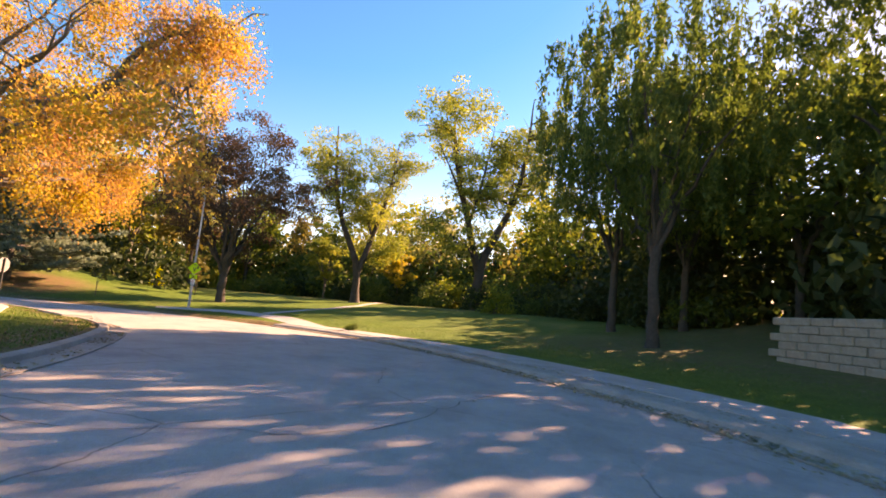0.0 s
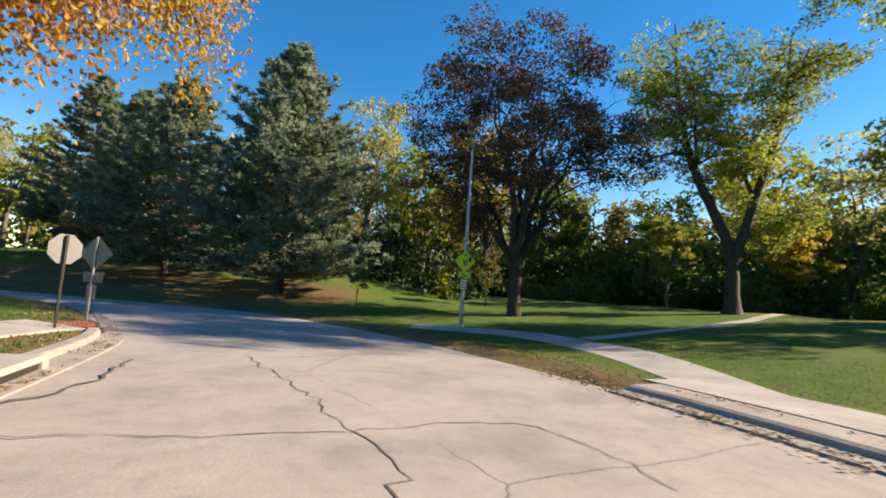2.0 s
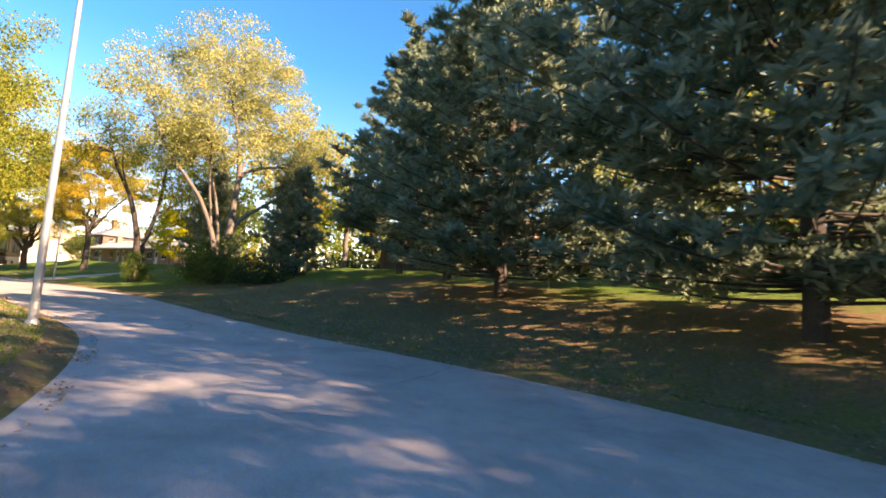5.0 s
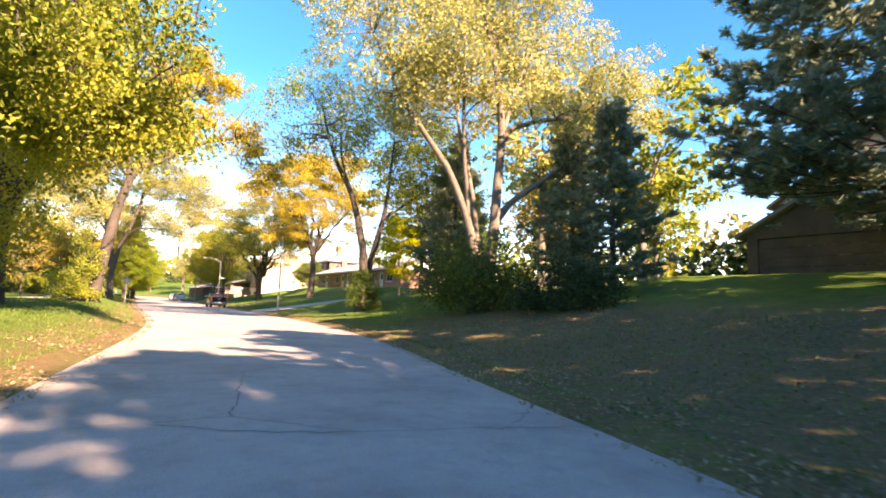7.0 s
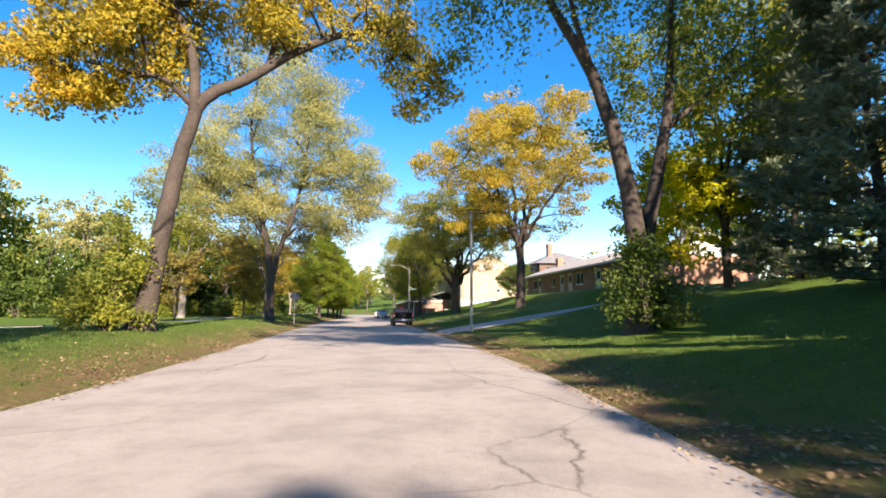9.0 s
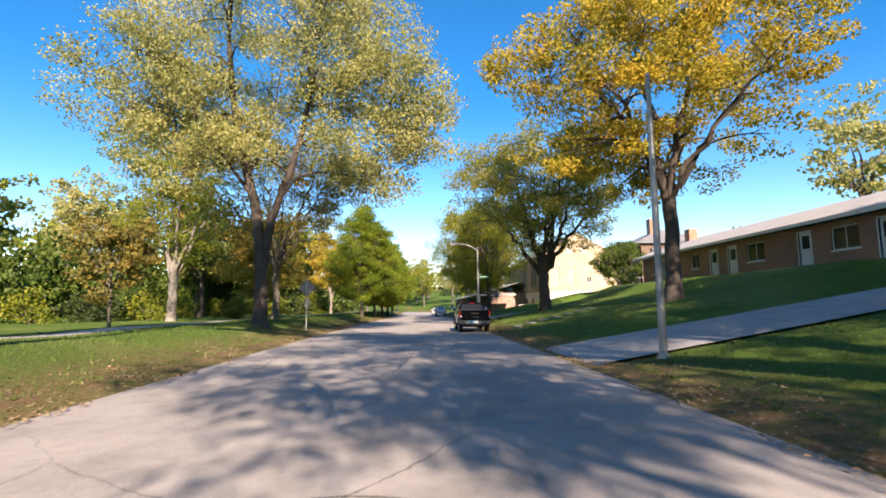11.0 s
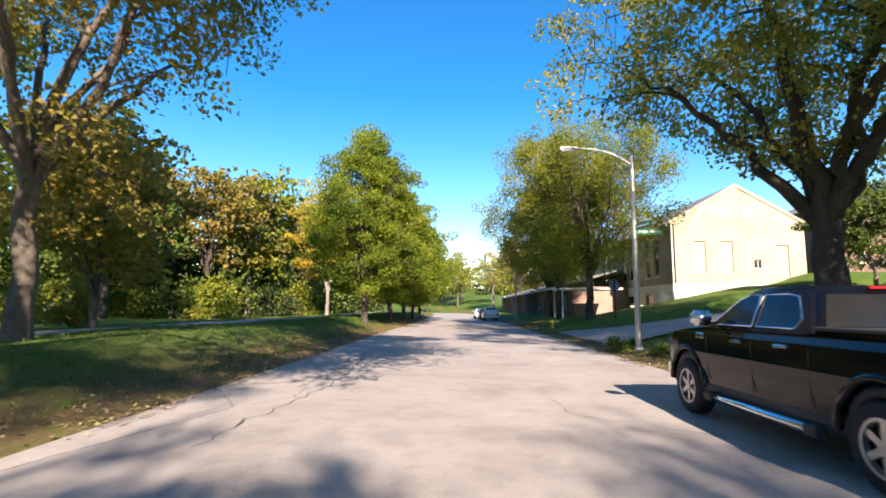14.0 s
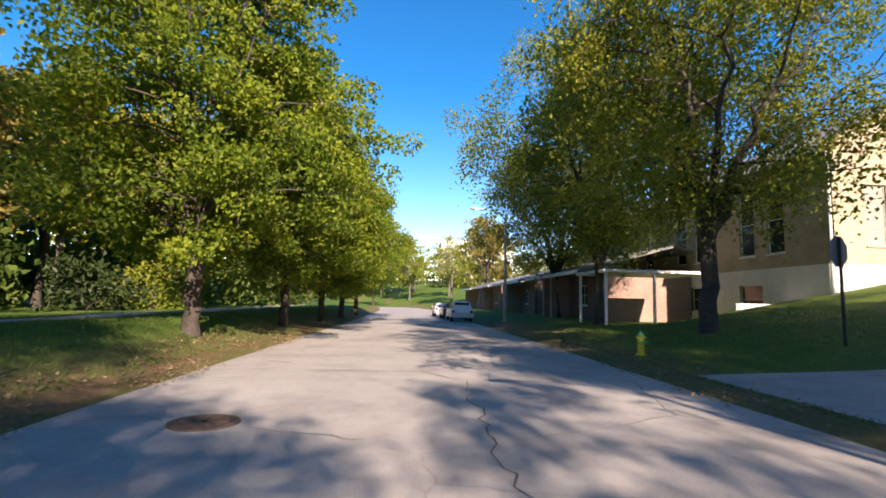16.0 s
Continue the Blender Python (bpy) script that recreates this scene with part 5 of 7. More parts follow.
plate(bm, 0.61, 0.31, 2.62, -0.124, -0.12)
pb = part("arrow_panel", bm, MAT_FLUO, xs)
bm = bmesh.new()
box(bm, -0.17, -0.13, -0.025, 0.17, -0.126, 0.025, pose(0, 0, 2.62, 0, 35, 0))
box(bm, -0.17, -0.13, -0.025, 0.0, -0.126, 0.025, pose(-0.02, 0, 2.54, 0, -10, 0))
part("arrow", bm, MAT_BLACK, pb)
bm = bmesh.new()
plate(bm, 0.31, 0.46, 2.15, -0.124, -0.12)
pc = part("parking_panel", bm, MAT_WHITE, xs)
v, f = tubes([([(0.09 * math.cos(a), -0.128, 2.2 + 0.09 * math.sin(a)) for a in np.linspace(0, 2 * math.pi, 25)], np.full(25, 0.012))], 5)
part("ring", mesh_from("ring", v, f, MAT_RED), None, pc)
bm = bmesh.new()
box(bm, -0.1, -0.127, 1.98, 0.1, -0.1255, 2.02)
part("letter_bar", bm, MAT_RED, pc)
for cz in (3.3, 2.62, 2.15):
    part("bracket", bevelled(-0.1, -0.12, cz - 0.02, 0.1, -0.03, cz + 0.02, w=0.005), MAT_STEEL, xs)


def back_sign(x, y, heading, centre, plates, label):
    """A diamond sign seen from its bare metal back."""
    ob = thing("warning_sign", pose(x, y, ground_z(x, y), 0, 0, heading), label, "traffic sign", "warning signs")
    part("post", bevelled(-0.03, -0.022, -0.2, 0.03, 0.022, centre + 0.5, w=0.006), MAT_STEEL, ob)
    bm = bmesh.new()
    diamond(bm, 0.76, 0.004, centre, 0.03)
    part("diamond_panel", bm, MAT_SIGNBACK, ob)
    for w, h, cz in plates:
        bm = bmesh.new()
        plate(bm, w, h, cz, 0.024, 0.028)
        part("plate", bm, MAT_SIGNBACK, ob)
    for dz in (-0.3, 0.3):
        part("bolt", cyl_bm((0, -0.03, centre + dz), (0, 0.03, centre + dz), 0.012, n=6), MAT_STEEL, ob)
    return ob


back_sign(-13.6, -21.5, -92, 2.15, [(0.62, 0.3, 1.42), (0.3, 0.45, 0.98)], "back of a diamond warning sign with two plates on a post")
back_sign(3.1, 76.0, -4, 2.65, [(0.3, 0.45, 1.75)], "bare metal back of a diamond sign with a lower plate")


def octagon_sign(x, y, heading, h, label, post):
    ob = thing("stop_sign", pose(x, y, ground_z(x, y), 0, 0, heading), label, "stop sign", "stop signs")
    part("post", bevelled(-0.03, -0.03, -0.2, 0.03, 0.03, h + 0.35, w=0.006), post, ob)
    bm = bmesh.new()
    cyl(bm, (0, 0.034, h), (0, 0.04, h), 0.4, n=8)
    bmesh.ops.rotate(bm, verts=bm.verts[:], cent=(0, 0, h), matrix=Matrix.Rotation(radians(22.5), 3, "Y"))
    pan = part("octagon_panel", bm, MAT_SIGNBACK, ob)
    bm = bmesh.new()
    cyl(bm, (0, 0.041, h), (0, 0.043, h), 0.37, n=8)
    bmesh.ops.rotate(bm, verts=bm.verts[:], cent=(0, 0, h), matrix=Matrix.Rotation(radians(22.5), 3, "Y"))
    part("red_face", bm, MAT_RED, pan)
    return ob


octagon_sign(-16.3, -22.7, -32, 2.0, "stop sign on a dark post seen from behind", MAT_BLACK)
octagon_sign(19.3, 104.1, 20, 2.2, "stop sign on a dark post at the side street", MAT_BLACK)
names_ob = thing("street_name_sign", pose(15.5, 90.0, ground_z(15.5, 90.0) + 4.15), "green street name blades on the lamp post", "street sign")
for rz, w in ((4, 0.95), (-78, 0.95)):
    bm = bmesh.new()
    box(bm, 0.06, -0.004, -0.1 + (0.14 if w and rz < 0 else 0), 0.06 + w, 0.004, 0.1 + (0.14 if rz < 0 else 0), pose(0, 0, 0, 0, 0, rz))
    bl = part("blade", bm, MAT_GREENSIGN, names_ob)
    bm = bmesh.new()
    for k, lw_ in enumerate((0.1, 0.22, 0.18, 0.12)):
        x0 = 0.16 + sum((0.1, 0.22, 0.18, 0.12)[:k]) + 0.04 * k
        for yy in (-0.007, 0.007):
            box(bm, x0, yy - 0.002, -0.035 + (0.14 if rz < 0 else 0), x0 + lw_, yy + 0.002, 0.035 + (0.14 if rz < 0 else 0), pose(0, 0, 0, 0, 0, rz))
    part("letter_bars", bm, MAT_WHITE, bl)


def hydrant(x, y):
    ob = thing("fire_hydrant", pose(x, y, ground_z(x, y)), "yellow fire hydrant with a green bonnet on grass", "fire hydrant", "hydrants")
    bm = bmesh.new()
    cyl(bm, (0, 0, -0.1), (0, 0, 0.05), 0.15, n=16)
    cyl(bm, (0, 0, 0.05), (0, 0, 0.5), 0.1, 0.095, 16)
    cyl(bm, (0, 0, 0.5), (0, 0, 0.54), 0.14, n=16)
    part("barrel", bm, MAT_YELLOW, ob)
    bm = bmesh.new()
    cyl(bm, (0, 0, 0.54), (0, 0, 0.66), 0.12, 0.06, 16)
    cyl(bm, (0, 0, 0.66), (0, 0, 0.72), 0.03, n=5)
    part("bonnet", bm, MAT_HYGREEN, ob)
    for a in (0, 120, 240):
        bm = bmesh.new()
        d = Vector((math.cos(radians(a)), math.sin(radians(a)), 0))
        cyl(bm, d * 0.08 + Vector((0, 0, 0.38)), d * 0.17 + Vector((0, 0, 0.38)), 0.06, n=10)
        cyl(bm, d * 0.17 + Vector((0, 0, 0.38)), d * 0.2 + Vector((0, 0, 0.38)), 0.03, n=5)
        part("outlet_cap", bm, MAT_HYGREEN, ob)
    return ob


hydrant(16.0, 107.4)
hydrant(21.6, 92.4)
hydrant(-4.4, 107.0)


# flat stones that climb the bank beside the parked truck
for k in range(7):
    x, y = 16.5 + 0.93 * k, 76.6 + 0.38 * k
    ob = thing("stepping_stone", pose(x, y, ground_z(x, y) + 0.0, 0, -7, 18 + 5 * (k % 3)), "flat pale stone step on the grassy bank", "stone", "steps on the bank")
    part("stone", bevelled(-0.2, -0.42, -0.16, 0.2, 0.42, 0.06, w=0.025), MAT_KERB, ob)

# ---- vehicles ----
MAT_CARBLACK = plain_mat("black_car_paint", (0.004, 0.0045, 0.007), 0.1, 0.0, 0.05)
MAT_CARBLACK.node_tree.nodes["Principled BSDF"].inputs["Specular IOR Level"].default_value = 0.3
MAT_CARWHITE = plain_mat("white_car_paint", (0.72, 0.73, 0.74), 0.2, 0.0, 0.04)
MAT_CARGREY = plain_mat("dark_grey_car_paint", (0.06, 0.065, 0.075), 0.2, 0.3, 0.05)
MAT_CARGLASS = plain_mat("tinted_car_glass", (0.012, 0.014, 0.016), 0.05)
MAT_CARGLASS.node_tree.nodes["Principled BSDF"].inputs["Specular IOR Level"].default_value = 0.3
MAT_CHROME = plain_mat("chrome", (0.75, 0.76, 0.78), 0.12, 1.0, 0.05)
MAT_TYRE = plain_mat("tyre_rubber", (0.02, 0.02, 0.02), 0.85)
MAT_RIM = plain_mat("alloy_rim", (0.45, 0.46, 0.47), 0.3, 0.9)
MAT_TAIL = plain_mat("red_lamp_lens", (0.45, 0.02, 0.02), 0.15)
MAT_LAMP = plain_mat("clear_lamp_lens", (0.7, 0.72, 0.75), 0.1)
MAT_TRIM = plain_mat("black_plastic_trim", (0.03, 0.03, 0.032), 0.6)
SWAP = Matrix(((0, 1, 0, 0), (1, 0, 0, 0), (0, 0, 1, 0), (0, 0, 0, 1)))


def arch(y, r, z0, n=9):
    """Points of a wheel arch from back to front."""
    return [(y - r * math.cos(math.pi * k / (n - 1)), z0 + r * math.sin(math.pi * k / (n - 1)) * 1.02) for k in range(n)]


def wheel(ob, x, y, r, w, side):
    bm = bmesh.new()
    prof = [(r * 0.62, -w / 2), (r * 0.92, -w / 2), (r, -w * 0.34), (r, w * 0.34), (r * 0.92, w / 2), (r * 0.62, w / 2)]
    n = 24
    rings = [[bm.verts.new((x + b, y + a * math.cos(2 * math.pi * k / n), r + a * math.sin(2 * math.pi * k / n))) for k in range(n)] for a, b in prof]
    for p, q in zip(rings, rings[1:]):
        for k in range(n):
            bm.faces.new((p[k], p[(k + 1) % n], q[(k + 1) % n], q[k]))
    bmesh.ops.recalc_face_normals(bm, faces=bm.faces[:])
    wh = part("wheel", bm, MAT_TYRE, ob, "black rubber tyre on a bright rim", True)
    bm = bmesh.new()
    ox = x + side * w * 0.36
    cyl(bm, (x - side * w * 0.2, y, r), (x + side * w * 0.05, y, r), r * 0.62, n=20)
    for k in range(6):
        box(bm, -0.02, -r * 0.085, r * 0.1, 0.025, r * 0.085, r * 0.62, Matrix.Translation((ox, y, r)) @ Matrix.Rotation(math.pi * k / 3, 4, "X"))
    cyl(bm, (ox - side * 0.04, y, r), (ox + side * 0.035, y, r), r * 0.16, n=12)
    for k in range(20):
        a = 2 * math.pi * k / 20
        box(bm, -0.04, -r * 0.11, r * 0.56, 0.03, r * 0.11, r * 0.64, Matrix.Translation((ox, y, r)) @ Matrix.Rotation(a, 4, "X"))
    part("rim", bm, MAT_RIM, wh)


def cabin(bm, y, z0, z1, w0, w1):
    """Glasshouse: a taper from the belt line to the roof. y: rear belt, rear roof, front roof, front belt."""
    a = [bm.verts.new(p) for p in ((-w0, y[0], z0), (w0, y[0], z0), (w0, y[3], z0), (-w0, y[3], z0))]
    b = [bm.verts.new(p) for p in ((-w1, y[1], z1), (w1, y[1], z1), (w1, y[2], z1), (-w1, y[2], z1))]
    bm.faces.new(b)
    for i in range(4):
        bm.faces.new((a[i], a[(i + 1) % 4], b[(i + 1) % 4], b[i]))
    bmesh.ops.recalc_face_normals(bm, faces=bm.faces[:])
    bmesh.ops.bevel(bm, geom=[e for e in bm.edges if all(v.co.z > z0 + 0.01 for v in e.verts)] + [e for e in bm.edges if e.verts[0].co.z != e.verts[1].co.z], offset=0.07, segments=3, affect="EDGES")


def pane_between(p, q, r, s, out, t=0.02):
    """A glass panel through four corners, pushed out a little."""
    bm = bmesh.new()
    o = Vector(out) * 0.012
    vs = [bm.verts.new(Vector(c) + o) for c in (p, q, r, s)]
    f = bm.faces.new(vs)
    ex = bmesh.ops.extrude_face_region(bm, geom=[f])
    bmesh.ops.translate(bm, vec=-Vector(out) * t, verts=[v for v in ex["geom"] if isinstance(v, bmesh.types.BMVert)])
    bmesh.ops.recalc_face_normals(bm, faces=bm.faces[:])
    return bm


def side_point(s, y, z, z0, z1, w0, w1):
    k = (z - z0) / (z1 - z0)
    return (s * (w0 + (w1 - w0) * k), y, z)


def shaped_body(side, half, levels, waist, nose):
    """A side profile drawn out to a body whose flanks swell and whose nose narrows."""
    bm = bmesh.new()
    prism(bm, side, -half, half, SWAP)
    for z in levels:
        bmesh.ops.bisect_plane(bm, geom=bm.verts[:] + bm.edges[:] + bm.faces[:], plane_co=(0, 0, z), plane_no=(0, 0, 1), dist=0.001)
    for y in (0.25, nose, nose + 0.25, nose + 0.45):
        bmesh.ops.bisect_plane(bm, geom=bm.verts[:] + bm.edges[:] + bm.faces[:], plane_co=(0, y, 0), plane_no=(0, 1, 0), dist=0.001)
    for v in bm.verts:
        k = float(np.interp(v.co.z, *waist))
        if v.co.y > nose:
            k -= 0.13 * ((v.co.y - nose) / 0.62) ** 2
        if v.co.y < 0.25:
            k -= 0.03 * (0.25 - v.co.y) / 0.25
        v.co.x *= k
    return bm


def pickup(x, y, scale):
    ob = thing("pickup_truck", pose(x, y, -0.01), "black crew cab pickup truck parked at the kerb", "pickup truck")
    R, wf, wr, low = 0.42, 4.93, 1.18, 0.5
    side = [(0.12, 0.62), (0.06, 0.9), (0.06, 1.40), (0.12, 1.45), (2.0, 1.45), (2.02, 1.39), (4.3, 1.385), (4.45, 1.375), (5.0, 1.33), (5.45, 1.275), (5.68, 1.21), (5.8, 1.08), (5.84, 0.85), (5.82, 0.62), (5.7, 0.5)]
    waist = ((0.45, 0.62, 0.8, 1.0, 1.15, 1.27, 1.36, 1.45), (0.965, 0.985, 1.005, 1.012, 1.005, 0.985, 0.955, 0.945))
    bm = shaped_body(side + arch(wf, 0.53, low)[::-1] + arch(wr, 0.53, low)[::-1], 1.0, (0.62, 0.8, 1.0, 1.15, 1.27, 1.36), waist, 5.2)
    bmesh.ops.bevel(bm, geom=[e for e in bm.edges if min(v.co.z for v in e.verts) > 1.2 and len(e.link_faces) == 2 and e.calc_face_angle(0) > 0.5], offset=0.035, segments=2, affect="EDGES")
    part("body", bm, MAT_CARBLACK, ob, "glossy black painted body")
    bm = bmesh.new()
    belt, roof = 1.375, 1.93
    cabin(bm, (2.02, 2.26, 3.42, 4.42), belt, roof, 0.95, 0.74)
    part("cab_roof", bm, MAT_CARBLACK, ob, "glossy black cab", True)
    ins = dict(z0=belt, z1=roof, w0=0.95, w1=0.74)
    for s in (-1, 1):
        rear = [(2.36, 1.43), (2.26, 1.54), (2.42, 1.80), (2.62, 1.835), (3.06, 1.835), (3.08, 1.43)]
        front = [(3.17, 1.43), (3.16, 1.835), (3.42, 1.83), (3.62, 1.77), (4.02, 1.52), (4.08, 1.43)]
        for shape in (rear, front):
            q = [Vector(side_point(s, a, b, **ins)) + Vector((s * 0.008, 0, 0.003)) for a, b in shape]
            bm = bmesh.new()
            face = bm.faces.new([bm.verts.new(c) for c in q])
            ex = bmesh.ops.extrude_face_region(bm, geom=[face])
            bmesh.ops.translate(bm, vec=(-s * 0.02, 0, -0.005), verts=[v for v in ex["geom"] if isinstance(v, bmesh.types.BMVert)])
            bmesh.ops.recalc_face_normals(bm, faces=bm.faces[:])
            win = part("side_window", bm, MAT_CARGLASS, ob, "dark tinted side window")
            q2 = np.array([tuple(c) for c in q])
            v, f = tubes([(np.vstack([q2, q2[:1]]) + np.array([s * 0.004, 0, 0.001]), np.full(len(q) + 1, 0.009))], 6)
            part("window_trim", mesh_from("window_trim", v, f, MAT_CHROME), None, win)
        for yy in (2.42, 3.36):
            part("door_handle", bevelled(s * 1.0 - 0.02, yy, 1.2, s * 1.0 + 0.03, yy + 0.24, 1.245, w=0.012), MAT_CHROME, ob, "chrome door handle")
        for yy in (2.06, 3.11, 4.24):
            part("door_seam", bevelled(s * 1.006 - 0.004, yy, 0.6, s * 1.006 + 0.004, yy + 0.012, 1.24, w=0.001), MAT_TRIM, ob)
        v, f = tubes([([(s * 1.0, 1.9, 0.4), (s * 1.06, 2.0, 0.4), (s * 1.06, 4.05, 0.4), (s * 1.0, 4.15, 0.4)], [0.04, 0.055, 0.055, 0.04])], 10)
        board = part("running_board", mesh_from("running_board", v, f, MAT_CHROME, True), None, ob, "bright tubular running board")
        for yy in (1.88, 3.99):
            part("end_cap", bevelled(s * 1.06 - 0.065, yy, 0.335, s * 1.06 + 0.065, yy + 0.2, 0.462, w=0.02), MAT_TRIM, board)
        part("rocker", bevelled(s * 0.96 - 0.03, 1.75, 0.42, s * 0.96 + 0.03, 4.36, 0.56, w=0.015), MAT_TRIM, ob)
        m = part("mirror", bevelled(s * 1.02, 3.98, 1.41, s * 1.3, 4.12, 1.63, w=0.04, seg=2), MAT_CHROME, ob, "chrome wing mirror", True)
        part("mirror_arm", bevelled(s * 0.98 - 0.05, 4.02, 1.42, s * 0.98 + 0.09, 4.1, 1.47, w=0.01), MAT_CARBLACK, m)
        part("fender_vent", bevelled(s * 0.99 - 0.015, 4.36, 1.2, s * 0.99 + 0.03, 4.58, 1.29, w=0.012), MAT_CHROME, ob, "small chrome fender vent")
        tl = part("tail_light", bevelled(s * 0.965 - 0.075, 0.02, 0.98, s * 0.955 + 0.035, 0.26, 1.41, w=0.02), MAT_TAIL, ob, "tall red tail light")
        part("reversing_lens", bevelled(s * 0.945 - 0.03, 0.005, 1.02, s * 0.93 + 0.04, 0.03, 1.11, w=0.006), MAT_LAMP, tl)
        part("headlight", bevelled(s * 0.74 - 0.16, 5.55, 0.98, s * 0.74 + 0.16, 5.8, 1.16, w=0.03), MAT_LAMP, ob, "clear headlight")
        for yy in (wf, wr):
            wheel(ob, s * 0.87, yy, R, 0.28, s)
            v, f = tubes([([(s * 0.985, a, b) for a, b in arch(yy, 0.55, low - 0.02, 15)], np.full(15, 0.05))], 8)
            part("arch_lip", mesh_from("arch_lip", v, f, MAT_CARBLACK, True), None, ob)
            v, f = tubes([([(s * 0.9, a, b) for a, b in arch(yy, 0.47, low - 0.06, 13)], np.full(13, 0.075))], 6)
            part("wheel_well", mesh_from("wheel_well", v, f, MAT_TRIM, True), None, ob)
        part("bed_rail", bevelled(s * 0.92 - 0.06, 0.12, 1.43, s * 0.92 + 0.03, 2.0, 1.47, w=0.012), MAT_TRIM, ob)
    part("bed_cover", bevelled(-0.86, 0.15, 1.435, 0.86, 1.98, 1.462, w=0.006), MAT_TRIM, ob, "dark truck bed cover")
    part("rear_window", pane_between((-0.8, 2.055, 1.46), (0.8, 2.055, 1.46), (0.67, 2.2, 1.82), (-0.67, 2.2, 1.82), (0, -1, 0.35)), MAT_CARGLASS, ob, "dark rear window")
    part("brake_light", bevelled(-0.16, 2.2, 1.885, 0.16, 2.26, 1.915, w=0.006), MAT_TAIL, ob)
    part("windscreen", pane_between((-0.84, 4.36, 1.42), (0.84, 4.36, 1.42), (0.66, 3.5, 1.86), (-0.66, 3.5, 1.86), (0, 0.6, 0.7)), MAT_CARGLASS, ob, "sloping windscreen")
    tg = part("tailgate", bevelled(-0.84, 0.02, 0.8, 0.84, 0.1, 1.43, w=0.025, seg=2), MAT_CARBLACK, ob, "black tailgate")
    part("tailgate_handle", bevelled(-0.22, -0.005, 1.0, 0.22, 0.03, 1.035, w=0.008), MAT_CHROME, tg)
    part("spoiler_lip", bevelled(-0.84, -0.01, 1.4, 0.84, 0.12, 1.445, w=0.015), MAT_CARBLACK, tg)
    for k in range(3):
        part("badge", bevelled(-0.24 + k * 0.17, 0.008, 1.21, -0.12 + k * 0.17, 0.026, 1.265, w=0.004), MAT_CAST, tg, "dull red badge block")
    bp = part("rear_bumper", bevelled(-1.0, -0.12, 0.54, 1.0, 0.2, 0.79, w=0.05, seg=3), MAT_CHROME, ob, "chrome rear bumper", True)
    part("plate_bar", bevelled(-0.16, -0.135, 0.6, 0.16, -0.115, 0.76, w=0.004), MAT_WHITE, bp, "plain pale number plate")
    for s in (-1, 1):
        part("step_recess", bevelled(s * 0.8 - 0.16, -0.128, 0.6, s * 0.8 + 0.16, -0.1, 0.72, w=0.01), MAT_TRIM, bp)
    part("tow_hitch", bevelled(-0.06, -0.22, 0.4, 0.06, 0.2, 0.48, w=0.01), MAT_TRIM, ob)
    part("exhaust", cyl_bm((0.55, -0.02, 0.42), (0.55, 0.6, 0.42), 0.045, n=12), MAT_CHROME, ob)
    part("front_bumper", bevelled(-0.9, 5.7, 0.48, 0.9, 5.93, 0.76, w=0.06, seg=2), MAT_CHROME, ob)
    part("grille", bevelled(-0.55, 5.76, 0.8, 0.55, 5.88, 1.17, w=0.03), MAT_CHROME, ob)
    part("underbody", bevelled(-0.8, 0.3, 0.34, 0.8, 5.6, 0.6, w=0.02), MAT_TRIM, ob)
    ob.scale = (scale, scale, scale)
    return ob


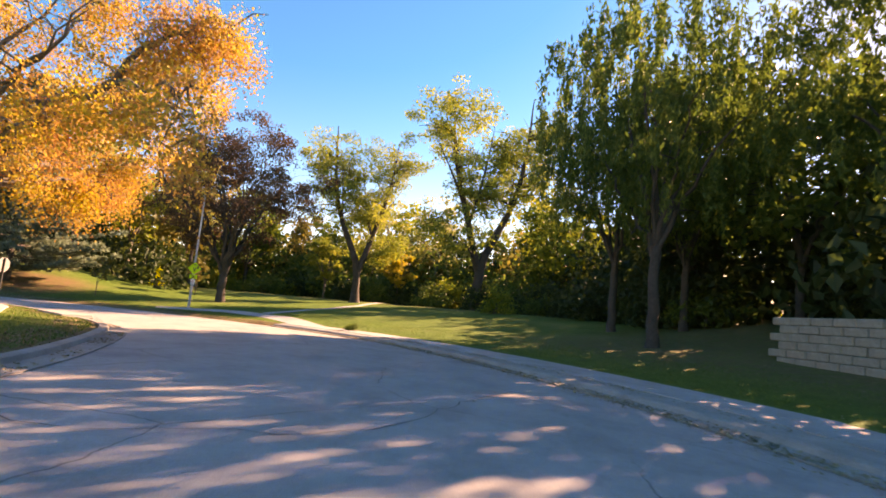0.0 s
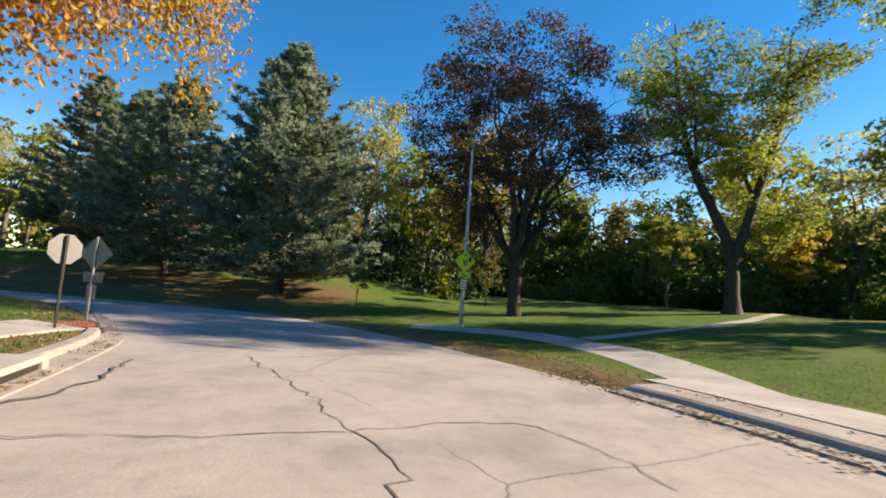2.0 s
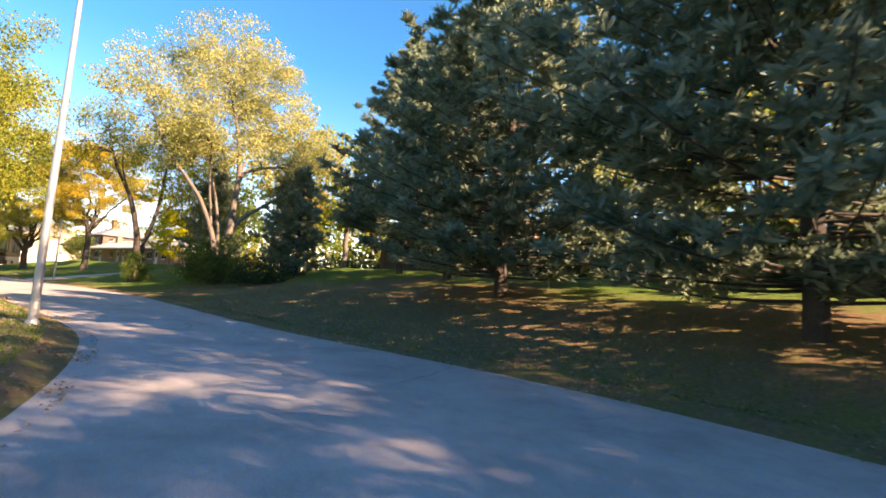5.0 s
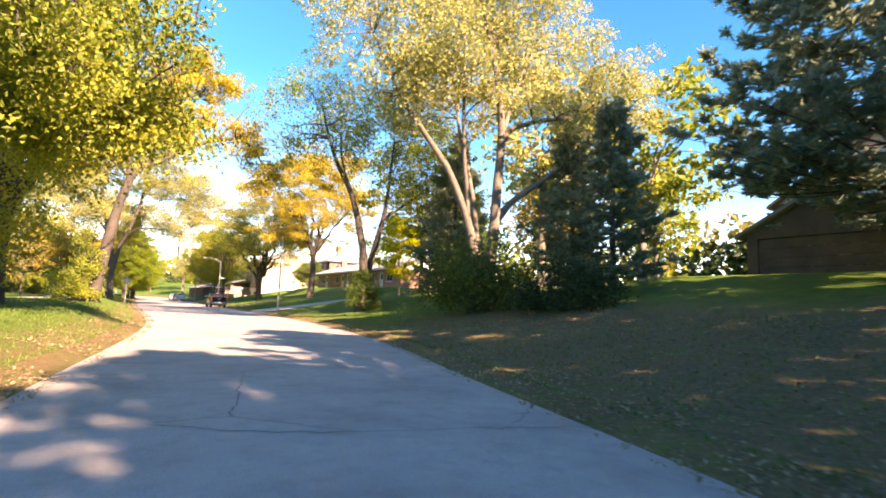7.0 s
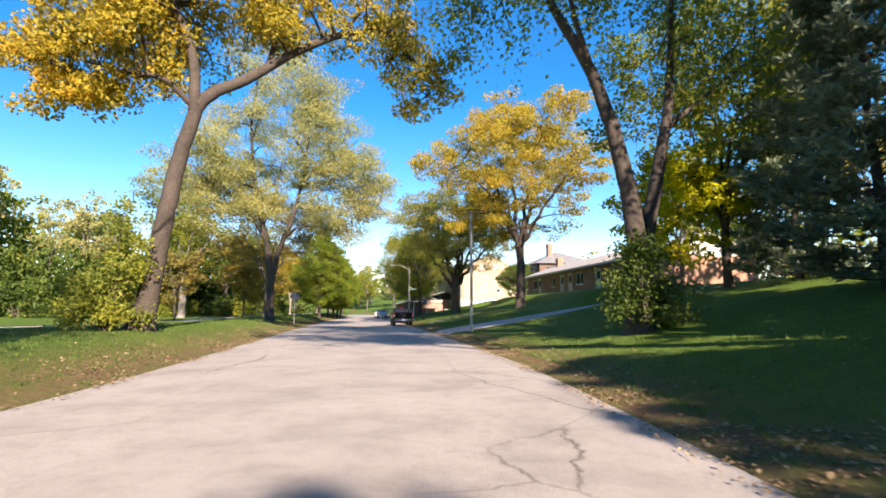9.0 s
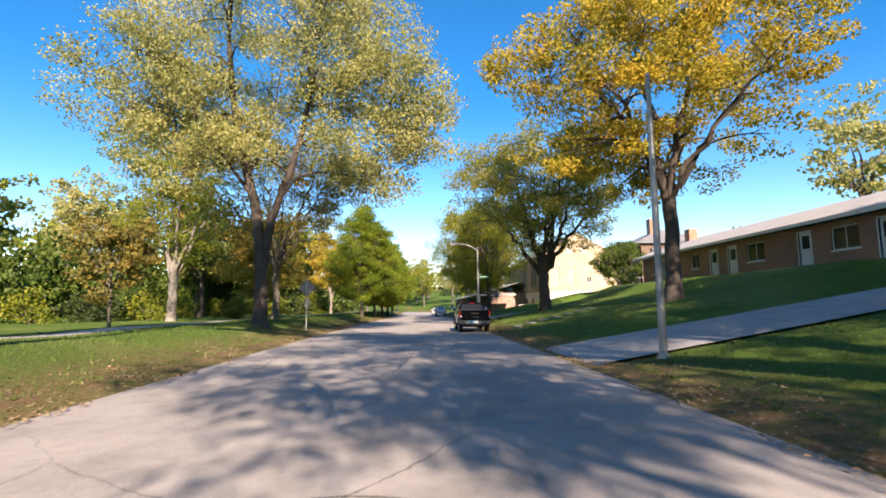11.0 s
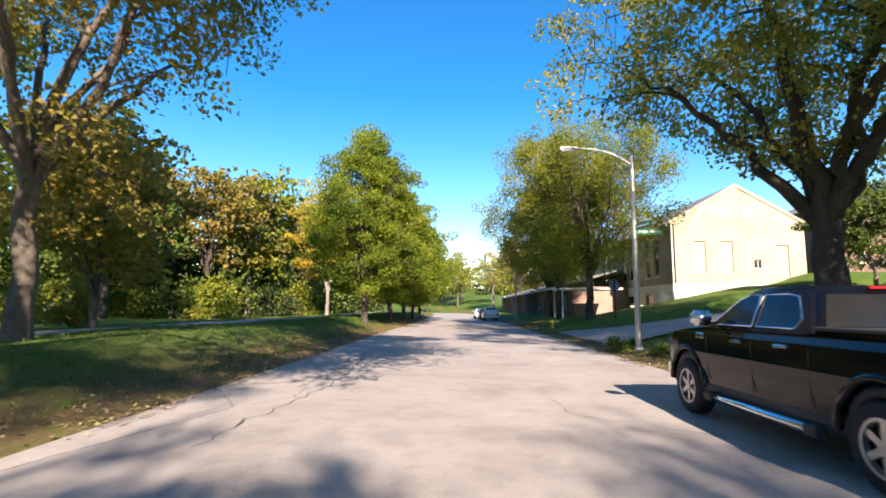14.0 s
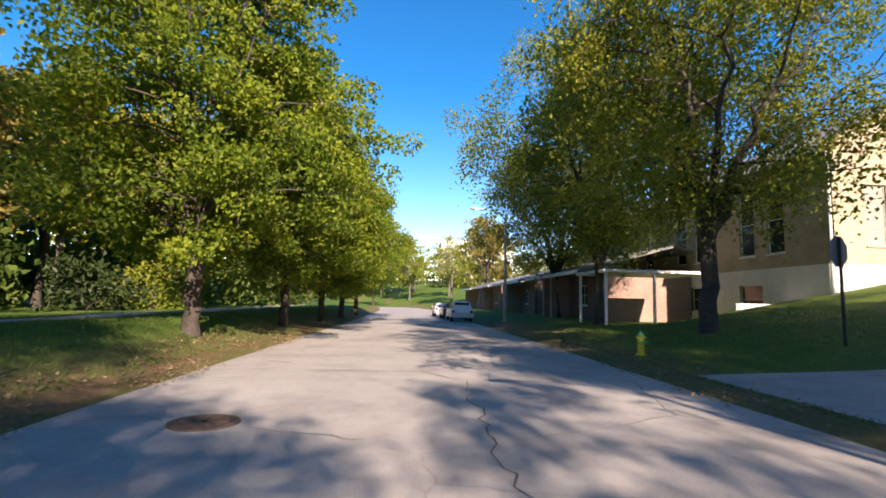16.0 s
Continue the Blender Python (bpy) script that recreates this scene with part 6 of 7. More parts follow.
def car(x, y, heading, paint, label, suv=False):
    ob = thing("car", pose(x, y, 0.0, 0, 0, heading), label, "car", "parked cars")
    W, R, wf, wr, low = 0.9, 0.33, 3.75, 0.95, 0.36
    top = 1.62 if suv else 1.44
    side = [(0.05, 0.45), (0.0, 0.75), (0.12, 0.98), (1.0, 1.0), (3.3, 0.98), (4.45, 0.82), (4.6, 0.62), (4.58, 0.38)]
    bm = bmesh.new()
    prism(bm, side + arch(wf, 0.4, low)[::-1] + arch(wr, 0.4, low)[::-1], -W, W, SWAP)
    bmesh.ops.bevel(bm, geom=[e for e in bm.edges if abs(e.verts[0].co.x - e.verts[1].co.x) < 1e-4 and min(v.co.z for v in e.verts) > 0.6], offset=0.06, segments=2, affect="EDGES")
    part("body", bm, paint, ob)
    yb = (0.15, 0.5, 2.35, 3.35) if suv else (0.5, 1.15, 2.35, 3.35)
    bm = bmesh.new()
    cabin(bm, yb, 0.97, top, 0.84, 0.64)
    part("roof", bm, paint, ob)
    ins = dict(z0=0.97, z1=top, w0=0.84, w1=0.64)
    zt = top - 0.09
    for s in (-1, 1):
        for a, b, c, d in ((yb[0] + 0.3, yb[1] + 0.12, 1.75, 1.75), (1.82, 1.82, yb[2] - 0.02, yb[3] - 0.25)):
            part("side_window", pane_between(side_point(s, a, 1.0, **ins), side_point(s, b, zt, **ins), side_point(s, c, zt, **ins), side_point(s, d, 1.0, **ins), (s, 0, 0.3)), MAT_CARGLASS, ob)
        for yy in (wf, wr):
            wheel(ob, s * 0.78, yy, R, 0.22, s)
        part("tail_light", bevelled(s * 0.72 - 0.12, -0.02, 0.72, s * 0.72 + 0.14, 0.1, 0.9, w=0.02), MAT_TAIL, ob)
        part("headlight", bevelled(s * 0.66 - 0.16, 4.4, 0.62, s * 0.66 + 0.18, 4.58, 0.76, w=0.03), MAT_LAMP, ob)
        part("mirror", bevelled(s * 0.88, 3.0, 0.98, s * 1.02, 3.1, 1.1, w=0.02), paint, ob)
    part("rear_window", pane_between((-0.66, yb[0] + 0.06, 1.02), (0.66, yb[0] + 0.06, 1.02), (0.55, yb[1] - 0.05, zt), (-0.55, yb[1] - 0.05, zt), (0, -0.7, 0.6)), MAT_CARGLASS, ob)
    part("windscreen", pane_between((-0.7, yb[3] - 0.1, 1.0), (0.7, yb[3] - 0.1, 1.0), (0.56, yb[2] + 0.06, zt), (-0.56, yb[2] + 0.06, zt), (0, 0.6, 0.7)), MAT_CARGLASS, ob)
    part("bumper", bevelled(-0.86, -0.06, 0.34, 0.86, 0.2, 0.6, w=0.05, seg=2), paint, ob)
    part("plate_bar", bevelled(-0.16, -0.075, 0.6, 0.16, -0.02, 0.72, w=0.004), MAT_WHITE, ob)
    return ob


pickup(13.6, 75.45, 0.96)
car(14.0, 133.2, 0, MAT_CARWHITE, "white hatchback parked at the kerb", True)
car(13.9, 139.4, 0, MAT_CARGREY, "dark grey car parked at the kerb")
car(13.6, 146.0, 0, MAT_CARWHITE, "white saloon car parked at the kerb")

# ---- buildings ----
def wall_mesh(length, height, th, openings, mat, top=None):
    """A wall along local x, its face at y = 0 and its thickness behind; openings (x0, z0, x1, z1) go through it."""
    bm = bmesh.new()
    us = sorted({0, length, *[o[0] for o in openings], *[o[2] for o in openings]})
    vs = sorted({0, height, *[o[1] for o in openings], *[o[3] for o in openings]})
    for u0, u1 in zip(us, us[1:]):
        for v0, v1 in zip(vs, vs[1:]):
            c = ((u0 + u1) / 2, (v0 + v1) / 2)
            if not any(o[0] < c[0] < o[2] and o[1] < c[1] < o[3] for o in openings):
                box(bm, u0, 0, v0, u1, th, v1)
    if top:
        prism(bm, [(0, height), (length, height), (length / 2, top)], 0, th)
    bmesh.ops.remove_doubles(bm, verts=bm.verts[:], dist=0.0005)
    return bm


def add_window(ob, m, x0, z0, x1, z1, th=0.25, bars=(1, 1), sill=True, frame_mat=None, glass=None):
    """A window set back in its opening: frame, pane and sill."""
    fm = frame_mat or MAT_WHITE
    bm = bmesh.new()
    f, d = 0.06, 0.09
    for a in ((x0, z0, x0 + f, z1), (x1 - f, z0, x1, z1), (x0 + f, z0, x1 - f, z0 + f), (x0 + f, z1 - f, x1 - f, z1)):
        box(bm, a[0], d, a[1], a[2], d + 0.07, a[3], m)
    for k in range(1, bars[0] + 1):
        xx = x0 + (x1 - x0) * k / (bars[0] + 1)
        box(bm, xx - 0.02, d + 0.005, z0 + f, xx + 0.02, d + 0.06, z1 - f, m)
    for k in range(1, bars[1] + 1):
        zz = z0 + (z1 - z0) * k / (bars[1] + 1)
        box(bm, x0 + f, d + 0.01, zz - 0.02, x1 - f, d + 0.055, zz + 0.02, m)
    w = part("window", bm, fm, ob)
    bm = bmesh.new()
    box(bm, x0 + f, d + 0.03, z0 + f, x1 - f, d + 0.04, z1 - f, m)
    part("pane", bm, glass or MAT_GLASS, w)
    if sill:
        bm = bmesh.new()
        box(bm, x0 - 0.06, -0.05, z0 - 0.08, x1 + 0.06, d, z0 - 0.003, m)
        part("sill", bm, fm, w)


def add_door(ob, m, x0, z1, mat, w=0.95):
    bm = bmesh.new()
    box(bm, x0, 0.08, 0.02, x0 + w, 0.14, z1, m)
    d = part("door", bm, mat, ob, "panelled white door")
    bm = bmesh.new()
    box(bm, x0 + 0.2, 0.06, z1 - 0.95, x0 + w - 0.2, 0.09, z1 - 0.2, m)
    part("pane", bm, MAT_GLASS, d)
    bm = bmesh.new()
    for a in ((x0 - 0.08, x0), (x0 + w, x0 + w + 0.08)):
        box(bm, a[0], -0.02, 0, a[1], 0.12, z1 + 0.08, m)
    box(bm, x0, -0.02, z1, x0 + w, 0.12, z1 + 0.08, m)
    part("door_frame", bm, MAT_WHITE, d)
    bm = bmesh.new()
    cyl(bm, m @ Vector((x0 + w - 0.1, 0.02, 1.0)), m @ Vector((x0 + w - 0.1, 0.09, 1.0)), 0.03, n=8)
    part("handle", bm, MAT_STEEL, d)


WEST = Matrix.Rotation(-math.pi / 2, 4, "Z")  # local x runs to -y, the face looks to -x


def ranch_house():
    z, y1, y0, xf, xb = 3.55, 93.5, 62.0, 32.5, 41.0
    L, H = y1 - y0, 2.45
    ob = thing("brick_ranch_house", Matrix.Translation((xf, y1, z)), "long low red brick house with a pale roof", "house")
    wins, doors = [], []
    for u in (2.9, 17.1, 24.3, 29.2):
        wins.append((u - 0.9, 0.85, u + 0.9, 2.1))
    wins += [(9.0, 0.9, 10.2, 2.1)]
    for u in (4.7, 12.3, 14.6, 21.5, 26.8):
        doors.append((u - 0.48, 0.02, u + 0.47, 2.12))
    part("front_wall", wall_shift(wall_mesh(L, H, 0.25, wins + doors, MAT_BRICK), WEST), MAT_BRICK, ob, "red brick front wall")
    for w in wins:
        add_window(ob, WEST, *w, bars=(1, 0))
    for d in doors:
        add_door(ob, WEST, d[0], d[3], MAT_WHITE)
    bm = bmesh.new()
    box(bm, 0.25, -0.25, 0, xb - xf, 0, H)
    part("end_wall", bm, MAT_BRICK, ob)
    bm = bmesh.new()
    box(bm, 0.25, -L, 0, xb - xf, -L + 0.25, H)
    part("end_wall", bm, MAT_BRICK, ob)
    bm = bmesh.new()
    box(bm, xb - xf, -L, 0, xb - xf + 0.25, 0, H)
    part("back_wall", bm, MAT_BRICK, ob)
    bm = bmesh.new()
    o = 0.7
    D = xb - xf
    prism(bm, [(-o, H - 0.02), (D / 2, H + 1.75), (D + o, H - 0.02), (D + o, H + 0.14), (D / 2, H + 1.93), (-o, H + 0.14)], -L - o, o)
    part("roof", bm, MAT_ROOF_PALE, ob, "pale grey shingle roof")
    bm = bmesh.new()
    prism(bm, [(0, H), (D, H), (D / 2, H + 1.72)], -0.24, -0.02)
    part("gable", bm, MAT_WHITE, ob)
    bm = bmesh.new()
    prism(bm, [(0, H), (D, H), (D / 2, H + 1.72)], -L + 0.02, -L + 0.24)
    part("gable", bm, MAT_WHITE, ob)
    bm = bmesh.new()
    box(bm, -o - 0.04, -L - o, H - 0.05, -o + 0.02, o, H + 0.15)
    part("fascia", bm, MAT_WHITE, ob)
    part("chimney", bevelled(3.2, -3.2, H + 0.8, 4.0, -2.3, H + 2.7, w=0.02), MAT_BRICK, ob)
    return ob


def wall_shift(bm, m):
    bmesh.ops.transform(bm, matrix=m, verts=bm.verts[:])
    return bm


ranch_house()


def hall():
    """Tan brick hall with a gable to the street corner."""
    x0, x1, y0, y1, z, H, P = 26.6, 37.2, 112.5, 141.0, 0.6, 7.7, 10.7
    ob = thing("brick_hall", Matrix.Translation((x0, y0, z)), "tan brick hall with a gable and a white base", "building")
    tall = [(1.75, 3.7, 2.75, 6.3), (3.9, 3.7, 4.9, 6.3), (8.3, 3.4, 9.3, 6.0)]
    small = [(6.5, 4.1, 7.2, 4.85)]
    part("gable_wall", wall_mesh(x1 - x0, H, 0.3, tall + small, MAT_TAN, P), MAT_TAN, ob, "sunlit tan brick gable")
    panel = plain_mat("grey_infill_and_vent_shade", (0.36, 0.34, 0.28), 0.7)
    for w in tall:
        add_window(ob, Matrix(), *w, bars=(0, 6), glass=panel, frame_mat=panel)
    for w in small:
        add_window(ob, Matrix(), *w, bars=(1, 0), sill=False)
    Ls = y1 - y0
    m = Matrix.Translation((0, Ls, 0)) @ WEST
    side = [(Ls - u - 1.1, 3.6, Ls - u, 6.8) for u in (2.4, 4.4, 8.5, 10.5, 14.6, 16.6, 21)]
    low = [(Ls - 5.6, 0.75, Ls - 3.9, 2.15), (Ls - 10, 0.75, Ls - 8.3, 2.15), (Ls - 15, 0.75, Ls - 13.3, 2.15)]
    part("side_wall", wall_shift(wall_mesh(Ls, H, 0.3, side + low, MAT_TAN), m), MAT_TAN, ob, "tan brick side wall in shade")
    for w in side:
        add_window(ob, m, *w, bars=(0, 1), sill=True)
    for w in low:
        add_window(ob, m, *w, bars=(0, 1))
    # white painted base, a little proud of the brick
    bm = bmesh.new()
    box(bm, -0.03, -0.03, -1.2, x1 - x0, -0.003, 2.9)
    part("painted_base", bm, MAT_WHITE, ob, "white painted base")
    bm = wall_shift(wall_mesh(Ls - 0.01, 4.1, 0.027, [(a, b + 1.2, c, d + 1.2) for a, b, c, d in low], MAT_WHITE), Matrix.Translation((-0.031, 0, -1.2)) @ m)
    part("painted_base", bm, MAT_WHITE, ob, "white painted base")
    bm = bmesh.new()
    box(bm, x1 - x0 - 0.3, 0.3, -1, x1 - x0, Ls, H)
    part("far_wall", bm, MAT_TAN, ob)
    bm = bmesh.new()
    box(bm, 0, Ls - 0.3, -1, x1 - x0, Ls, H)
    part("back_wall", bm, MAT_TAN, ob)
    W = x1 - x0
    bm = bmesh.new()
    k = (P - H) / (W / 2)
    prism(bm, [(-0.3, H - 0.3 * k), (W / 2, P), (W + 0.3, H - 0.3 * k), (W + 0.3, H - 0.3 * k + 0.2), (W / 2, P + 0.22), (-0.3, H - 0.3 * k + 0.2)], 0.15, Ls + 0.2)
    part("roof", bm, MAT_ROOF_GREY, ob)
    bm = bmesh.new()
    prism(bm, [(-0.12, H - 0.12 * k), (W / 2, P), (W + 0.12, H - 0.12 * k), (W + 0.12, H - 0.12 * k + 0.24), (W / 2, P + 0.27), (-0.12, H - 0.12 * k + 0.24)], -0.08, 0.148)
    part("coping", bm, MAT_TAN, ob, "tan gable coping")
    part("downpipe", cyl_bm((0.05, -0.1, -0.8), (0.05, -0.1, H), 0.06, n=8), MAT_WHITE, ob)
    # pale louvred vents under the peak; grey backing stands for shade between the slats
    for u in (3.7, 5.7):
        vent = part("gable_vent", bevelled(u, -0.05, 8.1, u + 0.8, -0.004, 9.0, w=0.012), panel, ob, "white louvred vent")
        for q in range(6):
            part("slat", bevelled(u + 0.08, -0.075, 8.2 + q * 0.125, u + 0.72, -0.052, 8.27 + q * 0.125, w=0.004), MAT_WHITE, vent)
    part("low_wall", bevelled(-2.6, 2.2, -1.2, -0.1, 2.5, 1.2, w=0.02), MAT_WHITE, ob)
    return ob


hall()


def rowhouse(y, n):
    ob = thing("brick_row_house", pose(21.0, y + 12.5, 0.65), "single-storey brick row house with a low grey roof", "house", "row houses")
    L, H, D = 12.0, 3.0, 9.0
    wins = [(1.2, 0.9, 2.6, 2.2), (8.2, 0.9, 9.6, 2.2)]
    doors = [(4.6, 0.02, 5.55, 2.1)]
    part("front_wall", wall_shift(wall_mesh(L, H, 0.25, wins + doors, MAT_BRICK_DARK), WEST), MAT_BRICK_DARK, ob)
    for w in wins:
        add_window(ob, WEST, *w)
    add_door(ob, WEST, doors[0][0], 2.1, MAT_TIMBER)
    bm = bmesh.new()
    box(bm, 0.25, -L, 0, D, -L + 0.25, H)
    part("end_wall", bm, MAT_BRICK_PINK, ob, "pinkish brick end wall")
    bm = bmesh.new()
    box(bm, 0.25, -0.25, 0, D, 0, H)
    part("end_wall", bm, MAT_BRICK_PINK, ob)
    bm = bmesh.new()
    box(bm, -1.3, -4.3, 0, 0, -3.9, H - 0.2)
    part("porch_pier", bm, MAT_BRICK_PINK, ob, "pink brick porch pier")
    bm = bmesh.new()
    box(bm, -1.3, -6.2, 0, 0, -5.8, H - 0.2)
    part("porch_pier", bm, MAT_BRICK_PINK, ob, "pink brick porch pier")
    bm = bmesh.new()
    prism(bm, [(-1.6, H - 0.2), (D / 2, H + 1.5), (D + 0.5, H - 0.05), (D + 0.5, H + 0.1), (D / 2, H + 1.65), (-1.6, H - 0.05)], -L - 0.3, 0.3)
    part("roof", bm, MAT_ROOF_GREY, ob)
    bm = bmesh.new()
    box(bm, -1.66, -L - 0.3, H - 0.24, -1.6, 0.3, H - 0.02)
    part("fascia", bm, MAT_WHITE, ob)
    return ob


for k, yy in enumerate((122, 137, 152, 167)):
    rowhouse(yy, k)
porch = thing("porch_canopy", pose(21.0, 118.2, 0.8), "white flat porch canopy on thin posts", "canopy")
part("roof", bevelled(-2.4, -1.8, 2.35, 3.0, 2.0, 2.5, w=0.02), MAT_WHITE, porch)
for a in ((-2.2, -1.6), (-2.2, 1.8), (0.2, -1.6)):
    part("post", bevelled(a[0] - 0.06, a[1] - 0.06, -0.3, a[0] + 0.06, a[1] + 0.06, 2.352, w=0.01), MAT_WHITE, porch)


def big_house(x, y, w, d, z, H, top, mat, roof, label, wins):
    ob = thing("house", Matrix.Translation((x, y, z)), label, "house")
    m = Matrix.Translation((0, d, 0)) @ WEST
    rows = [(u, v, u + 1.1, v + 1.5) for u in wins for v in (1.0, 3.8) if v + 1.5 < H]
    rowsf = [(u, v, u + 1.1, v + 1.5) for u in np.arange(1.5, w - 1.5, 2.8) for v in (1.0, 3.8) if v + 1.5 < H]
    part("side_wall", wall_shift(wall_mesh(d, H, 0.3, [tuple(r) for r in rows], mat), m), mat, ob)
    part("front_wall", wall_mesh(w, H, 0.3, [tuple(r) for r in rowsf], mat), mat, ob)
    for r in rows:
        add_window(ob, m, *r)
    for r in rowsf:
        add_window(ob, Matrix(), *r)
    bm = bmesh.new()
    box(bm, w - 0.3, 0.3, 0, w, d, H)
    part("back_wall", bm, mat, ob)
    bm = bmesh.new()
    box(bm, 0.3, d - 0.3, 0, w - 0.3, d, H)
    part("back_wall", bm, mat, ob)
    bm = bmesh.new()
    o = 0.6
    a = [bm.verts.new(p) for p in ((-o, -o, H), (w + o, -o, H), (w + o, d + o, H), (-o, d + o, H))]
    r = min(w, d) * 0.5
    b = [bm.verts.new(p) for p in (((r, d / 2, top), (w - r, d / 2, top)) if w > d else ((w / 2, r, top), (w / 2, d - r, top)))]
    if w > d:
        fs = [(a[0], a[1], b[1], b[0]), (a[1], a[2], b[1]), (a[2], a[3], b[0], b[1]), (a[3], a[0], b[0])]
    else:
        fs = [(a[0], a[1], b[0]), (a[1], a[2], b[1], b[0]), (a[2], a[3], b[1]), (a[3], a[0], b[0], b[1])]
    for q in fs:
        bm.faces.new(q)
    bm.faces.new(a[::-1])
    part("roof", bm, roof, ob)
    part("chimney", bevelled(w * 0.28, d * 0.3, H, w * 0.28 + 0.9, d * 0.3 + 1.2, top + 1.4, w=0.02), MAT_BRICK, ob)
    return ob


big_house(41.5, 114.5, 11.5, 10.5, 4.4, 5.9, 8.6, MAT_BRICK_BROWN, MAT_ROOF_GREY, "two-storey dark brick house on the rise", (1.5, 4.4, 7.6))
rail = thing("railing", pose(38.2, 112.0, 3.4), "metal railing on a concrete wall", "railing")
part("wall", bevelled(0, -0.15, -1.5, 9, 0.15, 0.9, w=0.02), MAT_CONC, rail)
for k in range(10):
    part("baluster", cyl_bm((0.1 + k * 0.97, 0, 0.9), (0.1 + k * 0.97, 0, 1.9), 0.025, n=6), MAT_STEEL, rail)
part("top_rail", cyl_bm((0.05, 0, 1.9), (8.95, 0, 1.9), 0.03, n=6), MAT_STEEL, rail)


def tudor():
    ob = thing("tudor_house", Matrix.Translation((42, 9, 4.2)), "two-storey house with off-white stucco and dark timbers", "house")
    W, D, H, P = 10.0, 12.0, 5.6, 9.5
    m = Matrix.Translation((0, D, 0)) @ WEST
    wins = [(1.5, 3.4, 2.7, 4.8), (5.2, 3.4, 6.4, 4.8), (9, 3.4, 10.2, 4.8), (2, 0.8, 3.4, 2.2), (8, 0.8, 9.4, 2.2)]
    part("front_wall", wall_shift(wall_mesh(D, H, 0.3, wins, MAT_STUCCO, P), m), MAT_STUCCO, ob)
    for w in wins:
        add_window(ob, m, *w)
    bm = bmesh.new()
    for u in (0.1, 3.4, 4.6, 7.2, 8.4, 11.7):
        box(bm, u, -0.04, 2.7, u + 0.2, -0.003, H, m)
    for v in (2.6, 5.3):
        box(bm, 0, -0.045, v, D, -0.003, v + 0.22, m)
    part("timber_framing", bm, MAT_TIMBER, ob, "dark brown timber framing")
    bm = bmesh.new()
    box(bm, 0.3, 0, 0, W, 0.3, H)
    part("side_wall", bm, MAT_STUCCO, ob)
    bm = bmesh.new()
    box(bm, 0.3, D - 0.3, 0, W, D, H)
    part("side_wall", bm, MAT_STUCCO, ob)
    bm = bmesh.new()
    k = (P - H) / (D / 2)
    prism(bm, [(-0.6, H - 0.6 * k), (D / 2, P), (D + 0.6, H - 0.6 * k), (D + 0.6, H - 0.6 * k + 0.22), (D / 2, P + 0.24), (-0.6, H - 0.6 * k + 0.22)], -0.6, W, m)
    part("roof", bm, MAT_ROOF_RED, ob, "reddish brown roof")
    g = thing("garage", Matrix.Translation((34.6, 11.0, 4.0)), "dark brown boarded garage under a low gable", "garage")
    D2, H2, P2 = 8.5, 2.6, 4.9
    m2 = Matrix.Translation((0, D2, 0)) @ WEST
    part("front_wall", wall_shift(wall_mesh(D2, H2, 0.3, [(0.6, 0.0, 7.9, 2.3)], MAT_TIMBER, P2), m2), MAT_TIMBER, g)
    bm = bmesh.new()
    for k2 in range(4):
        box(bm, 0.62, 0.12, 0.02 + k2 * 0.57, 7.88, 0.17, 0.57 + k2 * 0.57, m2)
    part("garage_door", bm, MAT_TIMBER, g, "dark brown panelled garage door")
    bm = bmesh.new()
    box(bm, 0.3, 0, 0, 7, 0.3, H2)
    part("side_wall", bm, MAT_TIMBER, g)
    bm = bmesh.new()
    box(bm, 0.3, D2 - 0.3, 0, 7, D2, H2)
    part("side_wall", bm, MAT_TIMBER, g)
    bm = bmesh.new()
    k = (P2 - H2) / (D2 / 2)
    prism(bm, [(-0.5, H2 - 0.5 * k), (D2 / 2, P2), (D2 + 0.5, H2 - 0.5 * k), (D2 + 0.5, H2 - 0.5 * k + 0.2), (D2 / 2, P2 + 0.22), (-0.5, H2 - 0.5 * k + 0.2)], -0.5, 7.2, m2)
    part("roof", bm, MAT_ROOF_GREY, g, "grey shingle roof")


tudor()
fence = thing("picket_fence", pose(0, 0, 0), "weathered grey board fence on the bank", "fence")
picket = bpy.data.meshes.new("board")
bm = bevelled(-0.07, -0.012, 0, 0.07, 0.012, 1.5, w=0.006)
bm.to_mesh(picket)
bm.free()
picket.materials.append(MAT_TIMBER)
for k in range(64):
    x, y = 35.6 + 0.02 * k, 10.0 - 0.19 * k
    ob = part("board", picket, None, fence)
    ob.matrix_local = pose(x, y, ground_z(x, y) - 0.05, 0, 0, 95)
tower = thing("office_block", pose(28, 330, 8), "distant white office block", "building")
part("walls", wall_mesh(34, 22, 0.4, [(2 + 4 * i, 2 + 4 * j, 4.6 + 4 * i, 4.2 + 4 * j) for i in range(8) for j in range(5)], MAT_WHITE), MAT_WHITE, tower)
bm = bmesh.new()
box(bm, 0.2, 0.45, 0, 33.8, 20, 21.9)
part("core", bm, MAT_ROOF_GREY, tower)

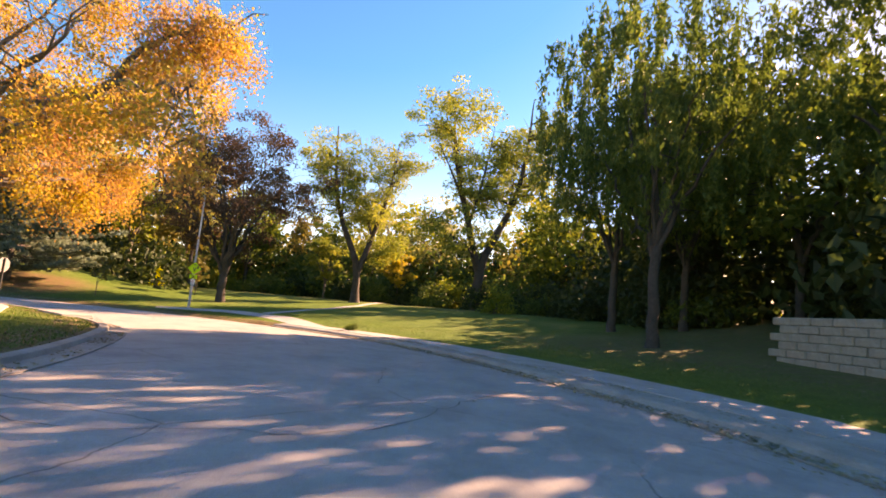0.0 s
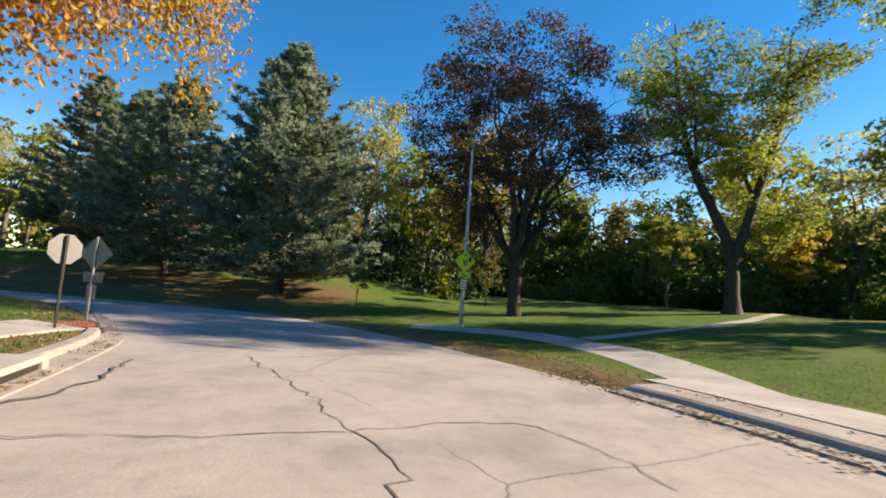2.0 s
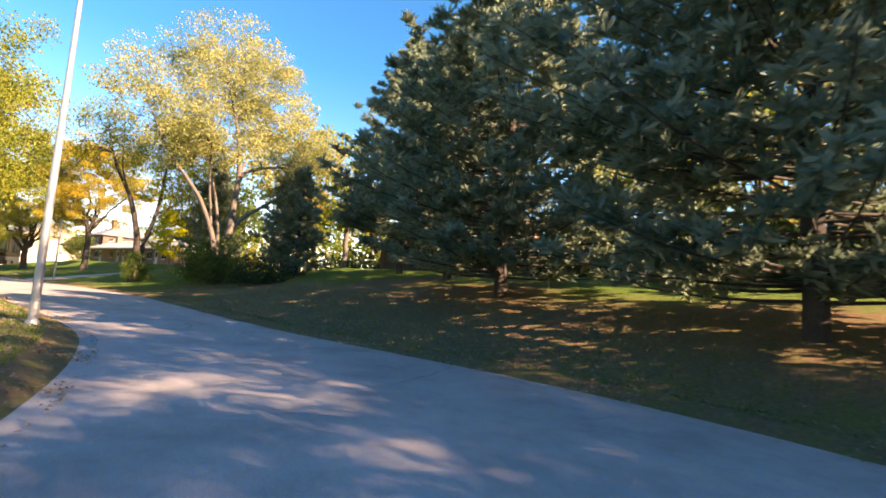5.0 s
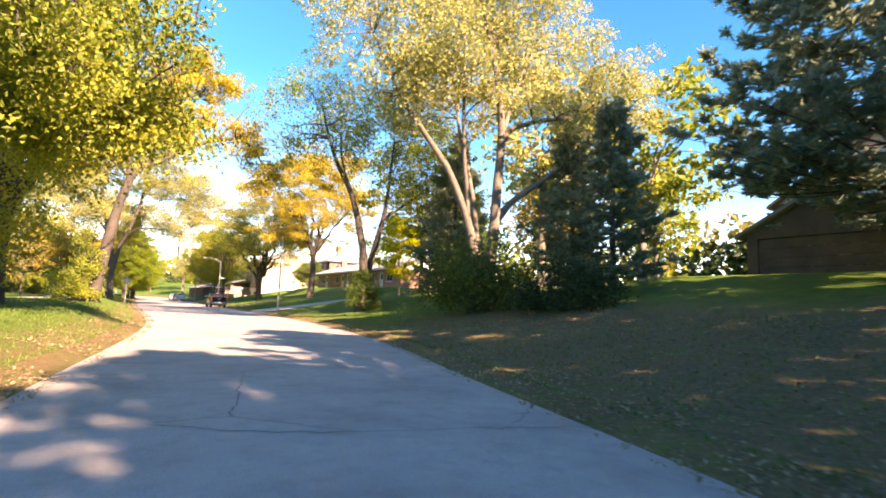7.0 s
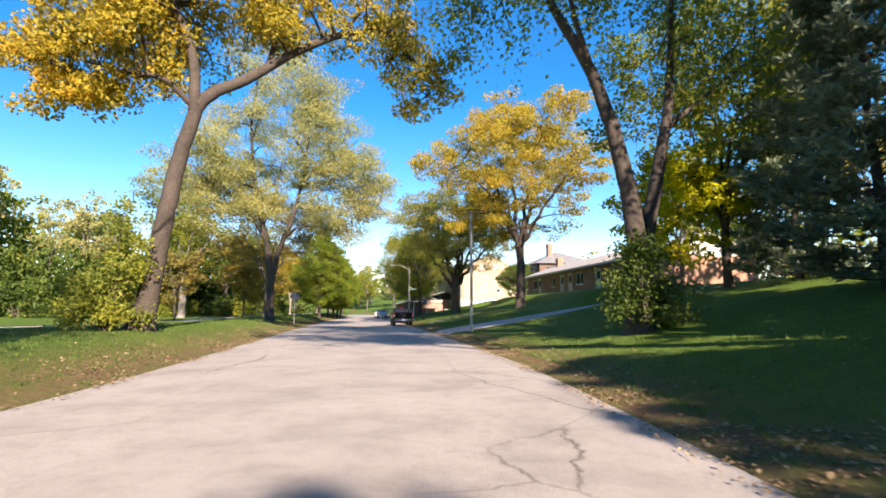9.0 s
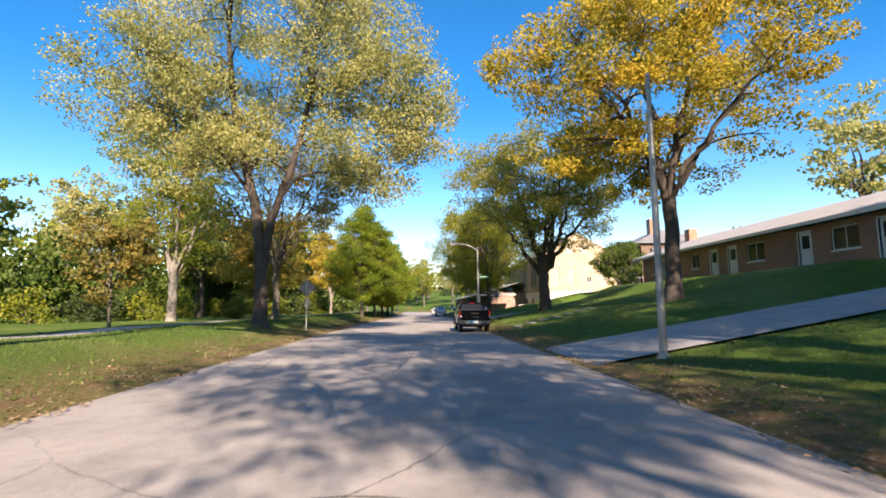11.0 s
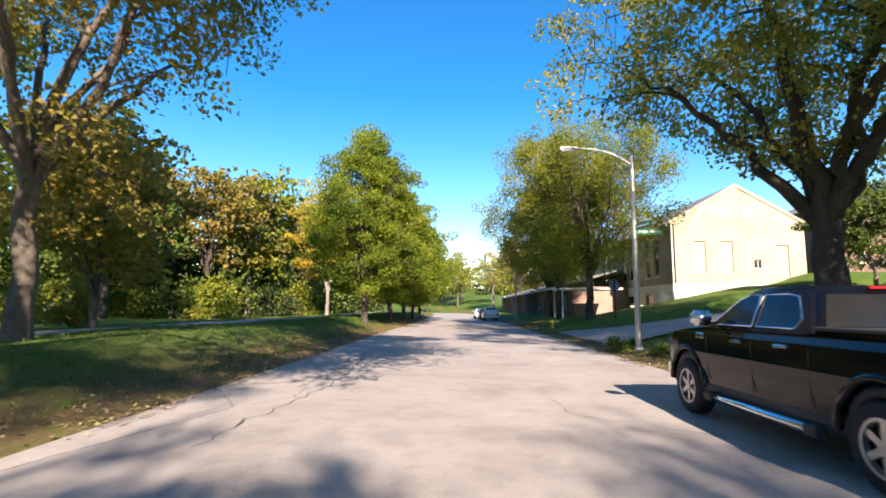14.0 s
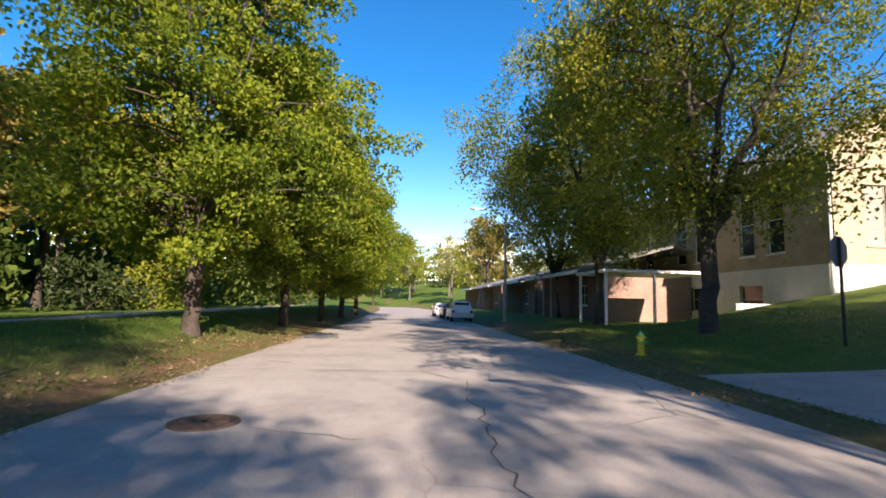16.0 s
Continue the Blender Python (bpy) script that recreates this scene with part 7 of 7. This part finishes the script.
# ---- far woods, grass and fallen leaves ----
def far_woods(name, mat, seed, lines, n, label, k=90, leaf=1.25):
    rng = np.random.default_rng(seed)
    pts = []
    for line, hmin, hmax, depth in lines:
        p = resample(smooth_line(np.array(line, float)), n)
        for q in p:
            c = q + rng.normal(0, depth, 2)
            h = rng.uniform(hmin, hmax)
            r = rng.uniform(2.6, 4.6)
            d = sample_ellipsoid(rng, k, 0.5) * np.array([r, r, h * 0.5]) + np.array([0, 0, h * 0.5])
            d[:, :2] += c
            d[:, 2] += land([c])[0][0] + 10 * sstep(160, 500, np.linalg.norm(c - np.array([0, 30]))) - 0.5
            pts.append(d)
    P = np.concatenate(pts)
    v, f = kites(rng, P, leaf, leaf * 0.76, np.array([0, 0, -0.3]), 0.9)
    return tagged(new(name, mesh_from(name, v, f, mat)), label, "woods", kind="stuff")


RING_S = [(-125, -20), (-92, -62), (-60, -92), (-10, -108), (45, -100), (82, -62), (88, -15), (84, 40)]
RING_N = [(84, 40), (88, 90), (86, 140), (70, 200), (52, 270), (20, 300)]
RING_W = [(-20, 265), (-42, 210), (-60, 160), (-78, 110), (-82, 60), (-70, 25)]
far_woods("far_woods", LEAF_YELGREEN, 71, [(RING_S, 9, 17, 5), (RING_N, 9, 16, 5), (RING_W, 9, 15, 5)], 60, "far belt of yellow green autumn trees")
far_woods("far_woods", LEAF_SHADED, 72, [(RING_S, 5, 11, 4), (RING_N, 4, 9, 4), (RING_W, 5, 10, 4)], 64, "far belt of dark undergrowth and trees")
far_woods("far_woods", LEAF_BRONZE, 73, [(RING_S, 10, 16, 6), (RING_N, 9, 15, 6), (RING_W, 9, 15, 6)], 34, "far belt of bronze autumn trees")
far_woods("wood_edge", LEAF_SHADED, 74, [([(-72, -44), (-58, -56), (-44, -60), (-28, -66), (-12, -74)], 4, 12, 3)], 80, "dense dark wood edge beyond the lawn", 170, 0.75)
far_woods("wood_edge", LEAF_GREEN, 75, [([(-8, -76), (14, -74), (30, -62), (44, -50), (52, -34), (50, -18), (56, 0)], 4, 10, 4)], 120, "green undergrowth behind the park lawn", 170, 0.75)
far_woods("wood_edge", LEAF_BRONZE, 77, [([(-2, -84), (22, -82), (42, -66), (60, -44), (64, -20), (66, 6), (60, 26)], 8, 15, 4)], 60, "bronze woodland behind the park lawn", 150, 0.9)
far_woods("wood_edge", LEAF_SHADED, 80, [([(-26, -72), (-4, -84), (18, -84), (38, -70), (54, -50)], 6, 14, 3)], 110, "dark wood behind the park lawn", 200, 0.8)
far_woods("wood_edge", LEAF_SHADED, 78, [([(22, -34), (32, -22), (38, -8), (42, 8), (44, 24)], 3, 7, 2)], 40, "dark thicket behind the pines", 170, 0.7)
far_woods("wood_edge", LEAF_GREEN, 76, [([(-46, 70), (-36, 88), (-30, 104), (-26, 124), (-16, 140), (-8, 160)], 5, 11, 3)], 100, "green undergrowth along the park lawn", 170, 0.75)
far_woods("far_woods", LEAF_PALE, 79, [([(-60, 300), (-10, 335), (50, 330), (80, 280)], 10, 17, 4)], 50, "far trees beyond the end of the street")


def verge_points(rng, n, lo, hi, y0, y1, power):
    """Random places beside the road, thicker towards its edge."""
    out = []
    for line, sgn in ((LEFT, 1), (RIGHT, -1)):
        r = resample(line, 6000)
        t = np.gradient(r, axis=0)
        t /= np.linalg.norm(t, axis=1)[:, None]
        ok = np.where((r[:, 1] > y0) & (r[:, 1] < y1) & (r[:, 0] > -62))[0]
        i = rng.choice(ok, n)
        o = lo + (hi - lo) * rng.uniform(0, 1, n) ** power
        out.append(r[i] + np.stack([-t[i, 1], t[i, 0]], 1) * (sgn * o)[:, None])
    return np.concatenate(out)


def off_paving(P):
    """Leaves out the pavement slabs, the drive and the side street."""
    keep = np.ones(len(P), bool)
    for line, w in ((slab_line, 3.3), (pw, 1.15), (tw, 0.7), (lw, 0.9), (park_path, 1.0)):
        d, _ = line_distance(P, line[:: max(1, len(line) // 60)])
        keep &= d > w
    keep &= street_height(P[:, 0], P[:, 1])[1] < 0.9
    keep &= drive_height(P[:, 0], P[:, 1])[1] < 0.5
    return keep


rg = np.random.default_rng(81)
P = verge_points(rg, 100000, 0.55, 8.5, -46, 118, 1.4)
P = P[off_paving(P)]
h, d, _ = land(P)
P, h = P[d > 0.2], h[d > 0.2]
n = len(P)
a = rg.uniform(0, 6.28, n)
H = rg.uniform(0.03, 0.09, n) * (1 + 0.9 * (rg.uniform(0, 1, n) > 0.93))
w = rg.uniform(0.009, 0.02, n)
side_v = np.stack([np.cos(a), np.sin(a), np.zeros(n)], 1) * w[:, None]
base = np.column_stack([P, h - 0.01])
tip = base + np.column_stack([rg.normal(0, 0.035, (n, 2)), H])
V = np.stack([base - side_v, base + side_v, tip], 1).reshape(-1, 3)
tagged(new("grass", mesh_from("grass", V, np.arange(3 * n).reshape(-1, 3), GRASS)), "short uneven autumn grass on the verges", "grass", kind="stuff")

P1 = verge_points(rg, 40000, -0.5, 1.6, -46, 118, 1.1)
P1 = P1[np.sin(P1[:, 0] * 1.9 + 2 * np.sin(P1[:, 1] * 0.83)) + np.sin(P1[:, 1] * 1.3 + P1[:, 0]) + rg.normal(0, 0.7, len(P1)) > 0.1]
P2 = verge_points(rg, 7000, 0.0, 14.0, -46, 118, 1.0)
P3 = np.stack([rg.uniform(5, 22, 24000), rg.uniform(-16, 30, 24000)], 1)
h3, d3, l3 = land(P3)
P3 = P3[(d3 > -0.3) & (d3 < 9) & ~l3]
P4 = stretch(RIGHT, (-60, -31), (-16, -35.5), 0.02)
P4 = np.repeat(P4, 3, 0)[rg.permutation(3 * len(P4))[:5000]] + np.column_stack([rg.normal(0, 0.5, 5000), rg.normal(0.25, 0.35, 5000)])
P = np.concatenate([P1, P2, P3, P4])
h, d, _ = land(P)
z = np.where(d < 0.12, np.maximum(h, 0.004), h) + 0.02
keep = (d > -1.0)
P, z = P[keep], z[keep]
n = len(P)
ax = np.column_stack([rg.normal(0, 1, (n, 2)), rg.normal(0, 0.25, n)])
dv = ax / np.linalg.norm(ax, axis=1)[:, None]
sv = np.cross(dv, np.column_stack([rg.normal(0, 0.3, (n, 2)), np.ones(n)]))
sv /= np.linalg.norm(sv, axis=1)[:, None]
c = np.column_stack([P, z])
L = rg.uniform(0.02, 0.05, (n, 1))
up = np.array([[0, 0, 1.0]]) * L * 0.25
V = np.stack([c - dv * L, c + sv * L * 0.7 + up, c + dv * L, c - sv * L * 0.7 + up], 1).reshape(-1, 3)
i = np.arange(n)[:, None] * 4
tagged(new("fallen_leaves", mesh_from("fallen_leaves", V, np.concatenate([i + [[0, 1, 2]], i + [[0, 2, 3]]], 1).reshape(-1, 3), FALLEN)), "dry fallen leaves along the road edges", "leaves", kind="stuff")

# tall weeds at the foot of the corner lamp post and along the verge
rv = np.random.default_rng(83)
weed = plant("weeds", bush(84, 0.5, 0.6, 18, 70, 0.09), MAT_BARK, LEAF_GREEN, 15.0, 90.6, "tuft of green weeds on the verge", "weeds", "verge weeds")
for x, y, s in ((15.6, 88.0, 0.8), (16.3, 86.6, 0.7), (15.2, 84.6, 0.9), (17.2, 88.6, 0.6), (16.0, 92.0, 0.7), (-20.6, -40.2, 0.9)):
    again(weed, x, y, rv.uniform(0, 360), s)
